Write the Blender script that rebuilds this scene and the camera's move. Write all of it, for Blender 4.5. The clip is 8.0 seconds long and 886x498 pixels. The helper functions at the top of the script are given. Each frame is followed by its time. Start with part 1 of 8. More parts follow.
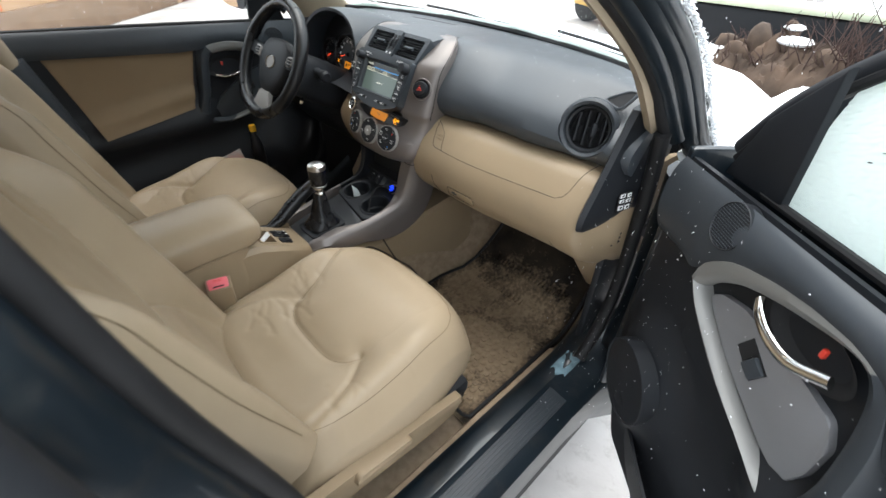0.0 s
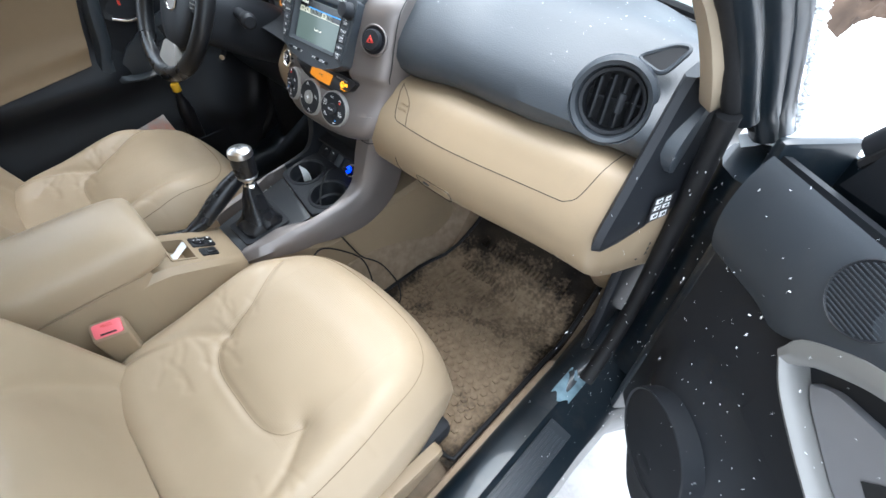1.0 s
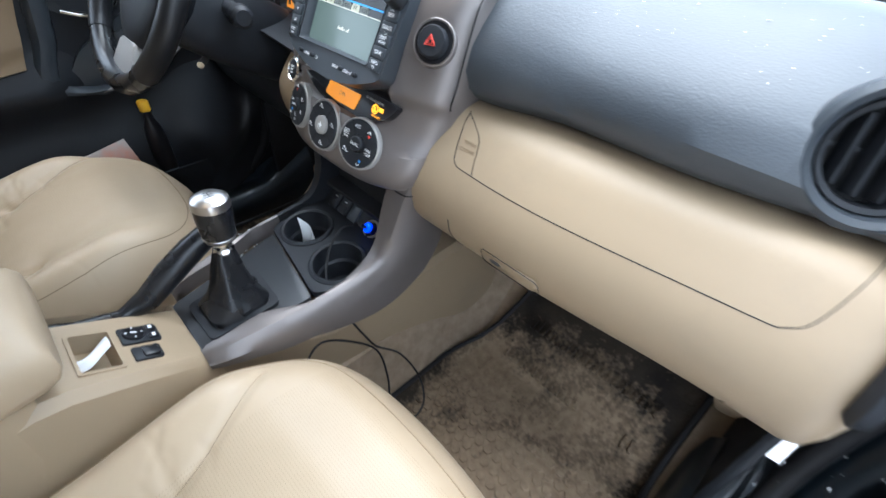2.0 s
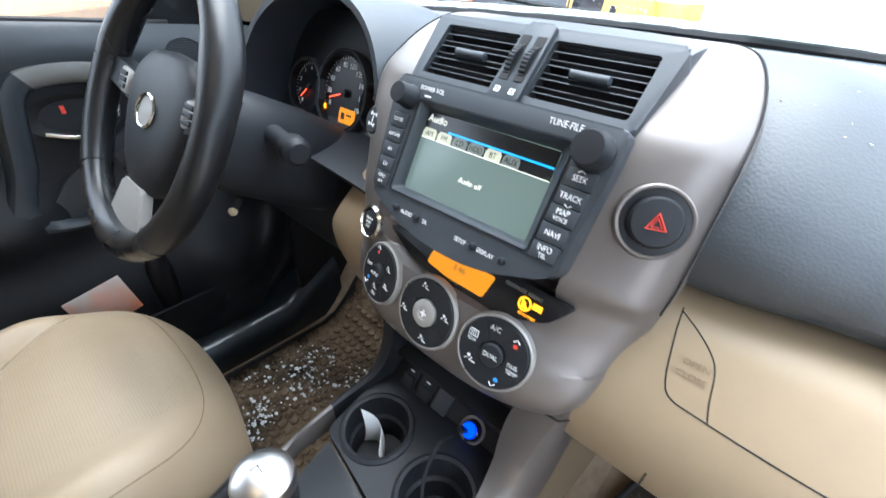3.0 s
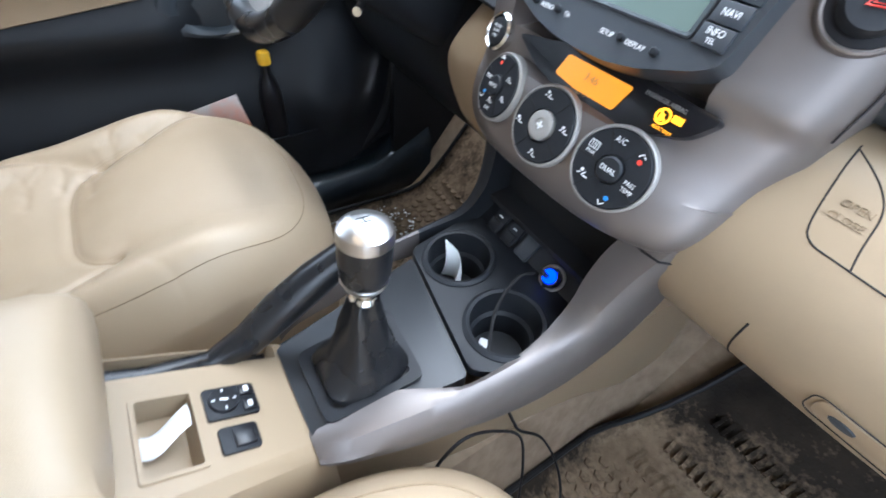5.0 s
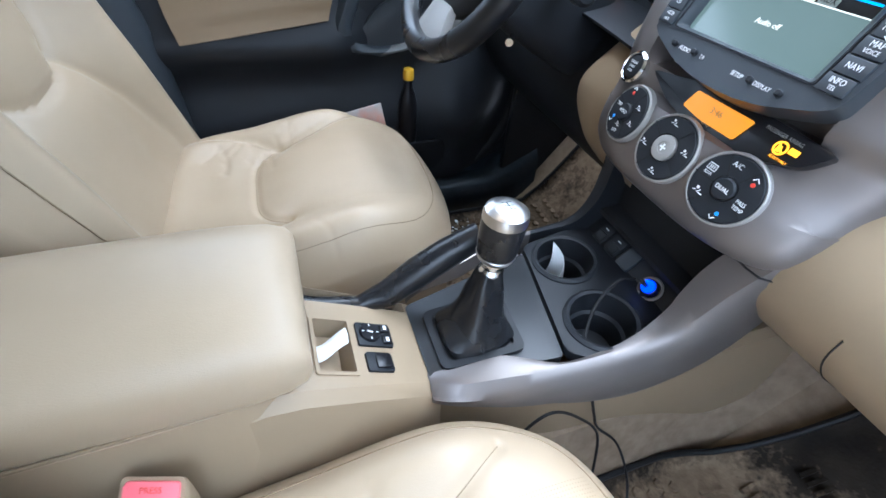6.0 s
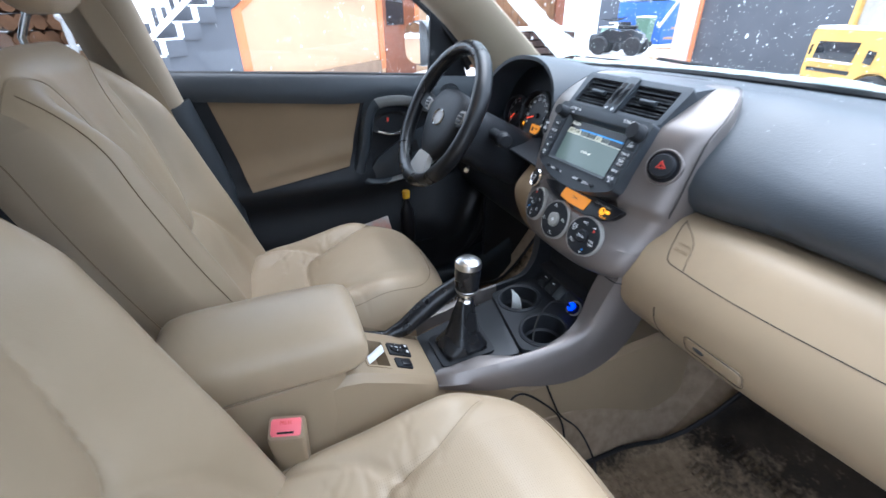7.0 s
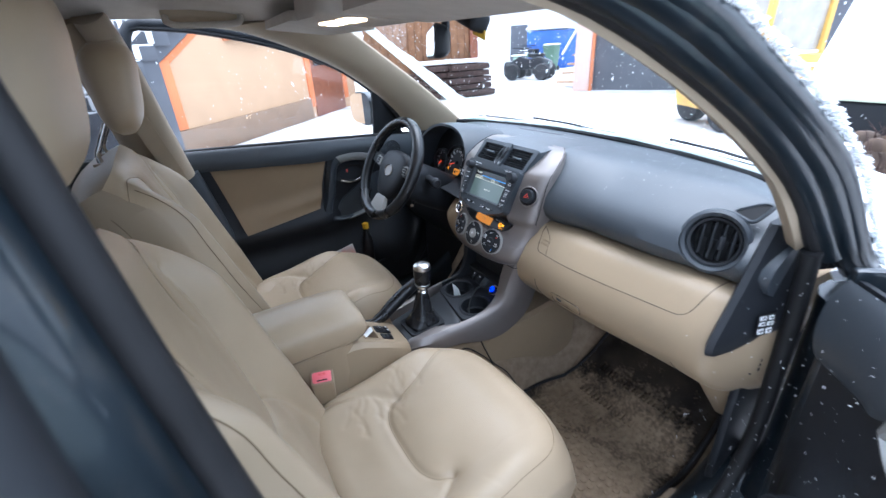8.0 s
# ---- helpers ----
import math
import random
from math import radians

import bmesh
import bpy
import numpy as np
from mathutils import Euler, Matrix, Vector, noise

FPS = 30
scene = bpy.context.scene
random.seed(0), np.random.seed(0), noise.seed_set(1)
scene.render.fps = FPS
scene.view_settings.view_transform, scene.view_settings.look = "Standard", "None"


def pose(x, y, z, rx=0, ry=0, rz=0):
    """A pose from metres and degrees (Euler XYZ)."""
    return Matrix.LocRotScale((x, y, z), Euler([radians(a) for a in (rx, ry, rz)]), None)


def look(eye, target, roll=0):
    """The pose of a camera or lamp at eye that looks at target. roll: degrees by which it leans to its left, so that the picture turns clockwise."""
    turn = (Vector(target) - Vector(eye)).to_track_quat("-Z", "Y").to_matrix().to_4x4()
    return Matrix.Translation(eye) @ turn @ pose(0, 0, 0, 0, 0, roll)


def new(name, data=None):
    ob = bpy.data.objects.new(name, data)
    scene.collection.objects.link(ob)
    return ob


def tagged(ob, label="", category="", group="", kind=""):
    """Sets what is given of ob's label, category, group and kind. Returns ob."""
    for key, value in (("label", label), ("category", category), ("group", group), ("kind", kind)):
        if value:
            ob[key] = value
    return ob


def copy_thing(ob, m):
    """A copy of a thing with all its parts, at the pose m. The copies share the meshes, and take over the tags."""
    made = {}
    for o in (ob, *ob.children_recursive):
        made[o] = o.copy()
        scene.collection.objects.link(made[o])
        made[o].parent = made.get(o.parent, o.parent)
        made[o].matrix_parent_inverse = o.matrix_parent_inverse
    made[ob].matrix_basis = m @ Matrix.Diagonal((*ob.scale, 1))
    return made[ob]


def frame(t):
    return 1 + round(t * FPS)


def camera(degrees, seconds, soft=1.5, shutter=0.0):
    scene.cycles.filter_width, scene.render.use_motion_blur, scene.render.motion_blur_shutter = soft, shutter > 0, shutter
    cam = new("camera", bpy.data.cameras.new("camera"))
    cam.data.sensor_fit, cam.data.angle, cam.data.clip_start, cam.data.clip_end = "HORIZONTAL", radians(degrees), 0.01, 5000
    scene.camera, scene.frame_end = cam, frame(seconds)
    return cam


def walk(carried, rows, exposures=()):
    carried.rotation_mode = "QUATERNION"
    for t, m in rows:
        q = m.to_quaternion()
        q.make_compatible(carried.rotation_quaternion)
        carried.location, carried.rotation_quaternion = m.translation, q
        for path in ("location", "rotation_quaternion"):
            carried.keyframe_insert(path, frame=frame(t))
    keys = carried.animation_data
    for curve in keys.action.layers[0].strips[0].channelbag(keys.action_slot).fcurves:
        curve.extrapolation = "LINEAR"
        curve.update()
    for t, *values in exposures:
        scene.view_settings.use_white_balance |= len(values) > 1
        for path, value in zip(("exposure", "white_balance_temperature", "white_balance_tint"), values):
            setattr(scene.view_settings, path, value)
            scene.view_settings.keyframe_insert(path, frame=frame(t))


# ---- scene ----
cam = camera(91.5, 8.0, shutter=0.25)
PATH = [
    (0, (1.021, -0.086, 1.473), (-0.117, 1.007, 0.244), 1.0),
    (0.5, (0.929, 0.071, 1.457), (-0.108, 1.155, 0.134), 1.3),
    (1, (0.831, 0.156, 1.417), (-0.143, 1.146, -0.022), 0.2),
    (1.2, (0.808, 0.183, 1.396), (-0.161, 1.188, -0.037), 0.3),
    (2.3, (0.418, 0.305, 1.227), (-0.621, 1.452, -0.04), 5.5),
    (2.5, (0.346, 0.324, 1.218), (-0.745, 1.465, -0.009), 4.4),
    (3, (0.222, 0.356, 1.259), (-0.882, 1.603, 0.152), 2.6),
    (3.5, (0.174, 0.367, 1.269), (-0.94, 1.637, 0.199), 0.3),
    (4, (0.161, 0.37, 1.245), (-0.918, 1.655, 0.157), 0.3),
    (4.5, (0.201, 0.351, 1.19), (-0.836, 1.51, -0.067), 2.7),
    (5, (0.249, 0.297, 1.163), (-0.882, 1.163, -0.241), 7.0),
    (5.2, (0.261, 0.276, 1.163), (-0.898, 1.045, -0.274), 8.3),
    (6.3, (0.357, 0.192, 1.207), (-1.104, 0.689, -0.065), 2.9),
    (6.5, (0.409, 0.186, 1.222), (-1.141, 0.675, 0.057), 1.2),
    (7, (0.622, 0.108, 1.322), (-1.01, 0.754, 0.362), -1.0),
    (7.5, (0.811, 0.044, 1.421), (-0.815, 0.789, 0.525), -3.5),
    (8, (0.977, -0.089, 1.497), (-0.58, 0.814, 0.624), -3.3),
]
walk(cam, [(t, look(eye, target, roll)) for t, eye, target, roll in PATH], [(0, 1.05, 6700, 9), (0.5, 1.5, 6350, 9), (1.2, 1.8, 6000, 9), (2.5, 1.9, 5750, 9), (3, 2.12, 6000, 9), (3.5, 2.05, 6000, 9), (4, 2.0, 6000, 9), (5, 2.35, 5700, 10), (6.5, 2.0, 5350, 9), (7, 1.6, 5650, 11), (7.5, 1.05, 5600, 11), (8, 1.35, 5550, 12)])

# ---- light and world ----
world = bpy.data.worlds.new("overcast_sky")
scene.world = world
world.use_nodes = True
wn, wl = world.node_tree.nodes, world.node_tree.links
wn.clear()
w_out = wn.new("ShaderNodeOutputWorld")
w_bg = wn.new("ShaderNodeBackground")
w_sky = wn.new("ShaderNodeTexSky")
w_sky.sky_type = "NISHITA"
w_sky.sun_disc = False
w_sky.sun_elevation = radians(75)
w_sky.sun_rotation = radians(-26)
w_sky.dust_density = 4.0
w_mix = wn.new("ShaderNodeMix")
w_mix.data_type = "RGBA"
w_mix.inputs["Factor"].default_value = 0.82
w_mix.inputs[7].default_value = (10.6, 11.6, 12.6, 1)
wl.new(w_sky.outputs[0], w_mix.inputs[6])
# overcast sky, brightest overhead
w_co, w_sep, w_map, w_mul = wn.new("ShaderNodeTexCoord"), wn.new("ShaderNodeSeparateXYZ"), wn.new("ShaderNodeMapRange"), wn.new("ShaderNodeVectorMath")
w_map.inputs["To Min"].default_value, w_map.inputs["To Max"].default_value = 0.55, 1.45
w_mul.operation = "SCALE"
wl.new(w_co.outputs["Generated"], w_sep.inputs[0])
wl.new(w_sep.outputs["Z"], w_map.inputs["Value"])
wl.new(w_mix.outputs[2], w_mul.inputs[0])
wl.new(w_map.outputs[0], w_mul.inputs["Scale"])
wl.new(w_mul.outputs[0], w_bg.inputs[0])
w_bg.inputs[1].default_value = 0.14
wl.new(w_bg.outputs[0], w_out.inputs[0])

sun_data = bpy.data.lights.new("sun", "SUN")
sun_data.energy, sun_data.angle, sun_data.color = 1.2, radians(50), (1.0, 0.985, 0.965)
sun = new("sun", sun_data)
sun.matrix_world = look((0, 0, 0), (0.17, -0.18, -0.97))


# ---- materials ----
def mat(name, color, rough=0.5, metal=0.0, vary=0.12, vscale=6.0, bump=0.0, bscale=300.0, bkind="noise",
        spec=0.5, tint=None, stain=0.0, sscale=14.0, coat=0.0, rvary=0.0):
    """A surface with colour drift, stains and fine relief, in object space."""
    m = bpy.data.materials.new(name)
    m.use_nodes = True
    n, l = m.node_tree.nodes, m.node_tree.links
    b = n["Principled BSDF"]
    b.inputs["Roughness"].default_value = rough
    b.inputs["Metallic"].default_value = metal
    b.inputs["Specular IOR Level"].default_value = spec
    b.inputs["Coat Weight"].default_value = coat
    co = n.new("ShaderNodeTexCoord")
    nz = n.new("ShaderNodeTexNoise")
    nz.inputs["Scale"].default_value = vscale
    nz.inputs["Detail"].default_value = 5
    l.new(co.outputs["Object"], nz.inputs["Vector"])
    ramp = n.new("ShaderNodeMapRange")
    ramp.inputs["From Min"].default_value, ramp.inputs["From Max"].default_value = 0.3, 0.7
    l.new(nz.outputs["Fac"], ramp.inputs["Value"])
    mix = n.new("ShaderNodeMix")
    mix.data_type = "RGBA"
    lo = [c * (1 - vary) for c in color]
    hi = [min(1, c * (1 + vary)) for c in (tint or color)]
    mix.inputs[6].default_value, mix.inputs[7].default_value = (*lo, 1), (*hi, 1)
    l.new(ramp.outputs[0], mix.inputs["Factor"])
    last = mix.outputs[2]
    if stain:
        n2 = n.new("ShaderNodeTexNoise")
        n2.inputs["Scale"].default_value, n2.inputs["Detail"].default_value = sscale, 8
        n2.inputs["Roughness"].default_value = 0.7
        l.new(co.outputs["Object"], n2.inputs["Vector"])
        r2 = n.new("ShaderNodeMapRange")
        r2.inputs["From Min"].default_value, r2.inputs["From Max"].default_value = 0.52, 0.72
        r2.inputs["To Max"].default_value = stain
        l.new(n2.outputs["Fac"], r2.inputs["Value"])
        m2 = n.new("ShaderNodeMix")
        m2.data_type = "RGBA"
        m2.inputs[7].default_value = (0.16, 0.13, 0.10, 1)
        l.new(last, m2.inputs[6])
        l.new(r2.outputs[0], m2.inputs["Factor"])
        last = m2.outputs[2]
    l.new(last, b.inputs["Base Color"])
    if rvary:
        rr = n.new("ShaderNodeMapRange")
        rr.inputs["To Min"].default_value, rr.inputs["To Max"].default_value = rough - rvary, rough + rvary
        l.new(nz.outputs["Fac"], rr.inputs["Value"])
        l.new(rr.outputs[0], b.inputs["Roughness"])
    if bump:
        tx = n.new("ShaderNodeTexVoronoi" if bkind == "cells" else "ShaderNodeTexNoise")
        tx.inputs["Scale"].default_value = bscale
        if bkind != "cells":
            tx.inputs["Detail"].default_value = 4
        l.new(co.outputs["Object"], tx.inputs["Vector"])
        bp = n.new("ShaderNodeBump")
        bp.inputs["Strength"].default_value = bump
        bp.inputs["Distance"].default_value = 0.002
        l.new(tx.outputs[0], bp.inputs["Height"])
        l.new(bp.outputs[0], b.inputs["Normal"])
    return m


def glow(name, color, strength):
    m = bpy.data.materials.new(name)
    m.use_nodes = True
    b = m.node_tree.nodes["Principled BSDF"]
    b.inputs["Base Color"].default_value = (*[c * 0.3 for c in color], 1)
    b.inputs["Emission Color"].default_value = (*color, 1)
    b.inputs["Emission Strength"].default_value = strength
    b.inputs["Roughness"].default_value = 0.3
    return m


def clear_glass(name, tint, gloss=1.0, rough=0.0):
    """A thin pane: what lies behind shows through, with a Fresnel reflection."""
    m = bpy.data.materials.new(name)
    m.use_nodes = True
    n, l = m.node_tree.nodes, m.node_tree.links
    n.clear()
    out, mixs = n.new("ShaderNodeOutputMaterial"), n.new("ShaderNodeMixShader")
    tr, gl = n.new("ShaderNodeBsdfTransparent"), n.new("ShaderNodeBsdfGlossy")
    fr, mu, po = n.new("ShaderNodeLayerWeight"), n.new("ShaderNodeMath"), n.new("ShaderNodeMath")
    po.operation, mu.operation = "POWER", "MULTIPLY_ADD"
    po.inputs[1].default_value = 4.0
    mu.inputs[1].default_value, mu.inputs[2].default_value = 0.55 * gloss, 0.035 * gloss
    tr.inputs[0].default_value = (*tint, 1)
    gl.inputs["Roughness"].default_value = rough
    l.new(fr.outputs["Facing"], po.inputs[0])
    l.new(po.outputs[0], mu.inputs[0])
    l.new(mu.outputs[0], mixs.inputs[0])
    l.new(tr.outputs[0], mixs.inputs[1])
    l.new(gl.outputs[0], mixs.inputs[2])
    l.new(mixs.outputs[0], out.inputs[0])
    return m


LEATHER = mat("beige_leather", (0.335, 0.256, 0.168), 0.42, vary=0.06, vscale=3, tint=(0.37, 0.287, 0.195), bump=0.07, bscale=900, bkind="cells", stain=0.07, sscale=5, rvary=0.07, spec=0.4)
LEATHER_PERF = mat("perforated_beige_leather", (0.335, 0.256, 0.168), 0.44, vary=0.06, vscale=3, tint=(0.37, 0.287, 0.195), bump=0.07, bscale=900, bkind="cells", spec=0.4)
pn, pl = LEATHER_PERF.node_tree.nodes, LEATHER_PERF.node_tree.links
pv, pr, pm, pc = pn.new("ShaderNodeTexVoronoi"), pn.new("ShaderNodeMapRange"), pn.new("ShaderNodeMix"), pn.new("ShaderNodeTexCoord")
pv.voronoi_dimensions, pv.inputs["Scale"].default_value, pv.inputs["Randomness"].default_value = "2D", 270, 0.0
pr.inputs["From Min"].default_value, pr.inputs["From Max"].default_value = 0.10, 0.24
pm.data_type = "RGBA"
pm.inputs[6].default_value = (0.25, 0.19, 0.12, 1)
pl.new(pc.outputs["Object"], pv.inputs["Vector"])
pl.new(pv.outputs["Distance"], pr.inputs["Value"])
pl.new(pr.outputs[0], pm.inputs["Factor"])
pbsdf = pn["Principled BSDF"]
pl.new(pbsdf.inputs["Base Color"].links[0].from_socket, pm.inputs[7])
pl.new(pm.outputs[2], pbsdf.inputs["Base Color"])
SEAM = mat("seam_thread", (0.20, 0.145, 0.085), 0.7, vary=0.1)
BEIGE = mat("beige_plastic", (0.285, 0.213, 0.136), 0.46, vary=0.05, vscale=4, bump=0.05, bscale=900, stain=0.18, sscale=9, rvary=0.06, spec=0.4)
CARPET = mat("beige_carpet", (0.265, 0.198, 0.136), 0.95, vary=0.10, vscale=40, tint=(0.30, 0.228, 0.160), bump=0.8, bscale=600, stain=0.2, sscale=5, spec=0.1)
DARK = mat("charcoal_plastic", (0.033, 0.039, 0.046), 0.44, vary=0.12, vscale=5, bump=0.05, bscale=900, bkind="cells", stain=0.04, rvary=0.05, spec=0.38)
BLACK = mat("black_plastic", (0.013, 0.0145, 0.0175), 0.5, vary=0.15, bump=0.05, bscale=900, spec=0.27)
BLACK_GLOSS = mat("gloss_black", (0.008, 0.008, 0.010), 0.28, vary=0.05, spec=0.35)
PAD = mat("charcoal_soft_pad", (0.036, 0.043, 0.051), 0.46, vary=0.10, vscale=6, bump=0.10, bscale=420, bkind="cells", stain=0.04, rvary=0.05, spec=0.62)
# near-black for joints and hidden backs; in openings it stands in for shade
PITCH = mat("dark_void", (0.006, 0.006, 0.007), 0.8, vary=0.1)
SILVER = mat("satin_silver_paint", (0.172, 0.153, 0.144), 0.40, metal=0.5, vary=0.07, vscale=8, bump=0.015, bscale=900, rvary=0.06)
SILVER_GREY = mat("grey_trim_paint", (0.285, 0.275, 0.26), 0.48, metal=0.2, vary=0.05)
PULL_GREY = mat("satin_grey_pull", (0.215, 0.212, 0.205), 0.45, metal=0.3, vary=0.05, bump=0.02, bscale=900)
SWITCH_GREY = mat("satin_grey_switch_panel", (0.20, 0.20, 0.212), 0.45, metal=0.2, vary=0.08, bump=0.03, bscale=900)
CHROME = mat("chrome", (0.75, 0.75, 0.74), 0.12, metal=1.0, vary=0.04)
STEEL = mat("brushed_steel", (0.55, 0.54, 0.53), 0.3, metal=1.0, vary=0.06)
WHITE_INK = mat("white_ink", (0.75, 0.76, 0.76), 0.6, vary=0.03)
RED_INK = mat("red_ink", (0.65, 0.05, 0.03), 0.5, vary=0.03)
BLUE_INK = mat("blue_ink", (0.03, 0.25, 0.7), 0.5, vary=0.03)
PINK = mat("pink_red_plastic", (0.85, 0.17, 0.20), 0.4, vary=0.04)
HEADLINER = mat("grey_beige_headliner", (0.42, 0.38, 0.33), 0.95, vary=0.06, vscale=20, bump=0.3, bscale=900, spec=0.1)
PILLAR = mat("beige_pillar_trim", (0.32, 0.255, 0.180), 0.7, vary=0.05, bump=0.15, bscale=800)
PAINT = mat("dark_blue_green_paint", (0.006, 0.0115, 0.017), 0.36, metal=0.2, vary=0.2, vscale=10, stain=0.10, sscale=18, coat=0.45, rvary=0.1)
RUBBER = mat("black_rubber", (0.009, 0.009, 0.010), 0.6, vary=0.25, vscale=20, bump=0.1, bscale=300, spec=0.3)
LEATHER_BLACK = mat("black_leather", (0.010, 0.0105, 0.012), 0.27, vary=0.2, vscale=12, bump=0.05, bscale=1100, bkind="cells", rvary=0.08, spec=0.4)
PERF_BLACK = mat("perforated_black_leather", (0.010, 0.0105, 0.012), 0.34, vary=0.2, vscale=12, bump=0.07, bscale=1000, bkind="cells", rvary=0.05, spec=0.4)


def mud_and_shade_on_rubber(name, front, amount):
    """Black rubber under dried mud that thins out towards the rim and the front, where shade is painted in."""
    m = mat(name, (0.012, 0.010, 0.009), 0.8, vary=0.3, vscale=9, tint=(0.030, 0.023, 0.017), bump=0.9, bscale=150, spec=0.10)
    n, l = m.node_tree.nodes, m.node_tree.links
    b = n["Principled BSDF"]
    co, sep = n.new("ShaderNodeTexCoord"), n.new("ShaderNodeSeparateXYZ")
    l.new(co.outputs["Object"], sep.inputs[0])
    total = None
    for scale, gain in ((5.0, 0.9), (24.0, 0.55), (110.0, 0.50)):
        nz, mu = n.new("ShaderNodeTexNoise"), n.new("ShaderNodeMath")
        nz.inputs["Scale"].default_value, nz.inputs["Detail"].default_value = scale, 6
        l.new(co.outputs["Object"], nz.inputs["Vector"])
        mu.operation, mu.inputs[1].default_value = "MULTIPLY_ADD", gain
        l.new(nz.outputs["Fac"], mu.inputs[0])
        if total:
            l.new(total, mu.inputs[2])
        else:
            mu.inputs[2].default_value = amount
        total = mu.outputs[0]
    # Y: front darkened in the colour for shade under the dash; X: bare rim
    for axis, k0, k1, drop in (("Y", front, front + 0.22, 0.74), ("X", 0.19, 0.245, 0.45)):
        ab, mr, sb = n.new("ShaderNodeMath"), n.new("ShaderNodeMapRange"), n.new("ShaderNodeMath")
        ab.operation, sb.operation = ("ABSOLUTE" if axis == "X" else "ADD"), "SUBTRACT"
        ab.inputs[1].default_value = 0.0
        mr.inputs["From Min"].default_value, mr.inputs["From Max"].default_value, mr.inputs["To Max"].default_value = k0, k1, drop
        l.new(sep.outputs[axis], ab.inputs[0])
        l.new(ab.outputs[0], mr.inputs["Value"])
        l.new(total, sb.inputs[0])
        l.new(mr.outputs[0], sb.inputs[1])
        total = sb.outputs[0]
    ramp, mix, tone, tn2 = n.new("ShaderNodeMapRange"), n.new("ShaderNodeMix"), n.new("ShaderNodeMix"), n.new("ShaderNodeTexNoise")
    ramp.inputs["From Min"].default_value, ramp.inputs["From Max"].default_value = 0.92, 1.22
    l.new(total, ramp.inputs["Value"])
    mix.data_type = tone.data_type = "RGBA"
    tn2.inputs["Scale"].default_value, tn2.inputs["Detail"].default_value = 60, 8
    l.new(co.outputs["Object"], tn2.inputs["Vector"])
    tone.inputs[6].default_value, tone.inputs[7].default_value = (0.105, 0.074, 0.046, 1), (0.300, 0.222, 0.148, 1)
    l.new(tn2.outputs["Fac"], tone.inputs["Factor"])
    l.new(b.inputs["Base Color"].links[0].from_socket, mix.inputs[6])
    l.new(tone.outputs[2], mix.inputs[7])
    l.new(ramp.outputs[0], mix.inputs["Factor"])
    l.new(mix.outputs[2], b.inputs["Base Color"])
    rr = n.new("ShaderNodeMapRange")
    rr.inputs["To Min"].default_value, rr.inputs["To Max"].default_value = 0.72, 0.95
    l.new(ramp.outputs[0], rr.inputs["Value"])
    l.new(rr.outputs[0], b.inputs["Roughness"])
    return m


MAT_PASSENGER = mud_and_shade_on_rubber("passenger_mat_mud_and_shade", 0.10, 0.26)
MAT_DRIVER = mud_and_shade_on_rubber("driver_mat_mud", 0.30, 0.20)
SNOW = mat("snow", (0.86, 0.88, 0.90), 0.7, vary=0.04, vscale=5, bump=0.5, bscale=60)
SNOW_DIRTY = mat("trodden_snow", (0.43, 0.40, 0.38), 0.75, vary=0.14, vscale=1.6, tint=(0.62, 0.605, 0.59), bump=0.9, bscale=45, stain=0.40, sscale=14)
SNOW_THIN = bpy.data.materials.new("thin_snow")   # lets light through from behind
SNOW_THIN.use_nodes = True
tn, tl = SNOW_THIN.node_tree.nodes, SNOW_THIN.node_tree.links
tn.clear()
t_out, t_mix, t_dif, t_tra = tn.new("ShaderNodeOutputMaterial"), tn.new("ShaderNodeMixShader"), tn.new("ShaderNodeBsdfDiffuse"), tn.new("ShaderNodeBsdfTranslucent")
t_nz, t_rmp = tn.new("ShaderNodeTexNoise"), tn.new("ShaderNodeMapRange")
t_nz.inputs["Scale"].default_value = 60
t_rmp.inputs["To Min"].default_value, t_rmp.inputs["To Max"].default_value = 0.4, 0.75
t_dif.inputs[0].default_value, t_tra.inputs[0].default_value = (0.76, 0.83, 0.80, 1), (0.70, 0.79, 0.755, 1)
tl.new(t_nz.outputs["Fac"], t_rmp.inputs["Value"])
tl.new(t_rmp.outputs[0], t_mix.inputs[0])
tl.new(t_dif.outputs[0], t_mix.inputs[1])
tl.new(t_tra.outputs[0], t_mix.inputs[2])
tl.new(t_mix.outputs[0], t_out.inputs[0])
ORANGE_LCD = glow("orange_display", (1.0, 0.34, 0.008), 0.22)
ORANGE_GLOW = glow("orange_lamp", (1.0, 0.36, 0.01), 0.7)
RED_GLOW = glow("red_needle", (1.0, 0.08, 0.03), 0.9)
BLUE_GLOW = glow("blue_led", (0.0, 0.03, 0.95), 1.1)
CABIN_GLOW = glow("cabin_lamp", (1.0, 0.72, 0.42), 4.0)
WINDOW_GLASS = clear_glass("window_glass", (0.93, 0.95, 0.95))
PRIVACY_GLASS = clear_glass("privacy_glass", (0.30, 0.30, 0.30))
MIRROR = mat("mirror_glass", (0.8, 0.82, 0.84), 0.02, metal=1.0, vary=0.01)


# ---- mesh helpers ----
def finish(bm, angle=38):
    """A mesh from bm, smooth but for edges sharper than angle."""
    bmesh.ops.recalc_face_normals(bm, faces=bm.faces)
    me = bpy.data.meshes.new("mesh")
    bm.to_mesh(me)
    bm.free()
    me.polygons.foreach_set("use_smooth", [True] * len(me.polygons))
    me.set_sharp_from_angle(angle=radians(angle))
    return me


def thing(name, at, label, category, group="", kind=""):
    ob = new(name)
    ob.empty_display_size = 0.05
    ob.location = at
    return tagged(ob, label, category, group, kind)


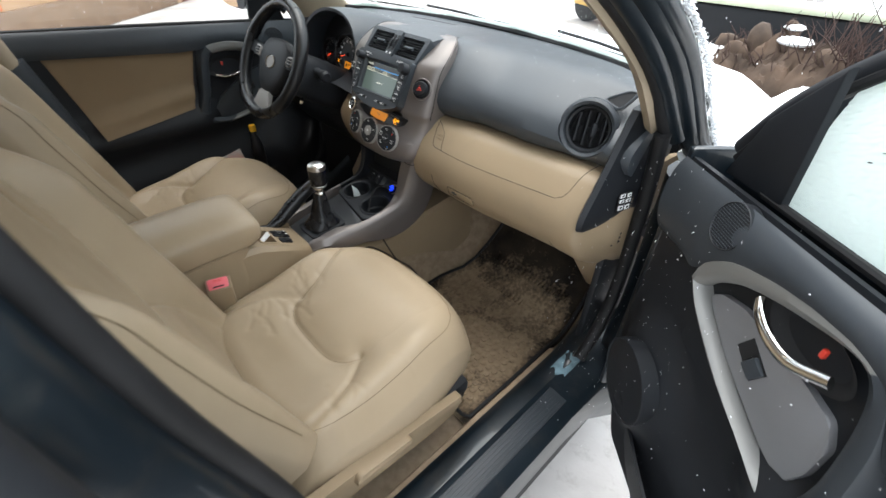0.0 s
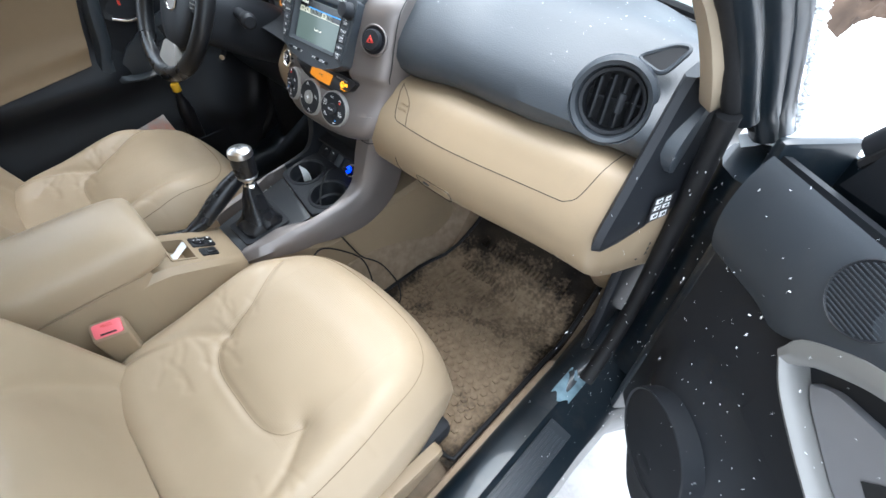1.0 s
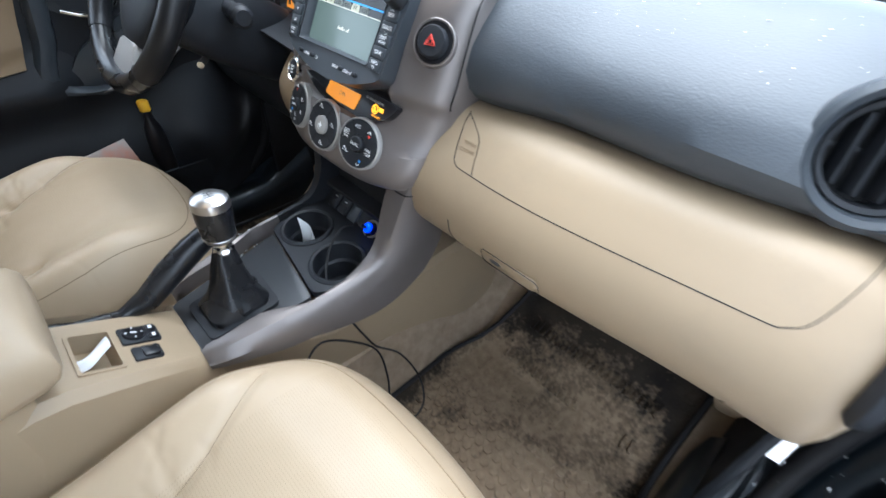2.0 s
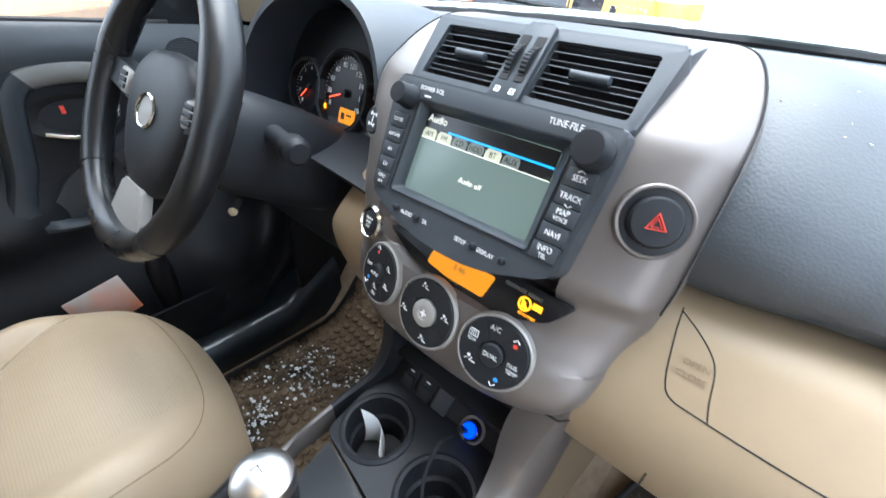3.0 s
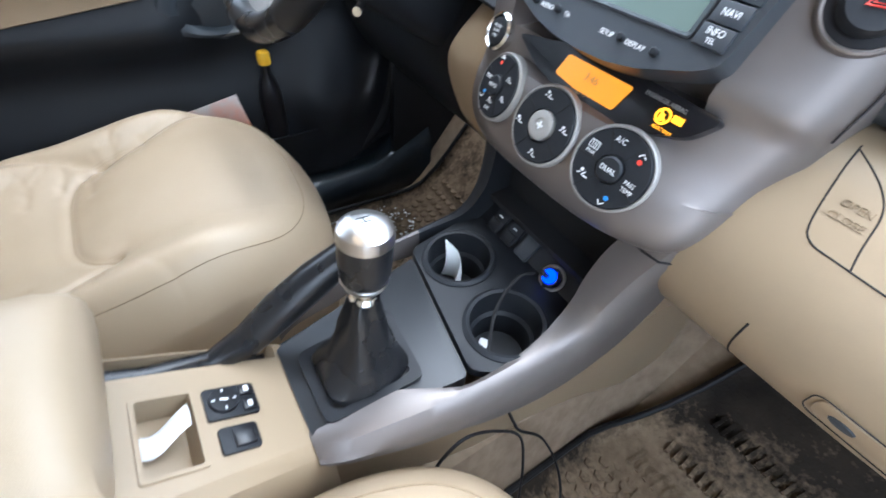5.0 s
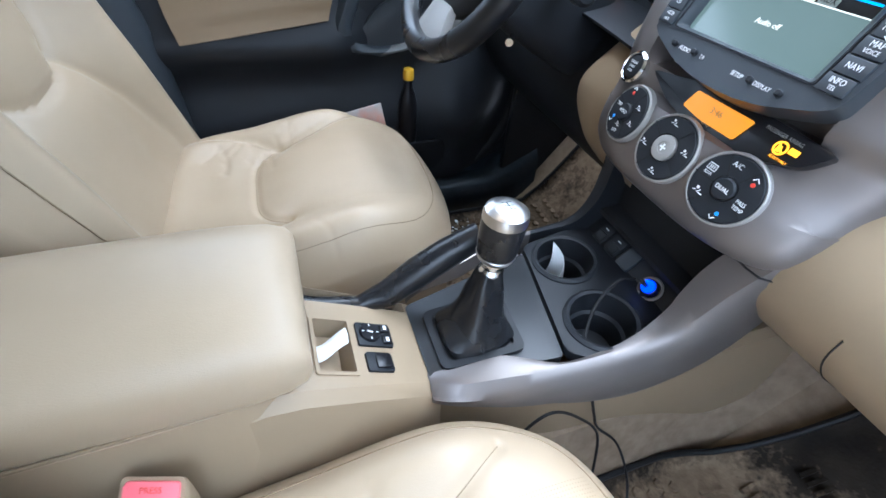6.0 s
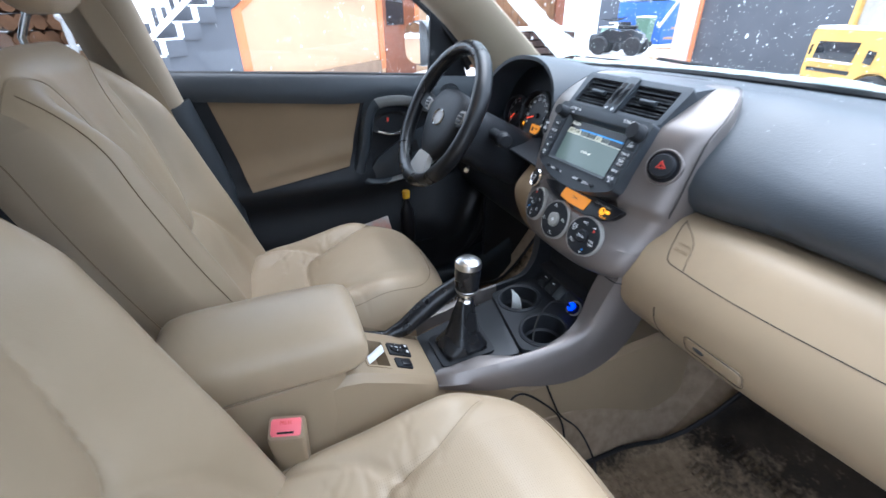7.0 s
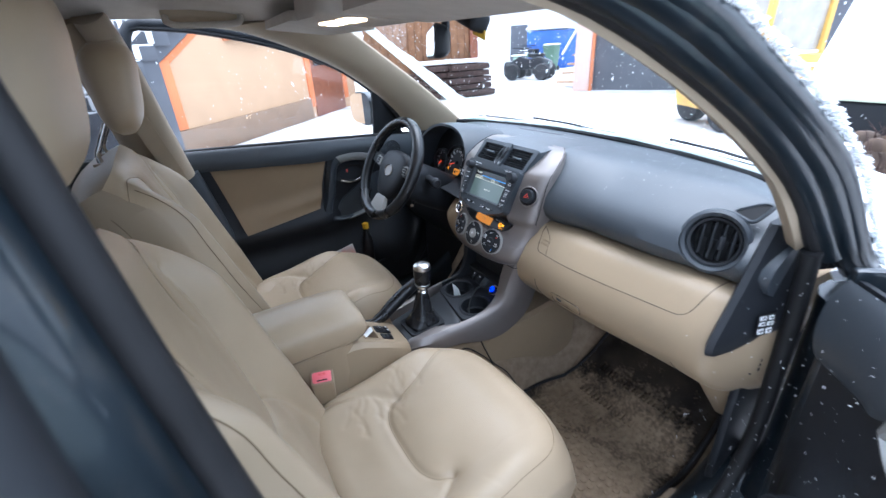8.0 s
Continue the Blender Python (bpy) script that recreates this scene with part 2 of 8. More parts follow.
def part(name, bm, material, parent, label="", angle=38):
    """One mesh, given in world places, under a thing or a part."""
    me = finish(bm, angle) if isinstance(bm, bmesh.types.BMesh) else bm
    top = parent.parent or parent
    me.transform(Matrix.Translation(-top.location))
    me.materials.append(material)
    ob = new(name, me)
    ob.parent = parent
    return tagged(ob, label)


def single(name, bm, material, label, category, group="", kind="", angle=38):
    """A thing that is one mesh, with its origin at its base."""
    me = finish(bm, angle) if isinstance(bm, bmesh.types.BMesh) else bm
    me.materials.append(material)
    co = np.empty(len(me.vertices) * 3)
    me.vertices.foreach_get("co", co)
    co = co.reshape(-1, 3)
    base = Vector(((co[:, 0].min() + co[:, 0].max()) / 2, (co[:, 1].min() + co[:, 1].max()) / 2, co[:, 2].min()))
    me.transform(Matrix.Translation(-base))
    ob = new(name, me)
    ob.location = base
    return tagged(ob, label, category, group, kind)


def plane(o, x=(1, 0, 0), u=(0, 0, 1)):
    """A matrix whose x and y axes lie in a plane at o; its z points out of it."""
    x, u = Vector(x).normalized(), Vector(u).normalized()
    n = x.cross(u).normalized()
    u = n.cross(x)
    return Matrix.Translation(o) @ Matrix((x, u, n)).transposed().to_4x4()


def box(size, m=Matrix(), bevel=0.0, seg=2, bm=None):
    bm = bm or bmesh.new()
    r = bmesh.ops.create_cube(bm, size=1, matrix=m @ Matrix.Diagonal((*size, 1)))
    if bevel:
        es = list({e for v in r["verts"] for e in v.link_edges})
        bmesh.ops.bevel(bm, geom=es, offset=bevel, segments=seg, affect="EDGES", profile=0.5)
    return bm


def at(x, y, z, rx=0, ry=0, rz=0):
    return pose(x, y, z, rx, ry, rz)


def loft(rings, closed=True, caps=True, bm=None):
    """Skin through rings of equally many points."""
    bm = bm or bmesh.new()
    vs = [[bm.verts.new(p) for p in ring] for ring in rings]
    k = len(vs[0])
    for a, b in zip(vs, vs[1:]):
        for i in range(k if closed else k - 1):
            j = (i + 1) % k
            bm.faces.new((a[i], a[j], b[j], b[i]))
    if caps and closed:
        bm.faces.new(vs[0][::-1])
        bm.faces.new(vs[-1])
    return bm


def lathe(profile, m=Matrix(), n=32, bm=None, caps=True):
    """Turn (radius, height) pairs round the z axis of m."""
    rings = [[m @ Vector((r * math.cos(2 * math.pi * i / n), r * math.sin(2 * math.pi * i / n), z)) for i in range(n)] for r, z in profile]
    return loft(rings, bm=bm, caps=caps)


def spline(pts, n):
    """n points along a Catmull-Rom curve through pts, evenly by length."""
    p = [Vector(q) for q in pts]
    p = [p[0] * 2 - p[1]] + p + [p[-1] * 2 - p[-2]]
    fine = []
    for i in range(1, len(p) - 2):
        for k in range(12):
            t = k / 12
            a, b, c, d = p[i - 1:i + 3]
            fine.append(0.5 * ((2 * b) + (c - a) * t + (2 * a - 5 * b + 4 * c - d) * t * t + (3 * b - a - 3 * c + d) * t ** 3))
    fine.append(p[-2])
    cum = [0.0]
    for a, b in zip(fine, fine[1:]):
        cum.append(cum[-1] + (b - a).length)
    out, j = [], 0
    for k in range(n):
        s = cum[-1] * k / (n - 1)
        while j < len(cum) - 2 and cum[j + 1] < s:
            j += 1
        f = (s - cum[j]) / max(1e-9, cum[j + 1] - cum[j])
        out.append(fine[j].lerp(fine[j + 1], min(1, max(0, f))))
    return out


def tube(pts, r, n=8, smooth=0, bm=None, flat=1.0, loop=False):
    """A round rod along pts; r may be a list."""
    if smooth:
        pts = spline(pts, smooth)
    pts = [Vector(p) for p in pts]
    up, rings = Vector((0.13, 0.21, 0.97)), []
    for i, p in enumerate(pts):
        a = pts[i - 1] if i or loop else p
        b = pts[(i + 1) % len(pts)] if i < len(pts) - 1 or loop else p
        d = (b - a).normalized()
        s = d.cross(up)
        if s.length < 1e-4:
            s = d.cross(Vector((1, 0, 0)))
        s.normalize()
        up = s.cross(d).normalized()
        rr = r[i] if isinstance(r, (list, tuple)) else r
        rings.append([p + rr * (math.cos(2 * math.pi * k / n) * s + flat * math.sin(2 * math.pi * k / n) * up) for k in range(n)])
    if loop:
        rings.append(rings[0])
    bm = loft(rings, caps=not loop, bm=bm)
    if loop:
        bmesh.ops.remove_doubles(bm, verts=bm.verts, dist=1e-6)
    return bm


def slab(outline, m, depth, bevel=0.0, seg=2, bm=None):
    """A flat outline in the x-y plane of m, thickened along its z by depth (down from 0)."""
    bm = bm or bmesh.new()
    top = [bm.verts.new(m @ Vector((x, y, 0))) for x, y in outline]
    bot = [bm.verts.new(m @ Vector((x, y, -depth))) for x, y in outline]
    k = len(top)
    f = bm.faces.new(top)
    bm.faces.new(bot[::-1])
    for i in range(k):
        bm.faces.new((top[i], bot[i], bot[(i + 1) % k], top[(i + 1) % k]))
    if bevel:
        bmesh.ops.bevel(bm, geom=list(f.edges), offset=bevel, segments=seg, affect="EDGES", profile=0.5)
    return bm


def round_outline(pts, r, n=5):
    """Round the corners of a convex or mild outline by about r."""
    out, k = [], len(pts)
    for i in range(k):
        p, a, b = Vector(pts[i]), Vector(pts[i - 1]), Vector(pts[(i + 1) % k])
        ra = min(r, (a - p).length * 0.45)
        rb = min(r, (b - p).length * 0.45)
        s, e = p + (a - p).normalized() * ra, p + (b - p).normalized() * rb
        for j in range(n + 1):
            t = j / n
            q = s * (1 - t) ** 2 + p * 2 * t * (1 - t) + e * t * t
            out.append((q.x, q.y))
    return out


def ring_slab(outer, inner, m, depth, bm=None):
    """A frame between two outlines of equally many points, thickened."""
    bm = bm or bmesh.new()
    a = [[bm.verts.new(m @ Vector((x, y, z))) for x, y in o] for o, z in ((outer, 0), (inner, 0), (inner, -depth), (outer, -depth))]
    k = len(outer)
    for s in range(4):
        for i in range(k):
            j = (i + 1) % k
            bm.faces.new((a[s][i], a[s][j], a[(s + 1) % 4][j], a[(s + 1) % 4][i]))
    return bm


def sheet(f, nu, nv, thick=0.0, bm=None):
    """A surface f(u, v) for u, v in 0..1; thick: a second skin that far along -z of its normal."""
    bm = bm or bmesh.new()
    g = [[bm.verts.new(f(i / nu, j / nv)) for j in range(nv + 1)] for i in range(nu + 1)]
    for i in range(nu):
        for j in range(nv):
            bm.faces.new((g[i][j], g[i + 1][j], g[i + 1][j + 1], g[i][j + 1]))
    if thick:
        bm.normal_update()
        h = [[bm.verts.new(v.co - v.normal * thick) for v in row] for row in g]
        for i in range(nu):
            for j in range(nv):
                bm.faces.new((h[i][j], h[i][j + 1], h[i + 1][j + 1], h[i + 1][j]))
        rim = [(i, 0) for i in range(nu)] + [(nu, j) for j in range(nv)] + [(i, nv) for i in range(nu, 0, -1)] + [(0, j) for j in range(nv, 0, -1)]
        for (a, b), (c, d) in zip(rim, rim[1:] + rim[:1]):
            bm.faces.new((g[a][b], h[a][b], h[c][d], g[c][d]))
    return bm


def smooth01(a, b, x):
    t = min(1, max(0, (x - a) / (b - a)))
    return t * t * (3 - 2 * t)


def words(name, body, size, m, material, parent, depth=0.0004, align="CENTER", squash=1.0):
    """Raised lettering in the built-in font, in the x-y plane of m."""
    cu = bpy.data.curves.new("letters", "FONT")
    cu.body, cu.size, cu.align_x, cu.align_y, cu.extrude = body, size, align, "CENTER", depth
    cu.resolution_u = 3
    ob = bpy.data.objects.new("letters", cu)
    scene.collection.objects.link(ob)
    dg = bpy.context.evaluated_depsgraph_get()
    me = bpy.data.meshes.new_from_object(ob.evaluated_get(dg))
    bpy.data.objects.remove(ob)
    bpy.data.curves.remove(cu)
    me.materials.clear()
    me.transform(m @ Matrix.Diagonal((squash, 1, 1, 1)))
    top = parent.parent or parent
    me.transform(Matrix.Translation(-top.location))
    me.materials.append(material)
    o = new(name, me)
    o.parent = parent
    return o


def cut(bm, cutter, angle=38):
    """The mesh of bm with the volume of cutter taken out."""
    obs = []
    for b in (bm, cutter):
        o = bpy.data.objects.new("cutting", finish(b, angle))
        scene.collection.objects.link(o)
        obs.append(o)
    md = obs[0].modifiers.new("cut", "BOOLEAN")
    md.operation, md.solver, md.object = "DIFFERENCE", "EXACT", obs[1]
    dg = bpy.context.evaluated_depsgraph_get()
    me = bpy.data.meshes.new_from_object(obs[0].evaluated_get(dg))
    for o in obs:
        bpy.data.objects.remove(o)
    me.materials.clear()
    me.polygons.foreach_set("use_smooth", [True] * len(me.polygons))
    me.set_sharp_from_angle(angle=radians(angle))
    return me


def specks(name, places, lo, hi, seed, material, label, category, flat=0.5):
    """Loose crumbs of snow, each a small uneven lump."""
    rng = random.Random(seed)
    vs, fs = [], []
    for p in places:
        p = Vector(p)
        r = lo + (hi - lo) * rng.random() ** 2.5
        a = rng.random() * 6.28
        k = len(vs)
        e = rng.uniform(0.6, 1.6)
        for i in range(5):
            t = a + 1.2566 * i
            q = r * rng.uniform(0.7, 1.25)
            vs.append(p + Vector((q * math.cos(t) * e, q * math.sin(t), rng.uniform(-0.2, 0.2) * r)))
        tip = Vector((rng.uniform(-0.4, 0.4) * flat, rng.uniform(-0.4, 0.4) * flat, flat)) * r
        vs.append(p + tip)
        vs.append(p - tip)
        for i in range(5):
            j = (i + 1) % 5
            fs.append((k + i, k + j, k + 5))
            fs.append((k + j, k + i, k + 6))
    me = bpy.data.meshes.new("mesh")
    me.from_pydata(vs, [], fs)
    return single(name, me, material, label, category, kind="stuff")


# ---- car shell ----
car = thing("car_body", (0, 0, 0.0), "dark blue-green car body with snow on its bonnet", "car")


def mirror_pts(pts):
    return [(-x, y, z) for x, y, z in pts]


def pillar(name, path, w, d, material, label=""):
    """A rounded bar of oval section along path."""
    return part(name, tube(path, w, 12, smooth=20, flat=d / w), material, car, label)


# floor pan with toe board and tunnel
def floor_f(u, v):
    x = -0.68 + 1.36 * u
    y = -0.9 + 2.0 * v
    z = 0.385 + 0.30 * smooth01(0.80, 1.12, y)
    z += 0.19 * (1 - smooth01(0.10, 0.17, abs(x))) * smooth01(-0.9, -0.5, y)
    return Vector((x, y, z + 0.004 * math.sin(9 * x + 5 * y)))


single("floor", sheet(floor_f, 48, 60, 0.02), CARPET, "worn beige carpet on the car floor", "carpet", kind="structure")
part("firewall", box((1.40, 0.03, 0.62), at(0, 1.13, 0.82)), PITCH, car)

# sills
for s in (1, -1):
    prof = [(0.645, 0.39), (0.645, 0.43), (0.655, 0.455), (0.68, 0.47), (0.715, 0.472), (0.725, 0.462), (0.785, 0.452), (0.81, 0.43), (0.82, 0.36), (0.80, 0.26), (0.70, 0.25)]
    ys = [-1.0, -0.4, 0.2, 0.6, 0.74, 0.82, 0.90]
    rings = [[(s * (x + 0.01 * smooth01(0.7, 0.9, y) * k), y, z + 0.10 * smooth01(0.72, 0.92, y) * (1 if z > 0.4 else 0)) for k, (x, z) in enumerate(prof)] for y in ys]
    part("sill", loft(rings), PAINT, car, "dark painted door sill, wet and dirty")
# thin glossy sheet of mottled pale blue on the sill's front end
worn = part("pale_patch", sheet(lambda u, v: Vector((0.690 + 0.045 * u, 0.655 + 0.085 * v + 0.01 * math.sin(9 * u), 0.4745 + 0.10 * smooth01(0.72, 0.92, 0.655 + 0.085 * v) + 0.002 * math.sin(5 * v + 3 * u))), 8, 10, 0.002), mat("pale_blue_gloss", (0.16, 0.24, 0.28), 0.12, vary=0.4, vscale=30), car, "pale blue glossy patch on the sill")
scuff = part("scuff_plate", box((0.052, 0.78, 0.006), at(0.752, 0.22, 0.461, 0, 8, 0), 0.002), DARK, car, "ribbed charcoal scuff plate")
for i in range(6):
    part("rib", box((0.003, 0.74, 0.003), at(0.732 + 0.008 * i, 0.22, 0.4665 - 0.0011 * i), 0.001), DARK, scuff)
part("sill_trim", box((0.035, 1.2, 0.02), at(0.648, 0.15, 0.424, 0, 20, 0), 0.008), CARPET, car, "beige carpet strip along the sill")

# front posts: inner trim, rubber seal, painted frame
A_IN = [(0.706, 0.785, 1.135), (0.704, 0.740, 1.188), (0.685, 0.697, 1.260), (0.669, 0.629, 1.318), (0.651, 0.534, 1.385), (0.636, 0.439, 1.441), (0.622, 0.335, 1.492), (0.613, 0.246, 1.525), (0.600, 0.10, 1.555)]
TRIM_O = [(0.735, 0.780, 1.150), (0.712, 0.703, 1.245), (0.691, 0.615, 1.321), (0.668, 0.492, 1.408), (0.649, 0.355, 1.478), (0.631, 0.185, 1.544), (0.620, 0.06, 1.568)]
TRIM_I = [(0.672, 1.000, 1.165), (0.650, 0.900, 1.245), (0.622, 0.772, 1.343), (0.605, 0.690, 1.400), (0.589, 0.600, 1.463), (0.564, 0.470, 1.550), (0.552, 0.380, 1.590)]
POST_I = [(0.716, 0.752, 1.165), (0.693, 0.700, 1.262), (0.677, 0.632, 1.320), (0.659, 0.537, 1.387), (0.644, 0.441, 1.443), (0.630, 0.337, 1.494), (0.621, 0.248, 1.528), (0.612, 0.10, 1.560), (0.605, -0.05, 1.578), (0.60, -0.20, 1.582)]
POST_O = [(0.800, 0.925, 1.06), (0.780, 0.860, 1.13), (0.748, 0.785, 1.265), (0.728, 0.700, 1.345), (0.711, 0.607, 1.410), (0.694, 0.505, 1.472), (0.684, 0.430, 1.514), (0.672, 0.315, 1.557), (0.665, 0.15, 1.600), (0.660, -0.05, 1.63), (0.65, -0.25, 1.64)]
PI = spline([Vector(p) for p in POST_I], 30)
PO = spline([Vector(p) for p in POST_O], 30)
for s in (1, -1):
    rings = []
    if s > 0:
        for p in spline([Vector(q) for q in A_IN], 20):
            rings.append([(p.x + 0.006, p.y - 0.004, p.z - 0.004), (p.x - 0.014, p.y + 0.002, p.z + 0.002), (p.x - 0.022, p.y + 0.014, p.z + 0.010), (p.x - 0.022, p.y + 0.030, p.z + 0.020), (p.x - 0.014, p.y + 0.040, p.z + 0.026), (p.x + 0.010, p.y + 0.045, p.z + 0.028), (p.x + 0.03, p.y + 0.03, p.z + 0.018)])
    else:
        for a, b in zip(spline([Vector(q) for q in TRIM_O], 20), spline([Vector(q) for q in TRIM_I], 20)):
            sect = [a + Vector((0.010, 0.0, 0.0)), a, a.lerp(b, 0.12) + Vector((-0.012, -0.006, -0.006)), a.lerp(b, 0.35) + Vector((-0.020, -0.008, -0.008)), a.lerp(b, 0.65) + Vector((-0.020, -0.004, -0.006)), a.lerp(b, 0.90) + Vector((-0.010, 0, 0)), b, b + Vector((0.008, 0.006, 0.004)), a.lerp(b, 0.5) + Vector((0.03, 0.02, 0.02))]
            rings.append([(-q.x, q.y, q.z) for q in sect])
    part("pillar_trim", loft(rings), PILLAR, car, "beige front pillar trim")
    for f, r, ma, nm in ((0.20, 0.013, RUBBER, "door_seal"), (0.38, 0.019, PAINT, "pillar_frame"), (0.54, 0.013, RUBBER, "door_seal"), (0.69, 0.022, PAINT, "pillar_frame"), (0.87, 0.022, PAINT, "pillar_skin")):
        if s < 0 and f < 0.5:
            continue
        pts = [i.lerp(o, f) for i, o in zip(PI, PO)]
        part(nm, tube([(s * p.x, p.y, p.z) for p in pts], r, 12), ma, car)
    part("pillar_core", loft([[(s * q.x, q.y, q.z) for q in (i.lerp(o, 0.10), i.lerp(o, 0.98), i.lerp(o, 0.9) + Vector((-0.02, 0.03, 0.0)), i.lerp(o, 0.14) + Vector((-0.012, 0.03, 0.008)))] for i, o in zip(PI, PO)]) if s > 0 else loft([[(s * q.x, q.y, q.z) for q in (i.lerp(o, 0.45), i.lerp(o, 0.98), i.lerp(o, 0.9) + Vector((-0.02, 0.03, 0.0)), i.lerp(o, 0.5) + Vector((-0.012, 0.03, 0.008)))] for i, o in zip(PI, PO)]), PAINT, car)
    low = [(0.735, 0.775, 1.14), (0.735, 0.80, 1.0), (0.735, 0.815, 0.85), (0.735, 0.82, 0.70), (0.735, 0.79, 0.58), (0.735, 0.72, 0.50)]
    part("door_seal", tube([(s * x, y, z) for x, y, z in low], 0.016, 10, smooth=20), RUBBER, car)
    post = [(0.80, 0.87, 1.045), (0.80, 0.875, 1.0), (0.80, 0.885, 0.8), (0.80, 0.88, 0.62), (0.80, 0.84, 0.50)]
    part("hinge_pillar", tube([(s * x, y, z) for x, y, z in post], 0.062, 12, smooth=14, flat=1.0), PAINT, car, "dark painted hinge pillar")
    part("kick_panel", box((0.02, 0.34, 0.42), at(s * 0.685, 0.96, 0.60), 0.008), BLACK, car)
    # centre posts with seals
    bp = [(0.735, -0.045, 0.42), (0.735, -0.058, 0.75), (0.732, -0.075, 0.90), (0.725, -0.124, 1.13), (0.70, -0.154, 1.30), (0.655, -0.188, 1.50), (0.61, -0.215, 1.60)]
    fw = 0.0 if s > 0 else 0.055
    part("center_pillar", tube([(s * x, y - 0.05, z) for x, y, z in bp], 0.055, 12, smooth=20, flat=1.0), PAINT if s > 0 else PILLAR, car)
    part("door_seal", tube([(s * (x - 0.005), y + 0.012, z) for x, y, z in bp], 0.015, 10, smooth=24), RUBBER, car)
    part("pillar_cover", tube([(s * (x - 0.045), y - 0.045 + fw, z) for x, y, z in bp[3:]], 0.050, 12, smooth=16, flat=0.8), PILLAR, car, "beige centre pillar cover")
    part("pillar_cover", tube([(s * (x - 0.035), y - 0.035 + fw, z) for x, y, z in bp[:4]], 0.050, 12, smooth=10, flat=0.8), DARK, car, "dark lower pillar cover")

# rear doors, shut
for s in (1, -1):
    rd = part("rear_door", sheet(lambda u, v: Vector((s * (0.815 + 0.03 * math.sin(math.pi * v * 0.9)), -0.17 - 1.0 * u, 0.40 + 0.78 * v)), 8, 10, 0.02 * s), PAINT if s > 0 else BLACK, car, "dark rear door")
    part("rear_window_frame", tube([(s * 0.815, -0.175, 1.17), (s * 0.785, -0.19, 1.30), (s * 0.73, -0.21, 1.48), (s * 0.69, -0.23, 1.60), (s * 0.68, -0.7, 1.62), (s * 0.70, -1.15, 1.58)], 0.024, 10, smooth=24), BLACK, rd)
    part("rear_belt", tube([(s * 0.805, -0.175, 1.185), (s * 0.805, -1.2, 1.215)], 0.018, 8), BLACK, rd)
    rg = part("rear_pane", sheet(lambda u, v: Vector((s * (0.80 - 0.11 * v), -0.20 - 0.95 * u, 1.18 + 0.42 * v)), 4, 4), PRIVACY_GLASS, rd)

# roof lining and roof
def roof_f(u, v):
    x = -0.60 + 1.2 * u
    y = -1.27 + (1.69 + 0.10 * (1 - (x / 0.66) ** 2)) * (1 - v)
    return Vector((x, y, 1.640 - 0.05 * (x / 0.6) ** 4 - 0.045 * smooth01(0.0, 0.46, y)))


single("ceiling", sheet(roof_f, 20, 24, 0.02), HEADLINER, "grey-beige fabric headliner", "headliner", kind="structure")
part("roof_panel", box((1.30, 1.72, 0.03), at(0, -0.41, 1.69), 0.014), PAINT, car)
# added panel closes the cabin's rear; its near-black colour stands in for shade
part("rear_shade_panel", box((1.6, 0.03, 1.30), at(0, -1.25, 0.98)), PITCH, car)

# windscreen with its black band
def screen_f(u, v):
    x = -0.66 + 1.32 * u
    k = 1 - (x / 0.66) ** 2
    yb, yt = 0.975 + 0.105 * k, 0.415 + 0.10 * k
    return Vector((x * (1.02 - 0.16 * v), yb + (yt - yb) * v, 1.170 + 0.016 * k + (0.425 - 0.016 * k) * v))


pane = part("windshield", sheet(screen_f, 24, 12), WINDOW_GLASS, car, "clear windscreen with wet snow at its edges")
pane.visible_shadow = False
part("screen_band", tube([screen_f(i / 24, 0.0) + Vector((0, 0, 0.001)) for i in range(25)], 0.0085, 8), RUBBER, car)
part("screen_band", tube([screen_f(i / 24, 0.99) for i in range(25)], 0.016, 8), HEADLINER, car)

rng = random.Random(31)
places = []
for k in range(520):
    u, v = rng.random(), rng.random() ** 1.4
    places.append(screen_f(u, v) + Vector((0, 0.004, 0.004)))
specks("glass_specks", places, 0.0006, 0.0030, 3, SNOW_THIN, "melting snow flakes on the windscreen", "snow", 0.4)


def bank_f(u, v):
    w = 0.035 + 0.05 * (1 - u) + 0.018 * noise.noise(Vector((u * 9, 0.3, 2))) + 0.01 * noise.noise(Vector((u * 34, 0.3, 2)))
    p = screen_f(0.050 + w * v, 0.02 + 0.90 * u)
    return p + Vector((0, 0.008 + 0.012 * math.sin(math.pi * v), 0.008 + 0.012 * math.sin(math.pi * v)))


single("windscreen_snow", sheet(bank_f, 90, 8), SNOW_THIN, "strip of snow along the windscreen edge", "snow", kind="stuff")


def ledge_f(u, v):
    w = 0.012 + 0.05 * max(0, noise.noise(Vector((u * 11, 1.3, 2))) - 0.15) + 0.008 * noise.noise(Vector((u * 45, 0.3, 2)))
    p = screen_f(0.02 + 0.96 * u, 0.012 + max(0.003, w) * v)
    return p + Vector((0, 0.010 + 0.010 * math.sin(math.pi * v), 0.010 * math.sin(math.pi * v)))


single("windscreen_snow", sheet(ledge_f, 160, 6), SNOW_THIN, "thin line of snow on the wiper ledge", "snow", kind="stuff")

# bonnet, with snow and wipers
def hood_f(u, v):
    x = -0.86 + 1.72 * u
    y = 1.17 - 0.10 * (x / 0.86) ** 2 + 0.97 * v
    return Vector((x, y, 1.115 - 0.10 * v - 0.16 * v ** 3 - 0.10 * (x / 0.86) ** 4))


part("bonnet", sheet(hood_f, 20, 14, 0.02), PAINT, car)


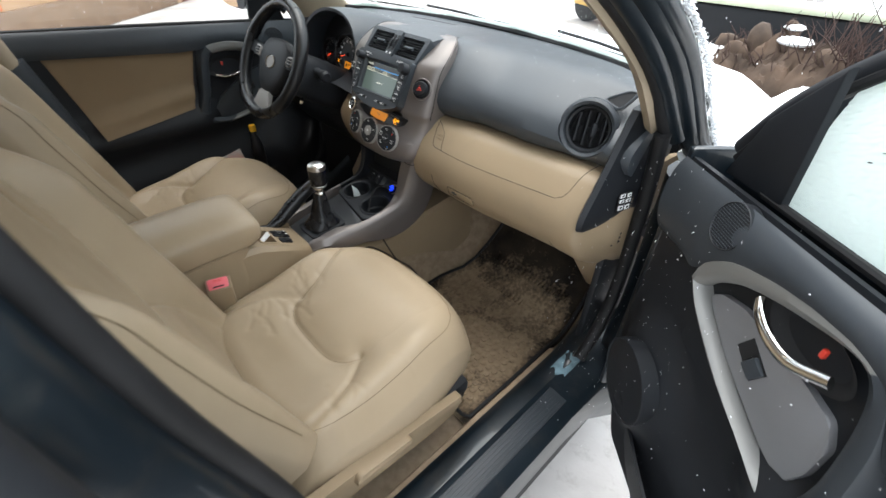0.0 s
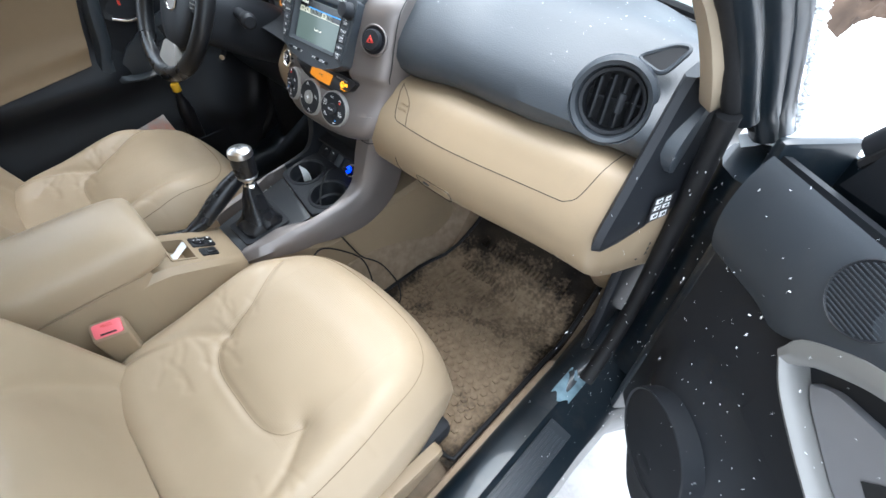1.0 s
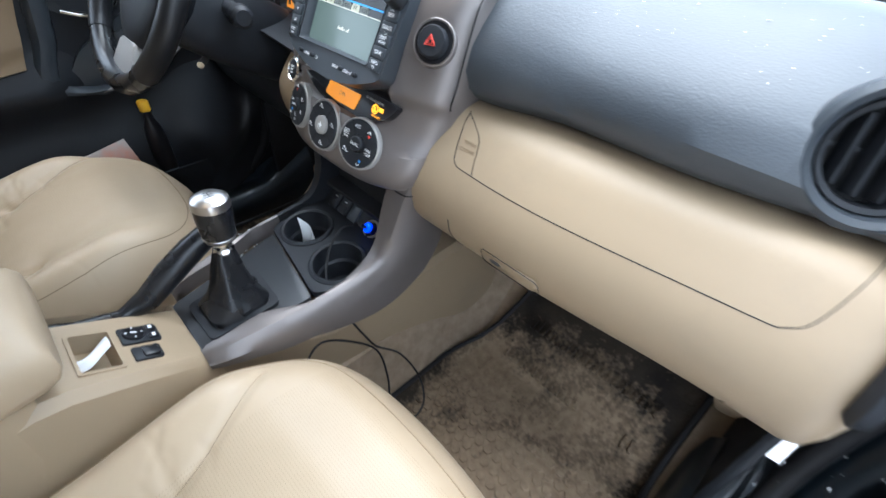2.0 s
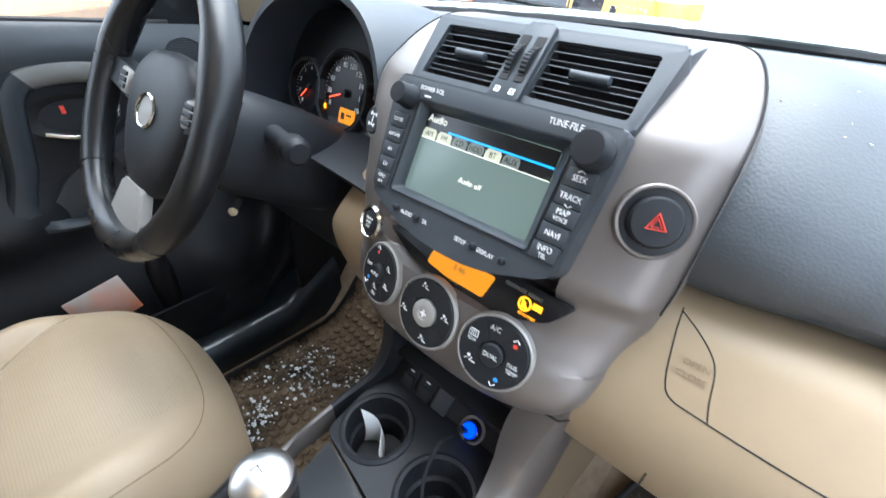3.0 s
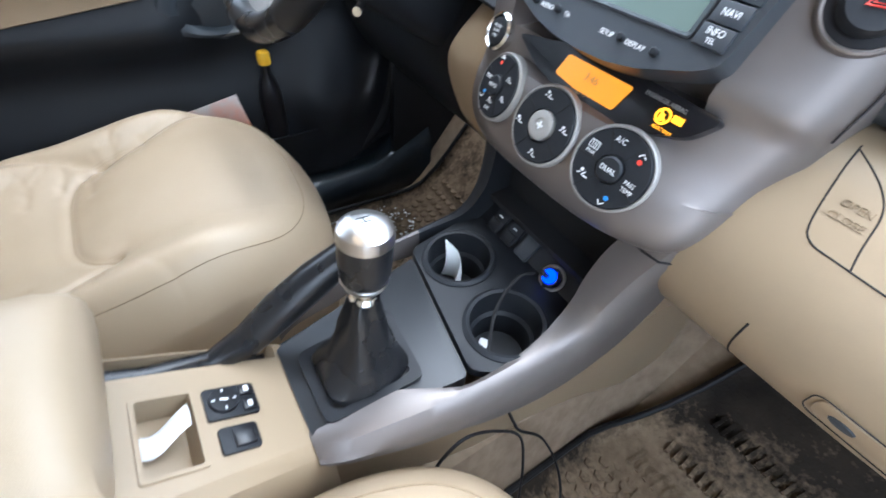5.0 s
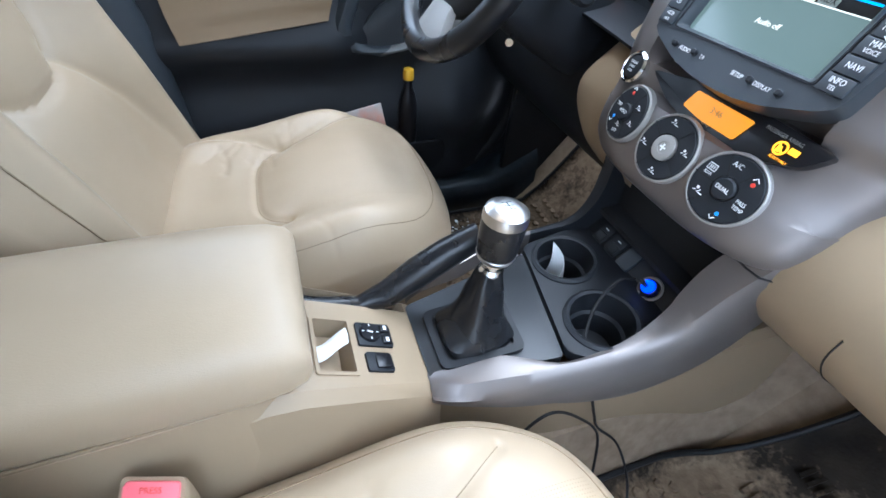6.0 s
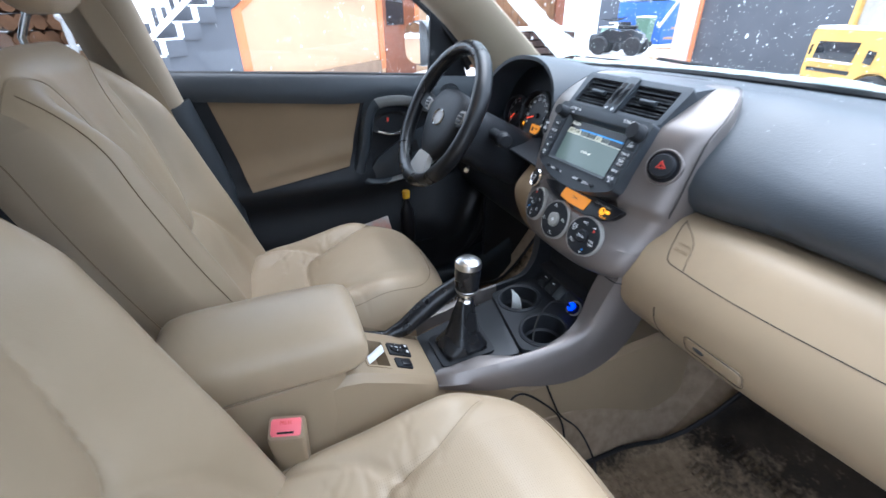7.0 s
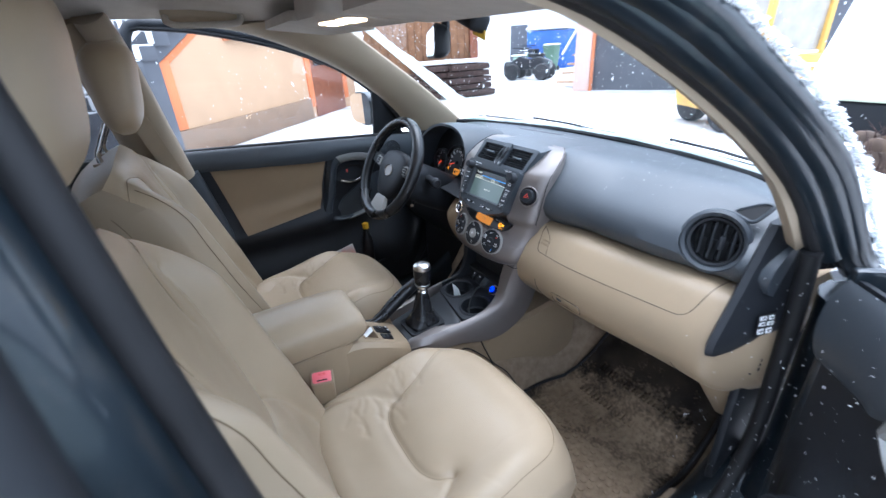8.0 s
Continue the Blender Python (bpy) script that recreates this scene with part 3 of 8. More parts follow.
def snow_f(u, v):
    p = hood_f(0.02 + 0.96 * u, 0.03 + 0.95 * v)
    e = min(1, 8 * min(u, 1 - u, v, 1 - v) + 0.05)
    return p + Vector((0, 0, 0.012 + (0.045 + 0.02 * noise.noise(p * 6)) * e))


single("bonnet_snow", sheet(snow_f, 60, 40, 0.01), SNOW, "fresh snow lying on the car bonnet", "snow", kind="stuff")
for x0, x1 in ((-0.60, -0.02), (0.0, 0.50)):
    wiper = thing("wiper", (x0, 1.08, 1.20), "black wiper blade with wet snow on it", "wiper", "windscreen wipers")
    a = [Vector((x0 + (x1 - x0) * t, 1.105 - 0.24 * (x0 + (x1 - x0) * t) ** 2, 1.200 - 0.008 * t)) for t in (0, 0.25, 0.5, 0.75, 1)]
    part("blade", tube(a, 0.003, 6), RUBBER, wiper)
    part("arm", tube([a[2] + Vector((0, 0.01, 0.012)), a[3] + Vector((0, 0.05, 0.0)), a[4] + Vector((0.08, 0.10, -0.03))], 0.0045, 6), RUBBER, wiper)

rng = random.Random(5)
frost = []
for k in range(5200):
    i = rng.random() ** 1.2 * 0.74 * 29
    p = PO[int(i)].lerp(PO[min(29, int(i) + 1)], i - int(i)) + Vector((0.016, 0.010, 0.006))
    thick = 0.3 + 0.7 * max(0, noise.noise(p * 14))
    frost.append(p + Vector((rng.gauss(0, 0.007), rng.gauss(0.004, 0.008), rng.gauss(0, 0.007))) * thick)
specks("pillar_frost", frost, 0.0006, 0.0040, 15, SNOW, "crust of wet snow along the front pillar", "snow", 0.8)


def fender_f(u, v):
    x, y = 0.745 + 0.175 * u, 0.865 + 1.15 * v
    e = min(1, 6 * min(u, 1 - u, 1 - v) + 0.05)
    return Vector((x, y, 1.075 - 0.11 * v * v - 0.09 * max(0, u - 0.5) ** 1.5 + e * (0.022 + 0.012 * noise.noise(Vector((x * 12, y * 12, 1))) + 0.006 * noise.noise(Vector((x * 60, y * 60, 1))))))


single("fender_snow", sheet(fender_f, 24, 90, 0.02), SNOW, "melting snow lying on the front wing", "snow", kind="stuff")
# front wing on the passenger side
part("wing", tube([(0.84, 0.90, 1.02), (0.85, 1.3, 0.99), (0.84, 1.9, 0.93), (0.80, 2.2, 0.86)], 0.06, 10, smooth=12), PAINT, car)
part("wing_side", box((0.03, 1.25, 0.55), at(0.875, 1.52, 0.70), 0.012), PAINT, car)
part("wing_side", box((0.03, 1.25, 0.55), at(-0.875, 1.52, 0.70), 0.012), PAINT, car)
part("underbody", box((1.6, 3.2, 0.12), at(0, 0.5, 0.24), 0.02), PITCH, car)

# ---- ground ----
def ground_mesh():
    bm = bmesh.new()
    xs = [math.copysign(abs(t) ** 3 * 260, t) for t in np.linspace(-1, 1, 81)]
    g = [[bm.verts.new((x, y + 3, 0.02 * noise.noise(Vector((x, y, 0)) * 0.6) * (1 if abs(x) + abs(y) < 60 else 0))) for y in xs] for x in xs]
    for i in range(80):
        for j in range(80):
            bm.faces.new((g[i][j], g[i + 1][j], g[i + 1][j + 1], g[i][j + 1]))
    return bm


single("ground", ground_mesh(), SNOW_DIRTY, "trodden snow over a paved yard", "ground", kind="structure")


# ---- dashboard ----
dash = thing("dashboard", (0, 0.9, 0.95), "charcoal and beige moulded dashboard with snow specks", "dashboard")


def wbase(x):
    return 1.055 - 0.27 * x * x


def pad_profile(x):
    yw = wbase(x)
    s = smooth01(0.50, 0.70, abs(x))
    q = 0.018 * (1 - s)
    rear = [(yw + 0.03 + q, 1.11), (yw + 0.012 + q, 1.152 + 1.4 * q), (yw - 0.02 + q, 1.176 + 0.4 * q - 0.012 * s)]
    f = 0.785 - 0.03 * s
    yc = min(0.87, yw - 0.035)
    ym = min(0.815, yc - 0.012)
    drop = 0.02 * s
    old = rear + [(yc, 1.183 - drop), (ym, 1.135 - drop), (f, 1.08 - drop * 0.5), (f - 0.004, 1.02), (f + 0.008, 0.985), (f + 0.05, 0.972)]
    # the passenger side bulges forwards and meets the centre stack
    e = 0.022 * smooth01(0.44, 0.62, x)
    side = rear + [(min(0.87, yw - 0.035), 1.192 - drop), (min(0.80, yw - 0.05) + e, 1.165 - drop), (0.737 + e, 1.122 - drop * 0.5), (0.710 + e, 1.082), (0.722 + e, 1.050), (0.755 + e, 1.034)]
    mid = rear + [(0.90, 1.1985), (0.805, 1.2045), (0.733, 1.158), (0.687, 1.102), (0.690, 1.064), (0.715, 1.038)]
    g = smooth01(0.19, 0.33, x)
    new_side = [(a + (c - a) * g, b + (d - b) * g) for (a, b), (c, d) in zip(mid, side)]
    h = smooth01(-0.11, -0.03, x)
    return [(a + (c - a) * h, b + (d - b) * h) for (a, b), (c, d) in zip(old, new_side)]


pad_rings = []
for i in range(65):
    x = -0.705 + 1.41 * i / 64
    ring = [Vector((x, p.x, p.y)) for p in spline([Vector((a, b, 0)) for a, b in pad_profile(x)], 22)]
    pad_rings.append(ring + [Vector((x, wbase(x) + 0.03, 0.98))])
EVM = plane((0.584, 0.766, 1.106), (0.965, 0.22, 0), (0.05, 0.30, 0.95))
part("upper_pad", cut(loft(pad_rings), lathe([(0.060, -0.05), (0.060, 0.10)], EVM, 48)), PAD, dash, "charcoal grained upper pad dusted with melting snow")
part("defroster_slot", tube([(x, wbase(x) - 0.035, 1.183) for x in np.linspace(-0.28, 0.28, 15)], 0.006, 8, flat=0.4), PITCH, dash)

# beige lower part on the passenger side
LOW = [(0.90, 1.020), (0.84, 1.029), (0.775, 1.034), (0.722, 1.034), (0.690, 1.024), (0.667, 0.997), (0.650, 0.974), (0.636, 0.945), (0.631, 0.912), (0.642, 0.868), (0.685, 0.818), (0.740, 0.778), (0.785, 0.754), (0.83, 0.750), (0.88, 0.76)]
LOW_S = spline([Vector((a, b, 0)) for a, b in LOW], 40)


def low_at(t, out=0.0):
    """A point on the lower panel's profile, t from 0 at its back edge to 1; out: metres off the surface."""
    k = t * 39
    i = min(38, int(k))
    p = LOW_S[i].lerp(LOW_S[i + 1], k - i)
    d = (LOW_S[min(39, i + 1)] - LOW_S[max(0, i - 1)]).normalized()
    return p.x - out * -d.y, p.y - out * d.x


def low_t(z):
    """Where the front of the lower panel's profile comes down to height z."""
    for i in range(12, 39):
        a, b = LOW_S[i], LOW_S[i + 1]
        if a.y >= z > b.y:
            return (i + (a.y - z) / (a.y - b.y)) / 39
    return 0.3


def set_back(x):
    """The panel recedes towards the door."""
    return 0.022 * smooth01(0.30, 0.62, x)


rings = []
for i in range(50):
    x = 0.118 + 0.60 * i / 49
    e = 3.6 * smooth01(0.660, 0.730, x)
    rings.append([Vector((x, p.x + 0.03 * e + set_back(x), p.y)) for p in LOW_S] + [Vector((x, 0.90, 0.83))])
part("lower_panel", loft(rings), BEIGE, dash, "beige lower dashboard with two glove boxes")


def low_seam(name, xt, r=0.0009):
    """A dark joint line over the lower panel through (x, t) pairs."""
    pts = []
    for q in spline([Vector((x, t * 0.5, 0)) for x, t in xt], len(xt) * 14):
        y, z = low_at(q.y * 2, 0.0)
        pts.append((q.x, y + set_back(q.x), z))
    part(name, tube(pts, r, 6), PITCH, dash)


T1, T2, T3, T4 = low_t(1.020), low_t(1.002), low_t(0.984), low_t(0.972)
low_seam("seam", [(0.190, T1 - 0.02), (0.194, T2 - 0.02), (0.203, T3), (0.212, T4 - 0.004), (0.232, T4), (0.30, T4 + 0.004), (0.45, T4 + 0.004), (0.575, T4), (0.598, T4 - 0.008), (0.612, T3 - 0.01), (0.624, T1 - 0.02), (0.632, T1 - 0.12)], 0.0007)
low_seam("seam", [(0.191, T1 - 0.015), (0.207, T1), (0.222, (T1 + T2) / 2), (0.230, T2), (0.236, T3), (0.241, T4)], 0.0006)
low_seam("seam", [(0.60, 0.60), (0.602, 0.70), (0.61, 0.80)], 0.0010)
low_seam("seam", [(0.222, 0.53), (0.221, 0.60), (0.222, 0.68), (0.224, 0.76)], 0.0010)
for z, body in ((1.0005, "OPEN"), (0.9925, "CLOSE")):
    t = low_t(z)
    (ay, az), (by, bz) = low_at(t + 0.015, 0.0), low_at(t - 0.015, 0.0)
    ty, tz = low_at(t, 0.0)
    LT = plane((0.2175, ty, tz), (1, 0, 0), (0, by - ay, bz - az))
    words("lettering", body, 0.0072, LT @ at(0, 0, 0.0006), SEAM, dash, 0.0004, squash=1.1)
ly, lz = low_at(0.568, 0.0)
LM = plane((0.328, ly, lz), (1, 0, 0), (0, -0.36, 0.93))
latch = part("glove_box_latch", slab(round_outline([(-0.040, -0.013), (0.045, -0.013), (0.045, 0.013), (-0.040, 0.013)], 0.009), LM @ at(0, 0, 0.002), 0.006, 0.002), BEIGE, dash, "recessed beige glove box latch")
part("latch_joint", tube([LM @ Vector((x * 1.06, y * 1.12, 0.0015)) for x, y in round_outline([(-0.042, -0.014), (0.047, -0.014), (0.047, 0.014), (-0.042, 0.014)], 0.009)], 0.0006, 5, loop=True), PITCH, latch)
part("oval_mark", lathe([(0.0095, 0), (0.0088, 0.0012), (0.001, 0.0015)], LM @ at(-0.020, 0, 0.002) @ Matrix.Diagonal((1, 0.5, 1, 1)), 20), DARK, latch)

# unseen near-black sheet, added to keep light out of the footwell
part("footwell_shade_sheet", box((0.58, 0.30, 0.015), at(0.41, 0.985, 0.800), 0.003), PITCH, dash, "added near-black sheet that shades the footwell")
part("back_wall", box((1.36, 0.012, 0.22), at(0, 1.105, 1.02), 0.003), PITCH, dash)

# dark wing at the end of the dashboard, by the door
wing_edge = spline([Vector((y, z, 0)) for y, z in ((0.765, 1.172), (0.745, 1.140), (0.712, 1.08), (0.672, 1.01), (0.648, 0.970), (0.642, 0.948), (0.650, 0.932), (0.680, 0.924))], 30)
rings = []
for q, p in enumerate(wing_edge):
    k = smooth01(0, 29, q)
    ring = []
    for x, d in ((0.662, 0.10), (0.664, 0.012), (0.670, 0.0), (0.681, 0.006), (0.692, 0.035), (0.705, 0.085), (0.716, 0.125), (0.723, 0.165)):
        y = p.x + d
        ring.append(Vector((x, min(y, 0.85), p.y + 0.20 * (y - p.x) * k)))
    ring.append(Vector((0.723, 0.86, p.y + 0.20 * (0.86 - p.x) * k)))
    ring.append(Vector((0.662, 0.86, p.y + 0.20 * (0.86 - p.x) * k)))
    rings.append(ring)
ew = part("end_wing", loft(rings), BLACK, dash, "rounded charcoal end wing with a warning sticker")
SK = plane((0.7140, 0.7455, 0.990), (0.36, 0.93, 0.0), (0.0, 0.20, 0.98))
part("warning_sticker", slab([(-0.020, -0.024), (0.020, -0.020), (0.020, 0.026), (-0.020, 0.022)], SK @ at(0, 0, 0.0015), 0.0008), BLACK_GLOSS, ew, "black warning sticker with white symbols")
for i, k, w, h in ((-1, -1, 0.013, 0.011), (1, -1, 0.013, 0.011), (-1, 0.25, 0.012, 0.008), (1, 0.25, 0.013, 0.008), (-1, 1.25, 0.013, 0.009), (1, 1.25, 0.010, 0.009)):
    part("sticker_symbol", box((w, h, 0.0004), SK @ at(0.0085 * i, -0.001 + 0.0125 * k, 0.0018, 0, 0, 4)), WHITE_INK, ew)
    part("sticker_mark", box((w * 0.5, h * 0.4, 0.0004), SK @ at(0.0085 * i + 0.001, -0.001 + 0.0125 * k, 0.0021, 0, 0, 30)), BLACK_GLOSS, ew)
SK2 = plane((0.7115, 0.7665, 0.880), (0.36, 0.93, 0.0), (0.0, 0.10, 0.99))
for k in range(3):
    part("sticker_bar", box((0.024, 0.006, 0.0008), SK2 @ at(0, -0.012 + 0.011 * k, 0.004, 0, 0, 20)), BLACK_GLOSS, dash)

part("trim_flap", slab(round_outline([(-0.045, 0.02), (0.05, 0.02), (0.03, -0.16), (0.005, -0.18), (-0.015, -0.10)], 0.012), plane((0.625, 0.80, 0.765), (1, 0, 0), (0, -0.48, 0.88)), 0.012, 0.003), BEIGE, dash, "beige trim flap under the glove box")

# beige strip and knee panel on the driver side
EDGE = [(-0.200, 0.690, 1.050), (-0.212, 0.676, 1.028), (-0.232, 0.660, 0.993), (-0.248, 0.650, 0.965), (-0.257, 0.645, 0.942), (-0.254, 0.645, 0.915), (-0.240, 0.648, 0.890), (-0.215, 0.652, 0.866), (-0.185, 0.665, 0.845)]
rings = []
for p in spline([Vector(q) for q in EDGE], 28):
    rings.append([p + Vector(q) for q in ((0.006, 0.10, 0), (0.0, 0.020, 0), (0.004, 0.005, 0), (0.014, 0.0, 0), (0.05, -0.002, 0))] + [Vector((-0.09, p.y, p.z)), Vector((-0.09, p.y + 0.1, p.z))])
part("side_strip", loft(rings), BEIGE, dash, "beige strip beside the steering column")
knee = [(0.83, 1.12), (0.765, 1.06), (0.72, 1.01), (0.685, 0.95), (0.69, 0.88), (0.73, 0.80), (0.80, 0.74), (0.90, 0.74)]
rings = []
for i in range(24):
    x = -0.715 + 0.505 * i / 23
    rings.append([Vector((x, p.x, p.y)) for p in spline([Vector((a, b, 0)) for a, b in knee], 18)])
part("knee_panel", loft(rings), BLACK, dash, "charcoal knee panel")

# end vent on the passenger side
def end_vent(x, y, z, s):
    m = plane((x, y, z), (0.965, 0.22 * s, 0), (0.05, 0.30, 0.95))
    v = part("end_vent", lathe([(0.050, -0.03), (0.063, -0.03), (0.066, 0.000), (0.064, 0.010), (0.058, 0.015), (0.052, 0.011), (0.049, 0.0), (0.049, -0.03)], m, 48, caps=False), DARK, dash, "round charcoal air vent")
    part("vent_back", lathe([(0.051, -0.032), (0.002, -0.033)], m, 24), PITCH, v)
    part("vent_ring", lathe([(0.048, -0.02), (0.048, 0.004), (0.043, 0.002), (0.042, -0.02)], m, 40, caps=False), BLACK, v)
    for k in (-1.5, -0.5, 0.5, 1.5):
        h = 0.040 - 0.006 * abs(k)
        part("slat", box((0.005, 2 * h, 0.018), m @ at(0.019 * k, 0, -0.010, 0, 28, 0) @ at(0, 0, 0), 0.0015), BLACK, v)
    part("slat", box((0.078, 0.003, 0.01), m @ at(0, 0, -0.022)), BLACK, v)
    part("thumb_wheel", box((0.012, 0.03, 0.012), m @ at(0.012, 0, 0.0, 0, 28, 0), 0.004), BLACK, v)


end_vent(0.584, 0.766, 1.106, 1)
DM = plane((0.622, 0.812, 1.168), (0.97, -0.22, 0.0), (0.0, 0.72, 0.70))
demist = round_outline([(-0.030, -0.014), (0.016, -0.022), (0.026, 0.020), (0.004, 0.016)], 0.012)
part("demister_opening", slab(demist, DM @ at(0, 0, 0.0075), 0.006, 0.0), PITCH, dash, "small triangular demister outlet")
part("demister_rim", tube([DM @ Vector((a * 1.12, b * 1.15, 0.0065)) for a, b in demist], 0.0035, 6, loop=True), DARK, dash)

# instrument hood and gauges
HX = -0.345
hood_rings = []
for j in range(14):
    t = j / 13
    y = 0.645 + 0.30 * t
    ring = []
    for i in range(29):
        a = math.pi * i / 28
        w = 0.178 + 0.035 * t
        h = (0.195 - 0.005 * t) * (1 - 0.25 * t * t)
        yy = y + 0.085 * (1 - math.sin(a)) * (1 - t) * 0.2 + 0.075 * (1 - t) * math.sin(a)
        zz = 1.035 + h * math.sin(a) ** 0.72
        ring.append(Vector((HX + w * math.copysign(abs(math.cos(a)) ** 0.85, math.cos(a)), yy, zz)))
    for i in range(28, -1, -1):
        p = ring[i]
        c = Vector((HX, p.y, 1.035))
        ring.append(c + (p - c) * 0.955)
    hood_rings.append(ring)
part("instrument_hood", loft(hood_rings), DARK, dash, "charcoal arched instrument hood")
gauges = thing("instrument_cluster", (HX, 0.78, 1.03), "lit instrument cluster with orange display", "gauges")
gm = plane((HX - 0.046, 0.770, 1.088), (1, 0, 0), (0, 0.30, 0.95))
part("back_panel", slab(round_outline([(-0.17, -0.085), (0.17, -0.085), (0.15, 0.07), (0.06, 0.11), (-0.06, 0.11), (-0.15, 0.07)], 0.03), gm, 0.01), BLACK, gauges)
part("lower_shelf", sheet(lambda u, v: Vector((HX - 0.17 + 0.34 * u, 0.655 + 0.12 * v, 1.015 + 0.02 * v + 0.01 * math.sin(math.pi * u))), 12, 6, 0.004), BLACK, gauges)


def gauge(cx, cy, r, nums, a0, a1, needle):
    m = gm @ at(cx, cy, 0.004)
    g = part("gauge", lathe([(r, -0.003), (r, 0.012), (r * 0.94, 0.014), (r * 0.93, 0.002), (0.001, 0.001)], m, 48), BLACK_GLOSS, gauges)
    part("bezel", lathe([(r * 1.06, 0.0), (r * 1.05, 0.014), (r, 0.016), (r * 0.97, 0.008)], m, 48, caps=False), DARK, g)
    k = len(nums)
    for i, s in enumerate(nums):
        a = radians(a0 + (a1 - a0) * i / (k - 1))
        words("numeral", s, r * 0.19, m @ at(r * 0.68 * math.cos(a), r * 0.68 * math.sin(a), 0.003), WHITE_INK, g, 0.0002)
    for i in range(4 * (k - 1) + 1):
        a = radians(a0 + (a1 - a0) * i / (4 * (k - 1)))
        part("tick", box((r * (0.10 if i % 4 == 0 else 0.05), 0.0009, 0.0004), m @ at(r * 0.86 * math.cos(a), r * 0.86 * math.sin(a), 0.003, 0, 0, math.degrees(a))), WHITE_INK, g)
    part("needle", box((r * 0.66, 0.0018, 0.001), m @ at(0, 0, 0.0055, 0, 0, needle) @ at(r * 0.30, 0, 0), 0.0004), RED_GLOW, g)
    part("needle_hub", lathe([(r * 0.11, 0.002), (r * 0.10, 0.008), (0.001, 0.009)], m, 20), BLACK, g)
    return g


gauge(-0.058, -0.014, 0.043, ["0", "1", "2", "3", "4", "5", "6"], 235, 20, 225)
gauge(0.038, -0.006, 0.060, ["0", "20", "40", "60", "80", "100", "120", "140", "160", "180"], 210, -30, 200)
gauge(0.125, -0.012, 0.034, ["C", "H"], 150, 30, 60)
lcd = part("lcd", slab(round_outline([(-0.019, -0.012), (0.019, -0.012), (0.019, 0.012), (-0.019, 0.012)], 0.003), gm @ at(0.050, -0.040, 0.0075), 0.002), ORANGE_LCD, gauges, "orange trip display")
part("pictogram", box((0.008, 0.010, 0.0005), gm @ at(0.041, -0.040, 0.008)), BLACK, lcd)
part("pictogram", box((0.012, 0.003, 0.0005), gm @ at(0.056, -0.037, 0.008)), BLACK, lcd)
part("warning_light", slab([(-0.005, -0.004), (0.005, -0.004), (0, 0.005)], gm @ at(-0.008, -0.034, 0.0085), 0.001), ORANGE_GLOW, gauges)
part("red_arc", tube([gm @ at(-0.058, -0.014, 0.008) @ Vector((0.037 * math.cos(radians(a)), 0.037 * math.sin(radians(a)), 0)) for a in range(20, 95, 6)], 0.0009, 5), RED_INK, gauges)


# ---- centre stack ----
stack = thing("center_stack", (0, 0.68, 0.90), "satin silver centre stack with round climate dials", "center console")
HU = plane((0, 0.62, 1.072), (1, 0, 0), (0, 0.455, 0.890))     # head unit's face
VU = plane((0.006, 0.6755, 1.1675), (1, 0, 0), (0, 0.70, 0.714))    # vents' face
DU = plane((0, 0.590, 0.972), (1, 0, 0), (0, 0.45, 0.893))     # dials' face

# housing: centre line, half width, and how far its sides fall back
HOUSE = [  # y, z, half width, side drop
    (0.792, 1.2125, 0.122, 0.004), (0.778, 1.2140, 0.142, 0.007), (0.756, 1.2115, 0.160, 0.012), (0.728, 1.2000, 0.174, 0.018), (0.695, 1.1810, 0.184, 0.027), (0.664, 1.158, 0.187, 0.036),
    (0.640, 1.110, 0.186, 0.045), (0.624, 1.068, 0.184, 0.048), (0.612, 1.040, 0.180, 0.050), (0.600, 1.000, 0.172, 0.050),
    (0.588, 0.965, 0.165, 0.050), (0.582, 0.935, 0.158, 0.050), (0.586, 0.912, 0.150, 0.048), (0.602, 0.902, 0.142, 0.040), (0.640, 0.900, 0.135, 0.03)]
curve = spline([Vector((a, b, c)) for a, b, c, d in HOUSE], 60)
drops = spline([Vector((d, 0, 0)) for a, b, c, d in HOUSE], 60)


def house_point(k, f, out=0.0):
    """f from -1 to 1 across, k the row."""
    p, w, d = curve[k], curve[k].z, drops[k].x
    bend = d * abs(f) ** 3.0
    lift = 0.012 * abs(f) ** 4 if k > 44 else 0.0
    if 1.035 < p.y < 1.158 and p.x < 0.69 and abs(f) < 0.56:
        bend += 0.035
    bend += 0.017 * smooth01(0.994, 1.003, p.y) * (1 - smooth01(1.026, 1.038, p.y)) * (1 - smooth01(0.40, 0.68, abs(f)))
    bend += 0.010 * (1 - smooth01(1.038, 1.046, p.y)) * smooth01(0.93, 1.02, p.y) * smooth01(0.45, 0.62, f)
    if 0.672 < p.x < 0.745 and p.y > 1.15 and abs(f) < 0.60:
        bend += 0.05
    return Vector((w * f, p.x + bend + 0.012 * max(0, abs(f) - 0.93) / 0.07, p.y - 0.25 * bend + lift))


def back_off(k):
    t = smooth01(4, 26, k)
    return Vector((0, 0.012 + 0.078 * t, -0.055 + 0.045 * t))


rings = [[house_point(k, -1 + 2 * i / 40) for i in range(41)] + [house_point(k, 1) + back_off(k), house_point(k, -1) + back_off(k)] for k in range(60)]
part("housing", loft(rings), SILVER, stack, "satin silver-mauve housing")
for f in (-1, 1):
    part("seam", tube([house_point(k, f * 0.985) + Vector((f * 0.0022, 0.0, -0.0002)) for k in range(1, 36)], 0.0009, 6), PITCH, stack)

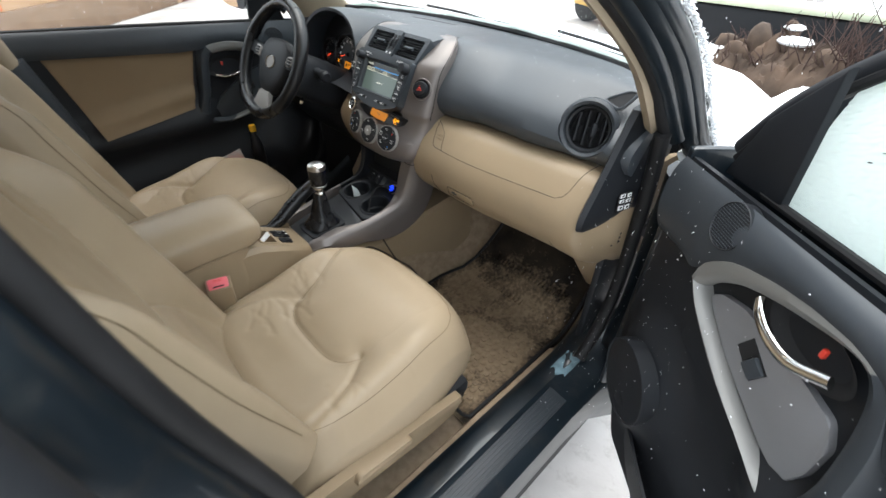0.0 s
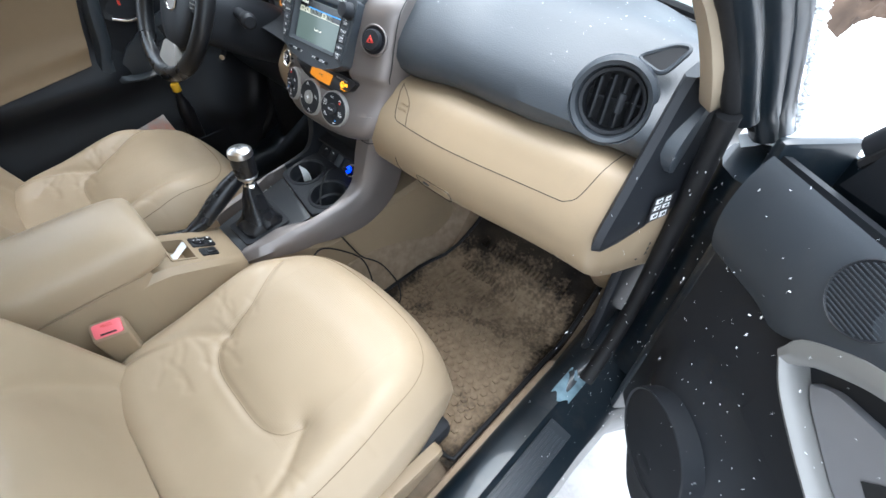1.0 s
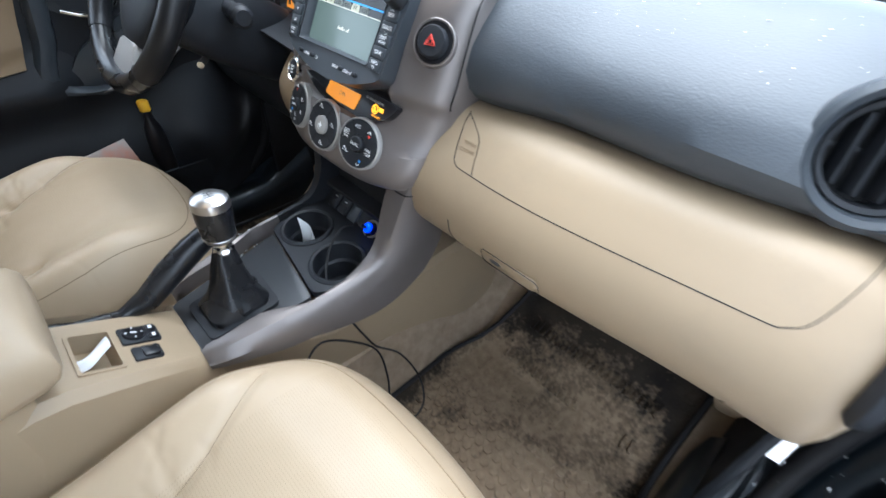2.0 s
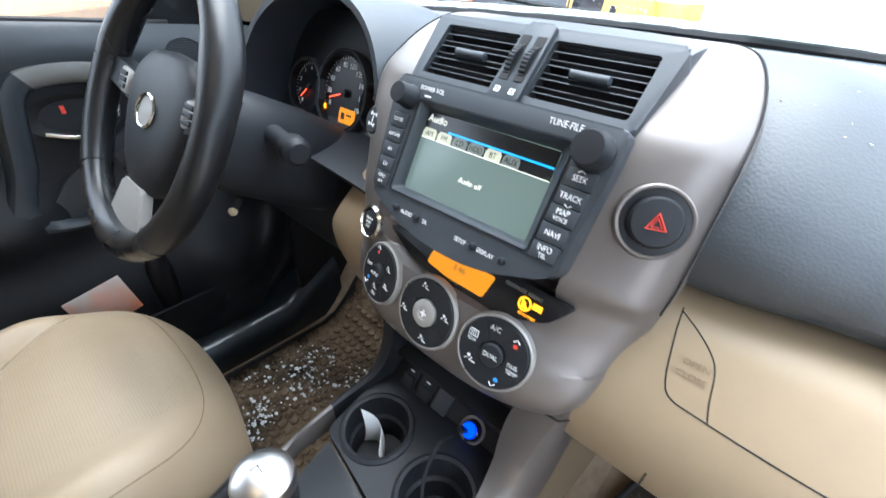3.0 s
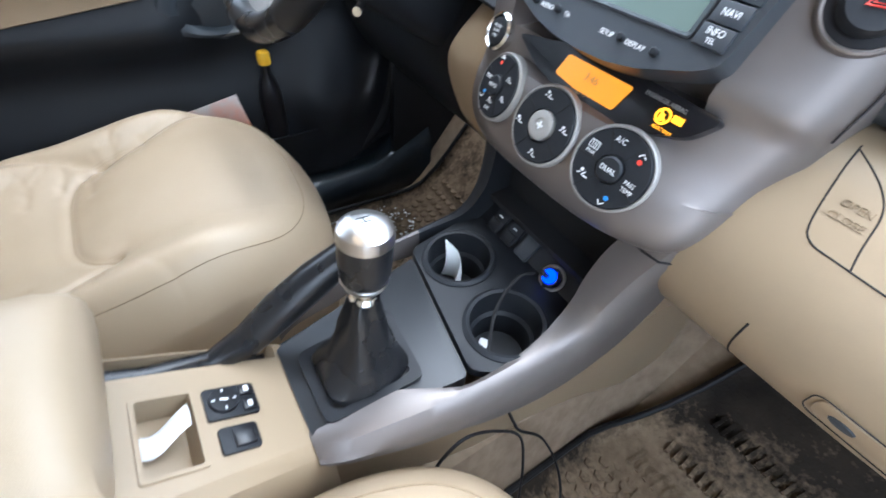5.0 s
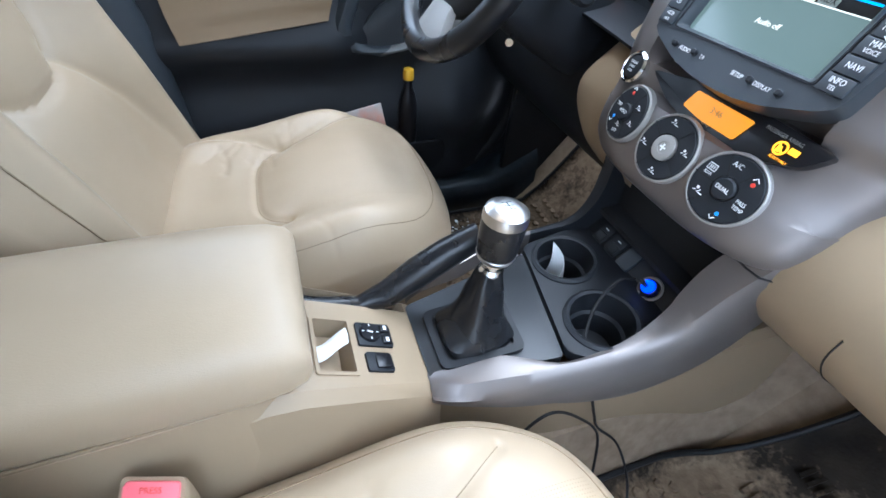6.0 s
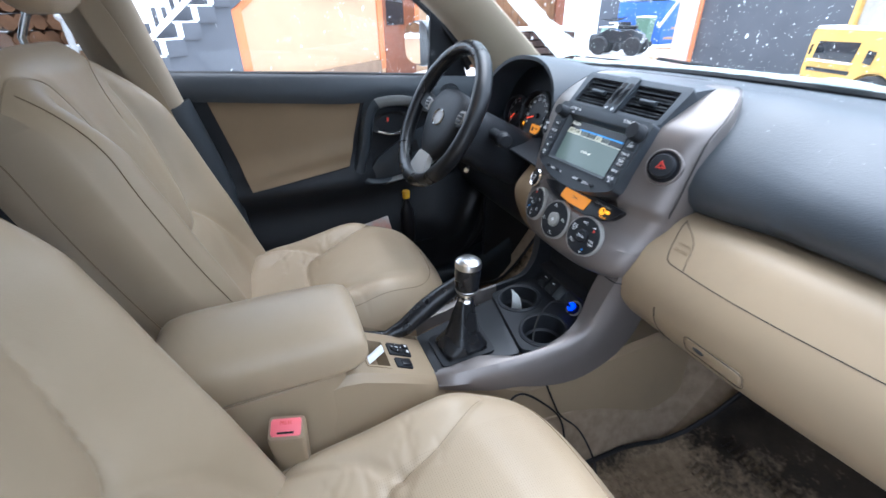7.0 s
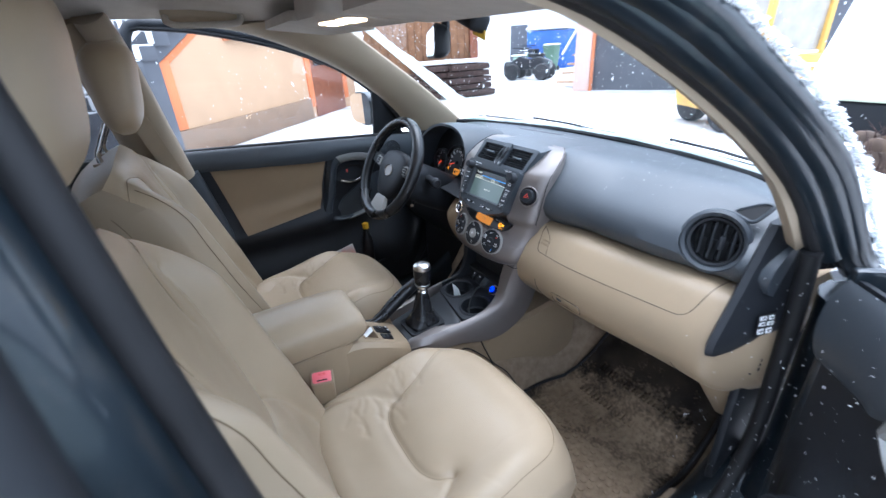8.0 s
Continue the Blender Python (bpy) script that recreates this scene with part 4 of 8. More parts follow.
# vents over the head unit
vent_holes = ((-0.104, -0.018), (0.0165, 0.105))
panel = slab(round_outline([(-0.114, -0.009), (0.114, -0.009), (0.121, 0.062), (0.118, 0.066), (-0.118, 0.066), (-0.121, 0.062)], 0.004), VU @ at(0, 0, 0.002), 0.03, 0.003, 3)
holes = bmesh.new()
for x0, x1 in vent_holes:
    slab(round_outline([(x0, 0.0), (x1, 0.0), (x1, 0.055), (x0, 0.055)], 0.004), VU @ at(0, 0, 0.02), 0.10, bm=holes)
part("vent_panel", cut(panel, holes), DARK, stack, "charcoal vent panel")


def vent_unit(x0, x1, tabx):
    cx = (x0 + x1) / 2
    v = part("air_vent", ring_slab(round_outline([(x0 - 0.003, -0.003), (x1 + 0.003, -0.003), (x1 + 0.003, 0.058), (x0 - 0.003, 0.058)], 0.004), round_outline([(x0 + 0.0015, 0.0015), (x1 - 0.0015, 0.0015), (x1 - 0.0015, 0.0535), (x0 + 0.0015, 0.0535)], 0.004), VU @ at(0, 0, -0.002), 0.045), BLACK, stack, "black air vent with thin slats")
    part("vent_back", box((x1 - x0 + 0.01, 0.062, 0.003), VU @ at(cx, 0.0275, -0.047)), PITCH, v)
    for k in range(4):
        u = 0.0075 + 0.0132 * k
        part("slat", box((x1 - x0 - 0.002, 0.0016, 0.016), VU @ at(cx, u + 0.003, -0.0095, -22, 0, 0), 0.0005), BLACK, v)
        part("slat_edge", box((x1 - x0 - 0.002, 0.0009, 0.0009), VU @ at(cx, u, -0.0018)), DARK, v)
    for k in range(5):
        part("rear_slat", box((0.0013, 0.052, 0.014), VU @ at(x0 + (x1 - x0) * (k + 0.5) / 5, 0.0275, -0.028, 0, 20, 0)), BLACK, v)
    part("tab", tube([VU @ Vector((tabx + a, 0.0265, 0.003)) for a in (-0.017, -0.0165, -0.008, 0, 0.008, 0.0165, 0.017)], [0.003, 0.0042, 0.0038, 0.0034, 0.0038, 0.0042, 0.003], 12), DARK, v, "dark grey vent tab")


vent_unit(*vent_holes[0], -0.058)
vent_unit(*vent_holes[1], 0.062)
wheels = part("vent_wheel_housing", slab(round_outline([(-0.017, -0.010), (0.0155, -0.010), (0.0135, 0.066), (-0.015, 0.066)], 0.003), VU @ at(0, 0, 0.0065), 0.03, 0.002), DARK, stack, "charcoal wheel bridge")
for dx in (-0.0085, 0.0065):
    part("slot", box((0.0090, 0.044, 0.002), VU @ at(dx, 0.030, 0.0062)), PITCH, wheels)
    tw = part("thumb_wheel", slab([((0.0205 + 0.0009 * (i % 4 < 2)) * math.cos(2 * math.pi * i / 144), (0.0205 + 0.0009 * (i % 4 < 2)) * math.sin(2 * math.pi * i / 144)) for i in range(144)], VU @ at(dx + 0.003, 0.028, -0.0085) @ Matrix.Rotation(radians(90), 4, "Y"), 0.006), BLACK, wheels)
    part("mark", ring_slab([(-0.0026, -0.0026), (0.0026, -0.0026), (0.0026, 0.0026), (-0.0026, 0.0026)], [(-0.0020, -0.0020), (0.0020, -0.0020), (0.0020, 0.0020), (-0.0020, 0.0020)], VU @ at(dx, -0.0015, 0.0070), 0.0004), WHITE_INK, wheels)
    part("mark", box((0.005, 0.0006, 0.0004), VU @ at(dx, -0.0015, 0.0068, 0, 0, 45)), WHITE_INK, wheels)
top_rings = []
for y, z, w in ((0.722, 1.196, 0.116), (0.7213, 1.2115, 0.119), (0.724, 1.2140, 0.120), (0.748, 1.2155, 0.120), (0.785, 1.2150, 0.119), (0.850, 1.2080, 0.119), (0.920, 1.1985, 0.122), (0.990, 1.1855, 0.126), (1.035, 1.1740, 0.130)):
    top_rings.append([Vector((0.006 + w * f, y, z - 0.004 * abs(f) ** 3)) for f in np.linspace(-1, 1, 17)] + [Vector((0.006 + w, y + 0.004, z - 0.05)), Vector((0.006 - w, y + 0.004, z - 0.05))])
part("top_cover", loft(top_rings), PAD, stack, "charcoal cover over the vents")

# head unit
unit = thing("head_unit", (0, 0.62, 1.04), "dark grey navigation head unit with lit screen", "head unit")
face = round_outline([(-0.110, 0.103), (0.1215, 0.103), (0.1215, 0.075), (0.113, -0.012), (0.100, -0.020), (0.060, -0.034), (0.033, -0.0385), (0.006, -0.0395), (-0.024, -0.0375), (-0.052, -0.032), (-0.088, -0.019), (-0.101, -0.010), (-0.110, 0.075)], 0.006)
well = loft([[HU @ Vector((x, y, z)) for x, y in round_outline(o, 0.004)] for o, z in (([(-0.0750, -0.005), (0.0835, -0.003), (0.0865, 0.0855), (-0.0740, 0.083)], 0.0095), ([(-0.0735, -0.0035), (0.0815, -0.0015), (0.0845, 0.0840), (-0.0725, 0.0815)], 0.007), ([(-0.0690, 0.0005), (0.0740, 0.0015), (0.0750, 0.0775), (-0.0690, 0.0765)], -0.0025), ([(-0.0690, 0.0005), (0.0740, 0.0015), (0.0750, 0.0775), (-0.0690, 0.0765)], -0.012))])
fp = part("faceplate", cut(slab(face, HU @ at(0, 0, 0.009), 0.03, 0.002), well), DARK, unit, "charcoal faceplate")
rim_o = round_outline([(-0.0750, -0.005), (0.0835, -0.003), (0.0865, 0.0855), (-0.0740, 0.083)], 0.004)
part("screen_rim", ring_slab([(0.006 + (x - 0.006) * 1.018, 0.04 + (y - 0.04) * 1.03) for x, y in rim_o], rim_o, HU @ at(0, 0, 0.0104), 0.003), BLACK, unit)
scr_m = bpy.data.materials.new("lcd_panel")
scr_m.use_nodes = True
sb = scr_m.node_tree.nodes["Principled BSDF"]
sb.inputs["Base Color"].default_value = (0.045, 0.055, 0.052, 1)
sb.inputs["Roughness"].default_value = 0.16
sb.inputs["Emission Color"].default_value = (0.25, 0.36, 0.32, 1)
sb.inputs["Emission Strength"].default_value = 0.13
SZ = -0.0022
screen = part("screen", slab([(-0.071, -0.001), (0.076, 0.0), (0.077, 0.0795), (-0.071, 0.0785)], HU @ at(0, 0, SZ), 0.004), scr_m, unit, "grey-green screen that reads audio off")
SCREEN_TEXT = glow("screen_text", (0.95, 0.95, 0.82), 0.32)
SCREEN_TAB = glow("screen_tab", (0.80, 0.80, 0.60), 0.15)
SCREEN_TAB_OFF = glow("screen_tab_off", (0.30, 0.34, 0.30), 0.08)
SCREEN_LINE = glow("screen_line", (0.02, 0.30, 0.75), 0.5)
SCREEN_DARK = mat("screen_dark", (0.012, 0.013, 0.014), 0.2)
part("header_bar", box((0.143, 0.0245, 0.0004), HU @ at(0.003, 0.0645, SZ + 0.0003)), SCREEN_DARK, screen)
part("header_line", box((0.112, 0.0018, 0.0004), HU @ at(0.018, 0.0630, SZ + 0.0007)), SCREEN_LINE, screen)
part("header_line", box((0.143, 0.0008, 0.0004), HU @ at(0.003, 0.0522, SZ + 0.0007)), SCREEN_TEXT, screen)
words("lettering", "Audio", 0.0098, HU @ at(-0.0665, 0.0710, SZ + 0.0009), SCREEN_TEXT, screen, 0.0001, "LEFT")
words("lettering", "Audio off", 0.0068, HU @ at(0.004, 0.027, SZ + 0.0009), SCREEN_TEXT, screen, 0.0001)
for i, (w, on) in enumerate((("AM", 1), ("FM", 1), ("CD", 0), ("HDD", 0), ("BT", 1), ("AUX", 0))):
    x = -0.0595 + 0.0190 * i
    part("tab", slab([(x - 0.0085, 0.0524), (x + 0.0085, 0.0524), (x + 0.0085, 0.0586), (x + 0.0065, 0.0618), (x - 0.0065, 0.0618), (x - 0.0085, 0.0586)], HU @ at(0, 0, SZ + 0.0009), 0.0004), SCREEN_TAB if on else SCREEN_TAB_OFF, screen)
    words("lettering", w, 0.0072, HU @ at(x, 0.0568, SZ + 0.0011), SCREEN_DARK, screen, 0.0001, squash=0.9)
for x, u, r in ((-0.0885, 0.0825, 0.0105), (0.1035, 0.0825, 0.0135)):
    part("knob", lathe([(r * 1.12, 0.0), (r * 1.12, 0.003), (r, 0.005), (r * 0.97, 0.015), (r * 0.88, 0.0185), (0.001, 0.019)], HU @ at(x, u, 0.009), 32), BLACK, unit, "round charcoal knob")
words("lettering", "POWER-VOL", 0.0062, HU @ at(-0.0640, 0.0940, 0.0094), WHITE_INK, fp, 0.0001, squash=0.85)
part("small_mark", box((0.008, 0.0016, 0.0004), HU @ at(-0.0670, 0.0875, 0.0093)), WHITE_INK, fp)
words("lettering", "TUNE-FILE", 0.0074, HU @ at(0.0740, 0.0955, 0.0094), WHITE_INK, fp, 0.0001, squash=0.85)


def key(x, u, w, h, lines, size=0.0060):
    b = part("key", box((w, h, 0.006), HU @ at(x, u, 0.0085), 0.0010), DARK, unit)
    for i, t in enumerate(lines):
        words("lettering", t, size if i == 0 else size * 0.75, HU @ at(x, u + 0.0026 * (len(lines) - 1) - 0.0056 * i, 0.0118), WHITE_INK, b, 0.0001, squash=0.85)


for i, (t, u) in enumerate(((["SEEK"], 0.0590), (["TRACK"], 0.0475), (["MAP", "VOICE"], 0.0320), (["NAVI"], 0.0168), (["INFO", "TEL"], 0.0018))):
    key(0.1020 - 0.0010 * i, u + (0.002 if i == 0 else -0.001 if i == 1 else 0), 0.0235, 0.0140, t, 0.0066)
for sgn, u in ((1, 0.0655), (-1, 0.0410)):
    part("arrow", tube([HU @ Vector((0.1015 + a, u + b * sgn, 0.0118)) for a, b in ((-0.003, 0), (0, 0.002), (0.003, 0))], 0.0004, 4), WHITE_INK, fp)
for i, t in enumerate((["CLOSE"], ["AM-DAB"], ["FM"], ["CD"], ["HDD", "AUX"])):
    key(-0.0915 + 0.0005 * i, 0.0595 - 0.0148 * i, 0.0195, 0.0138, t, 0.0050)
for x, t in ((-0.0450, "AUDIO"), (-0.0210, "TA"), (0.0230, "SETUP"), (0.0505, "DISPLAY")):
    words("lettering", t, 0.0056, HU @ at(x, -0.0205, 0.0094), WHITE_INK, fp, 0.0001, squash=0.85)
for x in (-0.0590, -0.0310, 0.0375, 0.0680):
    part("button", lathe([(0.0030, 0), (0.0030, 0.004), (0.0022, 0.005), (0.0005, 0.0052)], HU @ at(x, -0.0195, 0.009), 14), BLACK, unit)

# hazard switch in its dished recess
HZ = plane((0.1545, 0.6585, 1.110), (0.925, 0.38, 0.0), (-0.15, 0.39, 0.905))
hz = part("hazard_switch", lathe([(0.0282, -0.004), (0.0274, 0.0016), (0.0262, 0.0026), (0.0246, 0.0022), (0.0238, 0.0006)], HZ, 48, caps=False), SILVER, stack, "black hazard switch with a red triangle")
part("recess", lathe([(0.0246, 0.0012), (0.021, 0.0008), (0.002, 0.0008)], HZ, 40), BLACK_GLOSS, hz)
part("button", lathe([(0.0185, -0.002), (0.0185, 0.009), (0.0165, 0.0125), (0.0005, 0.0135)], HZ, 40), BLACK, hz)
part("triangle", tube([HZ @ Vector((0.0075 * math.cos(a), 0.0075 * math.sin(a) - 0.001, 0.0140)) for a in (radians(90), radians(210), radians(330))], 0.0010, 4, loop=True), RED_INK, hz)
part("triangle", tube([HZ @ Vector((0.0042 * math.cos(a), 0.0042 * math.sin(a) - 0.001, 0.0140)) for a in (radians(90), radians(210), radians(330))], 0.0007, 4, loop=True), RED_INK, hz)

# four wheel drive switch on the other side
WD = plane((-0.161, 0.672, 1.104), (0.985, -0.16, 0.0), (0.03, 0.42, 0.905))
wd = part("drive_switch", lathe([(0.020, 0.0), (0.021, 0.005), (0.018, 0.006), (0.017, 0.001), (0.001, 0.0)], WD, 36), SILVER_GREY, stack)
part("button", lathe([(0.0165, 0), (0.0160, 0.009), (0.014, 0.011), (0.0005, 0.0115)], WD, 32), BLACK, wd)
for a, b, w, h in ((0, 0, 0.0012, 0.013), (0, 0.006, 0.009, 0.0012), (0, -0.006, 0.009, 0.0012), (-0.005, 0.006, 0.002, 0.004), (0.005, 0.006, 0.002, 0.004), (-0.005, -0.006, 0.002, 0.004), (0.005, -0.006, 0.002, 0.004)):
    part("pictogram", box((w, h, 0.0004), WD @ at(a, b, 0.0120)), WHITE_INK, wd)

# dark slot with the clock and the airbag lamp
SD = DU @ at(0, -0.010, -0.0155)
slot = part("display_slot", slab(round_outline([(-0.092, 0.066), (-0.050, 0.047), (0.0, 0.036), (0.060, 0.037), (0.112, 0.056), (0.128, 0.078), (0.0, 0.082)], 0.008), SD @ at(0, 0, 0.0095), 0.02, 0.001), BLACK_GLOSS, stack, "gloss black slot with orange clock")
clock = part("clock", slab(round_outline([(-0.026, 0.051), (0.002, 0.047), (0.046, 0.047), (0.052, 0.070), (-0.022, 0.070)], 0.003), SD @ at(0, 0, 0.0107), 0.001), ORANGE_LCD, stack, "orange clock display that reads 3:46")
words("lettering", "3:46", 0.009, SD @ at(0.013, 0.060, 0.0110), SEAM, clock, 0.0001)
part("segment", tube([SD @ Vector((0.006 + a, 0.047 + b, 0.0110)) for a, b in ((0, 0), (0.003, -0.002), (0.006, 0), (0.009, -0.002), (0.012, 0))], 0.0005, 4), SEAM, clock)
lamp = part("airbag_lamp", lathe([(0.0066, 0), (0.0064, 0.0006), (0.0049, 0.0006), (0.0047, 0)], SD @ at(0.087, 0.062, 0.0104), 24, caps=False), ORANGE_GLOW, stack)
part("slash", box((0.011, 0.0018, 0.0006), SD @ at(0.087, 0.062, 0.0106, 0, 0, -45)), ORANGE_GLOW, lamp)
part("figure", box((0.004, 0.006, 0.0006), SD @ at(0.086, 0.061, 0.0106)), ORANGE_GLOW, lamp)
part("on_mark", box((0.009, 0.0055, 0.0006), SD @ at(0.0990, 0.0640, 0.0106)), ORANGE_GLOW, lamp)
words("lettering", "ADULT ONLY", 0.0036, SD @ at(0.0925, 0.0530, 0.0106), ORANGE_GLOW, lamp, 0.0001, squash=0.8)
words("lettering", "PASSENGER AIRBAG", 0.0050, SD @ at(0.082, 0.0715, 0.0106), SILVER_GREY, lamp, 0.0001, squash=0.85)


# climate dials
def person_icon(m, parent, s=1.0):
    """A seat-and-arrow pictogram of short bars."""
    for a, b, w, h, r in ((0, 0, 0.005, 0.0012, 60), (0.003, -0.002, 0.005, 0.0012, 0), (-0.003, 0.003, 0.003, 0.003, 0), (-0.005, -0.001, 0.0035, 0.001, 30)):
        part("pictogram", box((w * s, h * s, 0.0004), m @ at(a * s, b * s, 0, 0, 0, r)), WHITE_INK, parent)


def dial(name, x, u, r, inner, spokes, label):
    m = DU @ at(x, u, 0.0012 - 0.046 * abs(x / 0.168) ** 3) @ at(0, 0, 0, 5, x * 140, 0)
    d = part(name, lathe([(r * 1.10, -0.006), (r * 1.09, 0.0012), (r * 1.04, 0.0028), (r * 1.01, 0.0022), (r, -0.002)], m, 56, caps=False), SILVER_GREY, stack, label)
    part("face", lathe([(r * 1.01, -0.002), (r, 0.0022), (r * 0.96, 0.0038), (inner * 1.05, 0.0044), (inner * 1.02, 0.001), (0.001, 0.0005)], m, 56), BLACK, d)
    for a in spokes:
        part("joint", box((r - inner, 0.0011, 0.0006), m @ at((r + inner) / 2 * math.cos(radians(a)), (r + inner) / 2 * math.sin(radians(a)), 0.0042, 0, 0, a)), PITCH, d)
    return d, m


dL, mL = dial("temperature_dial", -0.077, 0.003, 0.0315, 0.011, (20, 65, 155, 250, 300), "black temperature dial with white symbols")
part("center_button", lathe([(0.0108, 0), (0.0104, 0.007), (0.009, 0.0085), (0.0005, 0.009)], mL, 32), BLACK, dL)
words("lettering", "AUTO", 0.0055, mL @ at(0, 0, 0.0094), WHITE_INK, dL, 0.0001, squash=0.9)
words("lettering", "TEMP", 0.0055, mL @ at(-0.0195, 0.004, 0.0048), WHITE_INK, dL, 0.0001, squash=0.85)
words("lettering", "OFF", 0.0058, mL @ at(0.0, -0.0235, 0.0048), WHITE_INK, dL, 0.0001, squash=0.85)
dM, mM = dial("fan_dial", 0.0, -0.003, 0.0345, 0.0150, (60, 330, 240, 150), "black and silver fan dial")
part("center_button", lathe([(0.0140, 0), (0.0136, 0.0065), (0.012, 0.0075), (0.0065, 0.0070), (0.006, 0.006), (0.0005, 0.006)], mM, 40), SILVER_GREY, dM, "silver fan button")
for k in range(4):
    part("pictogram", box((0.0036, 0.0018, 0.0005), mM @ at(0.002 * math.cos(k * 1.571), 0.002 * math.sin(k * 1.571), 0.0068, 0, 0, 90 * k), 0.0), WHITE_INK, dM)
for a in (105, 15, 195, 285):
    person_icon(mM @ at(0.0265 * math.cos(radians(a)), 0.0265 * math.sin(radians(a)), 0.0048), dM, 0.8)
dR, mR = dial("mode_dial", 0.079, -0.001, 0.0335, 0.0118, (62, 120, 180, 235, 335), "black mode dial with white symbols")
part("center_button", lathe([(0.0115, 0), (0.0110, 0.0075), (0.0095, 0.009), (0.0005, 0.0095)], mR, 32), BLACK, dR)
words("lettering", "DUAL", 0.0062, mR @ at(0, 0, 0.0100), WHITE_INK, dR, 0.0001, squash=0.9)
words("lettering", "A/C", 0.0068, mR @ at(-0.005, 0.0235, 0.0048), WHITE_INK, dR, 0.0001, squash=0.9)
words("lettering", "PASS", 0.0055, mR @ at(0.0205, -0.002, 0.0048), WHITE_INK, dR, 0.0001, squash=0.85)
words("lettering", "TEMP", 0.0055, mR @ at(0.0215, -0.0078, 0.0048), WHITE_INK, dR, 0.0001, squash=0.85)
words("lettering", "REAR", 0.0042, mR @ at(-0.0225, 0.004, 0.0048), WHITE_INK, dR, 0.0001, squash=0.85)
part("pictogram", tube([mR @ Vector((-0.0225 + a, 0.0105 + b, 0.0047)) for a, b in ((-0.0045, -0.003), (0.0045, -0.003), (0.004, 0.003), (-0.004, 0.003))], 0.0005, 4, loop=True), WHITE_INK, dR)
for k in (-0.002, 0, 0.002):
    part("pictogram", box((0.0006, 0.004, 0.0004), mR @ at(-0.0225 + k, 0.0105, 0.0047)), WHITE_INK, dR)
person_icon(mR @ at(-0.017, -0.0145, 0.0048), dR, 0.9)
for d, m, px, py, nx, ny in ((dL, mL, -0.0085, 0.0215, -0.0185, -0.011), (dR, mR, 0.0165, 0.0165, 0.009, -0.0215)):
    part("up_mark", tube([m @ Vector((px + a, py + 0.004 + b, 0.0048)) for a, b in ((-0.003, 0), (0, 0.003), (0.003, 0))], 0.0006, 4), WHITE_INK, d)
    part("red_dot", lathe([(0.0022, 0), (0.0018, 0.0006), (0.0002, 0.0007)], m @ at(px, py, 0.0042), 14), RED_INK, d)
    part("down_mark", tube([m @ Vector((nx + a, ny - 0.004 + b, 0.0048)) for a, b in ((-0.003, 0), (0, -0.003), (0.003, 0))], 0.0006, 4), WHITE_INK, d)
    part("blue_dot", lathe([(0.0022, 0), (0.0018, 0.0006), (0.0002, 0.0007)], m @ at(nx + 0.002, ny, 0.0042), 14), BLUE_INK, d)
for a, b in ((0.017, 0.011), (0.0195, -0.008), (0.0, -0.016)):
    person_icon(mL @ at(a, b, 0.0048), dL, 0.7)

# starter button
ST = DU @ at(-0.117, 0.048, -0.0065) @ at(0, 0, 0, 5, -7, 0)
st = part("starter_button", lathe([(0.0185, -0.014), (0.0190, 0.003), (0.0165, 0.0055), (0.0145, 0.003), (0.0140, -0.001)], ST, 40, caps=False), CHROME, stack, "chrome-ringed engine starter button")
part("cap", lathe([(0.0142, -0.001), (0.0138, 0.0035), (0.012, 0.0048), (0.0005, 0.0052)], ST, 36), BLACK, st)
for i, t in enumerate(("ENGINE", "START", "STOP")):
    words("lettering", t, 0.0042, ST @ at(0, 0.0045 - 0.0048 * i, 0.0056), WHITE_INK, st, 0.0001, squash=0.85)


# ---- centre console between the seats ----
console = thing("floor_console", (0, 0.25, 0.58), "beige and grey floor console with cup holders", "center console")

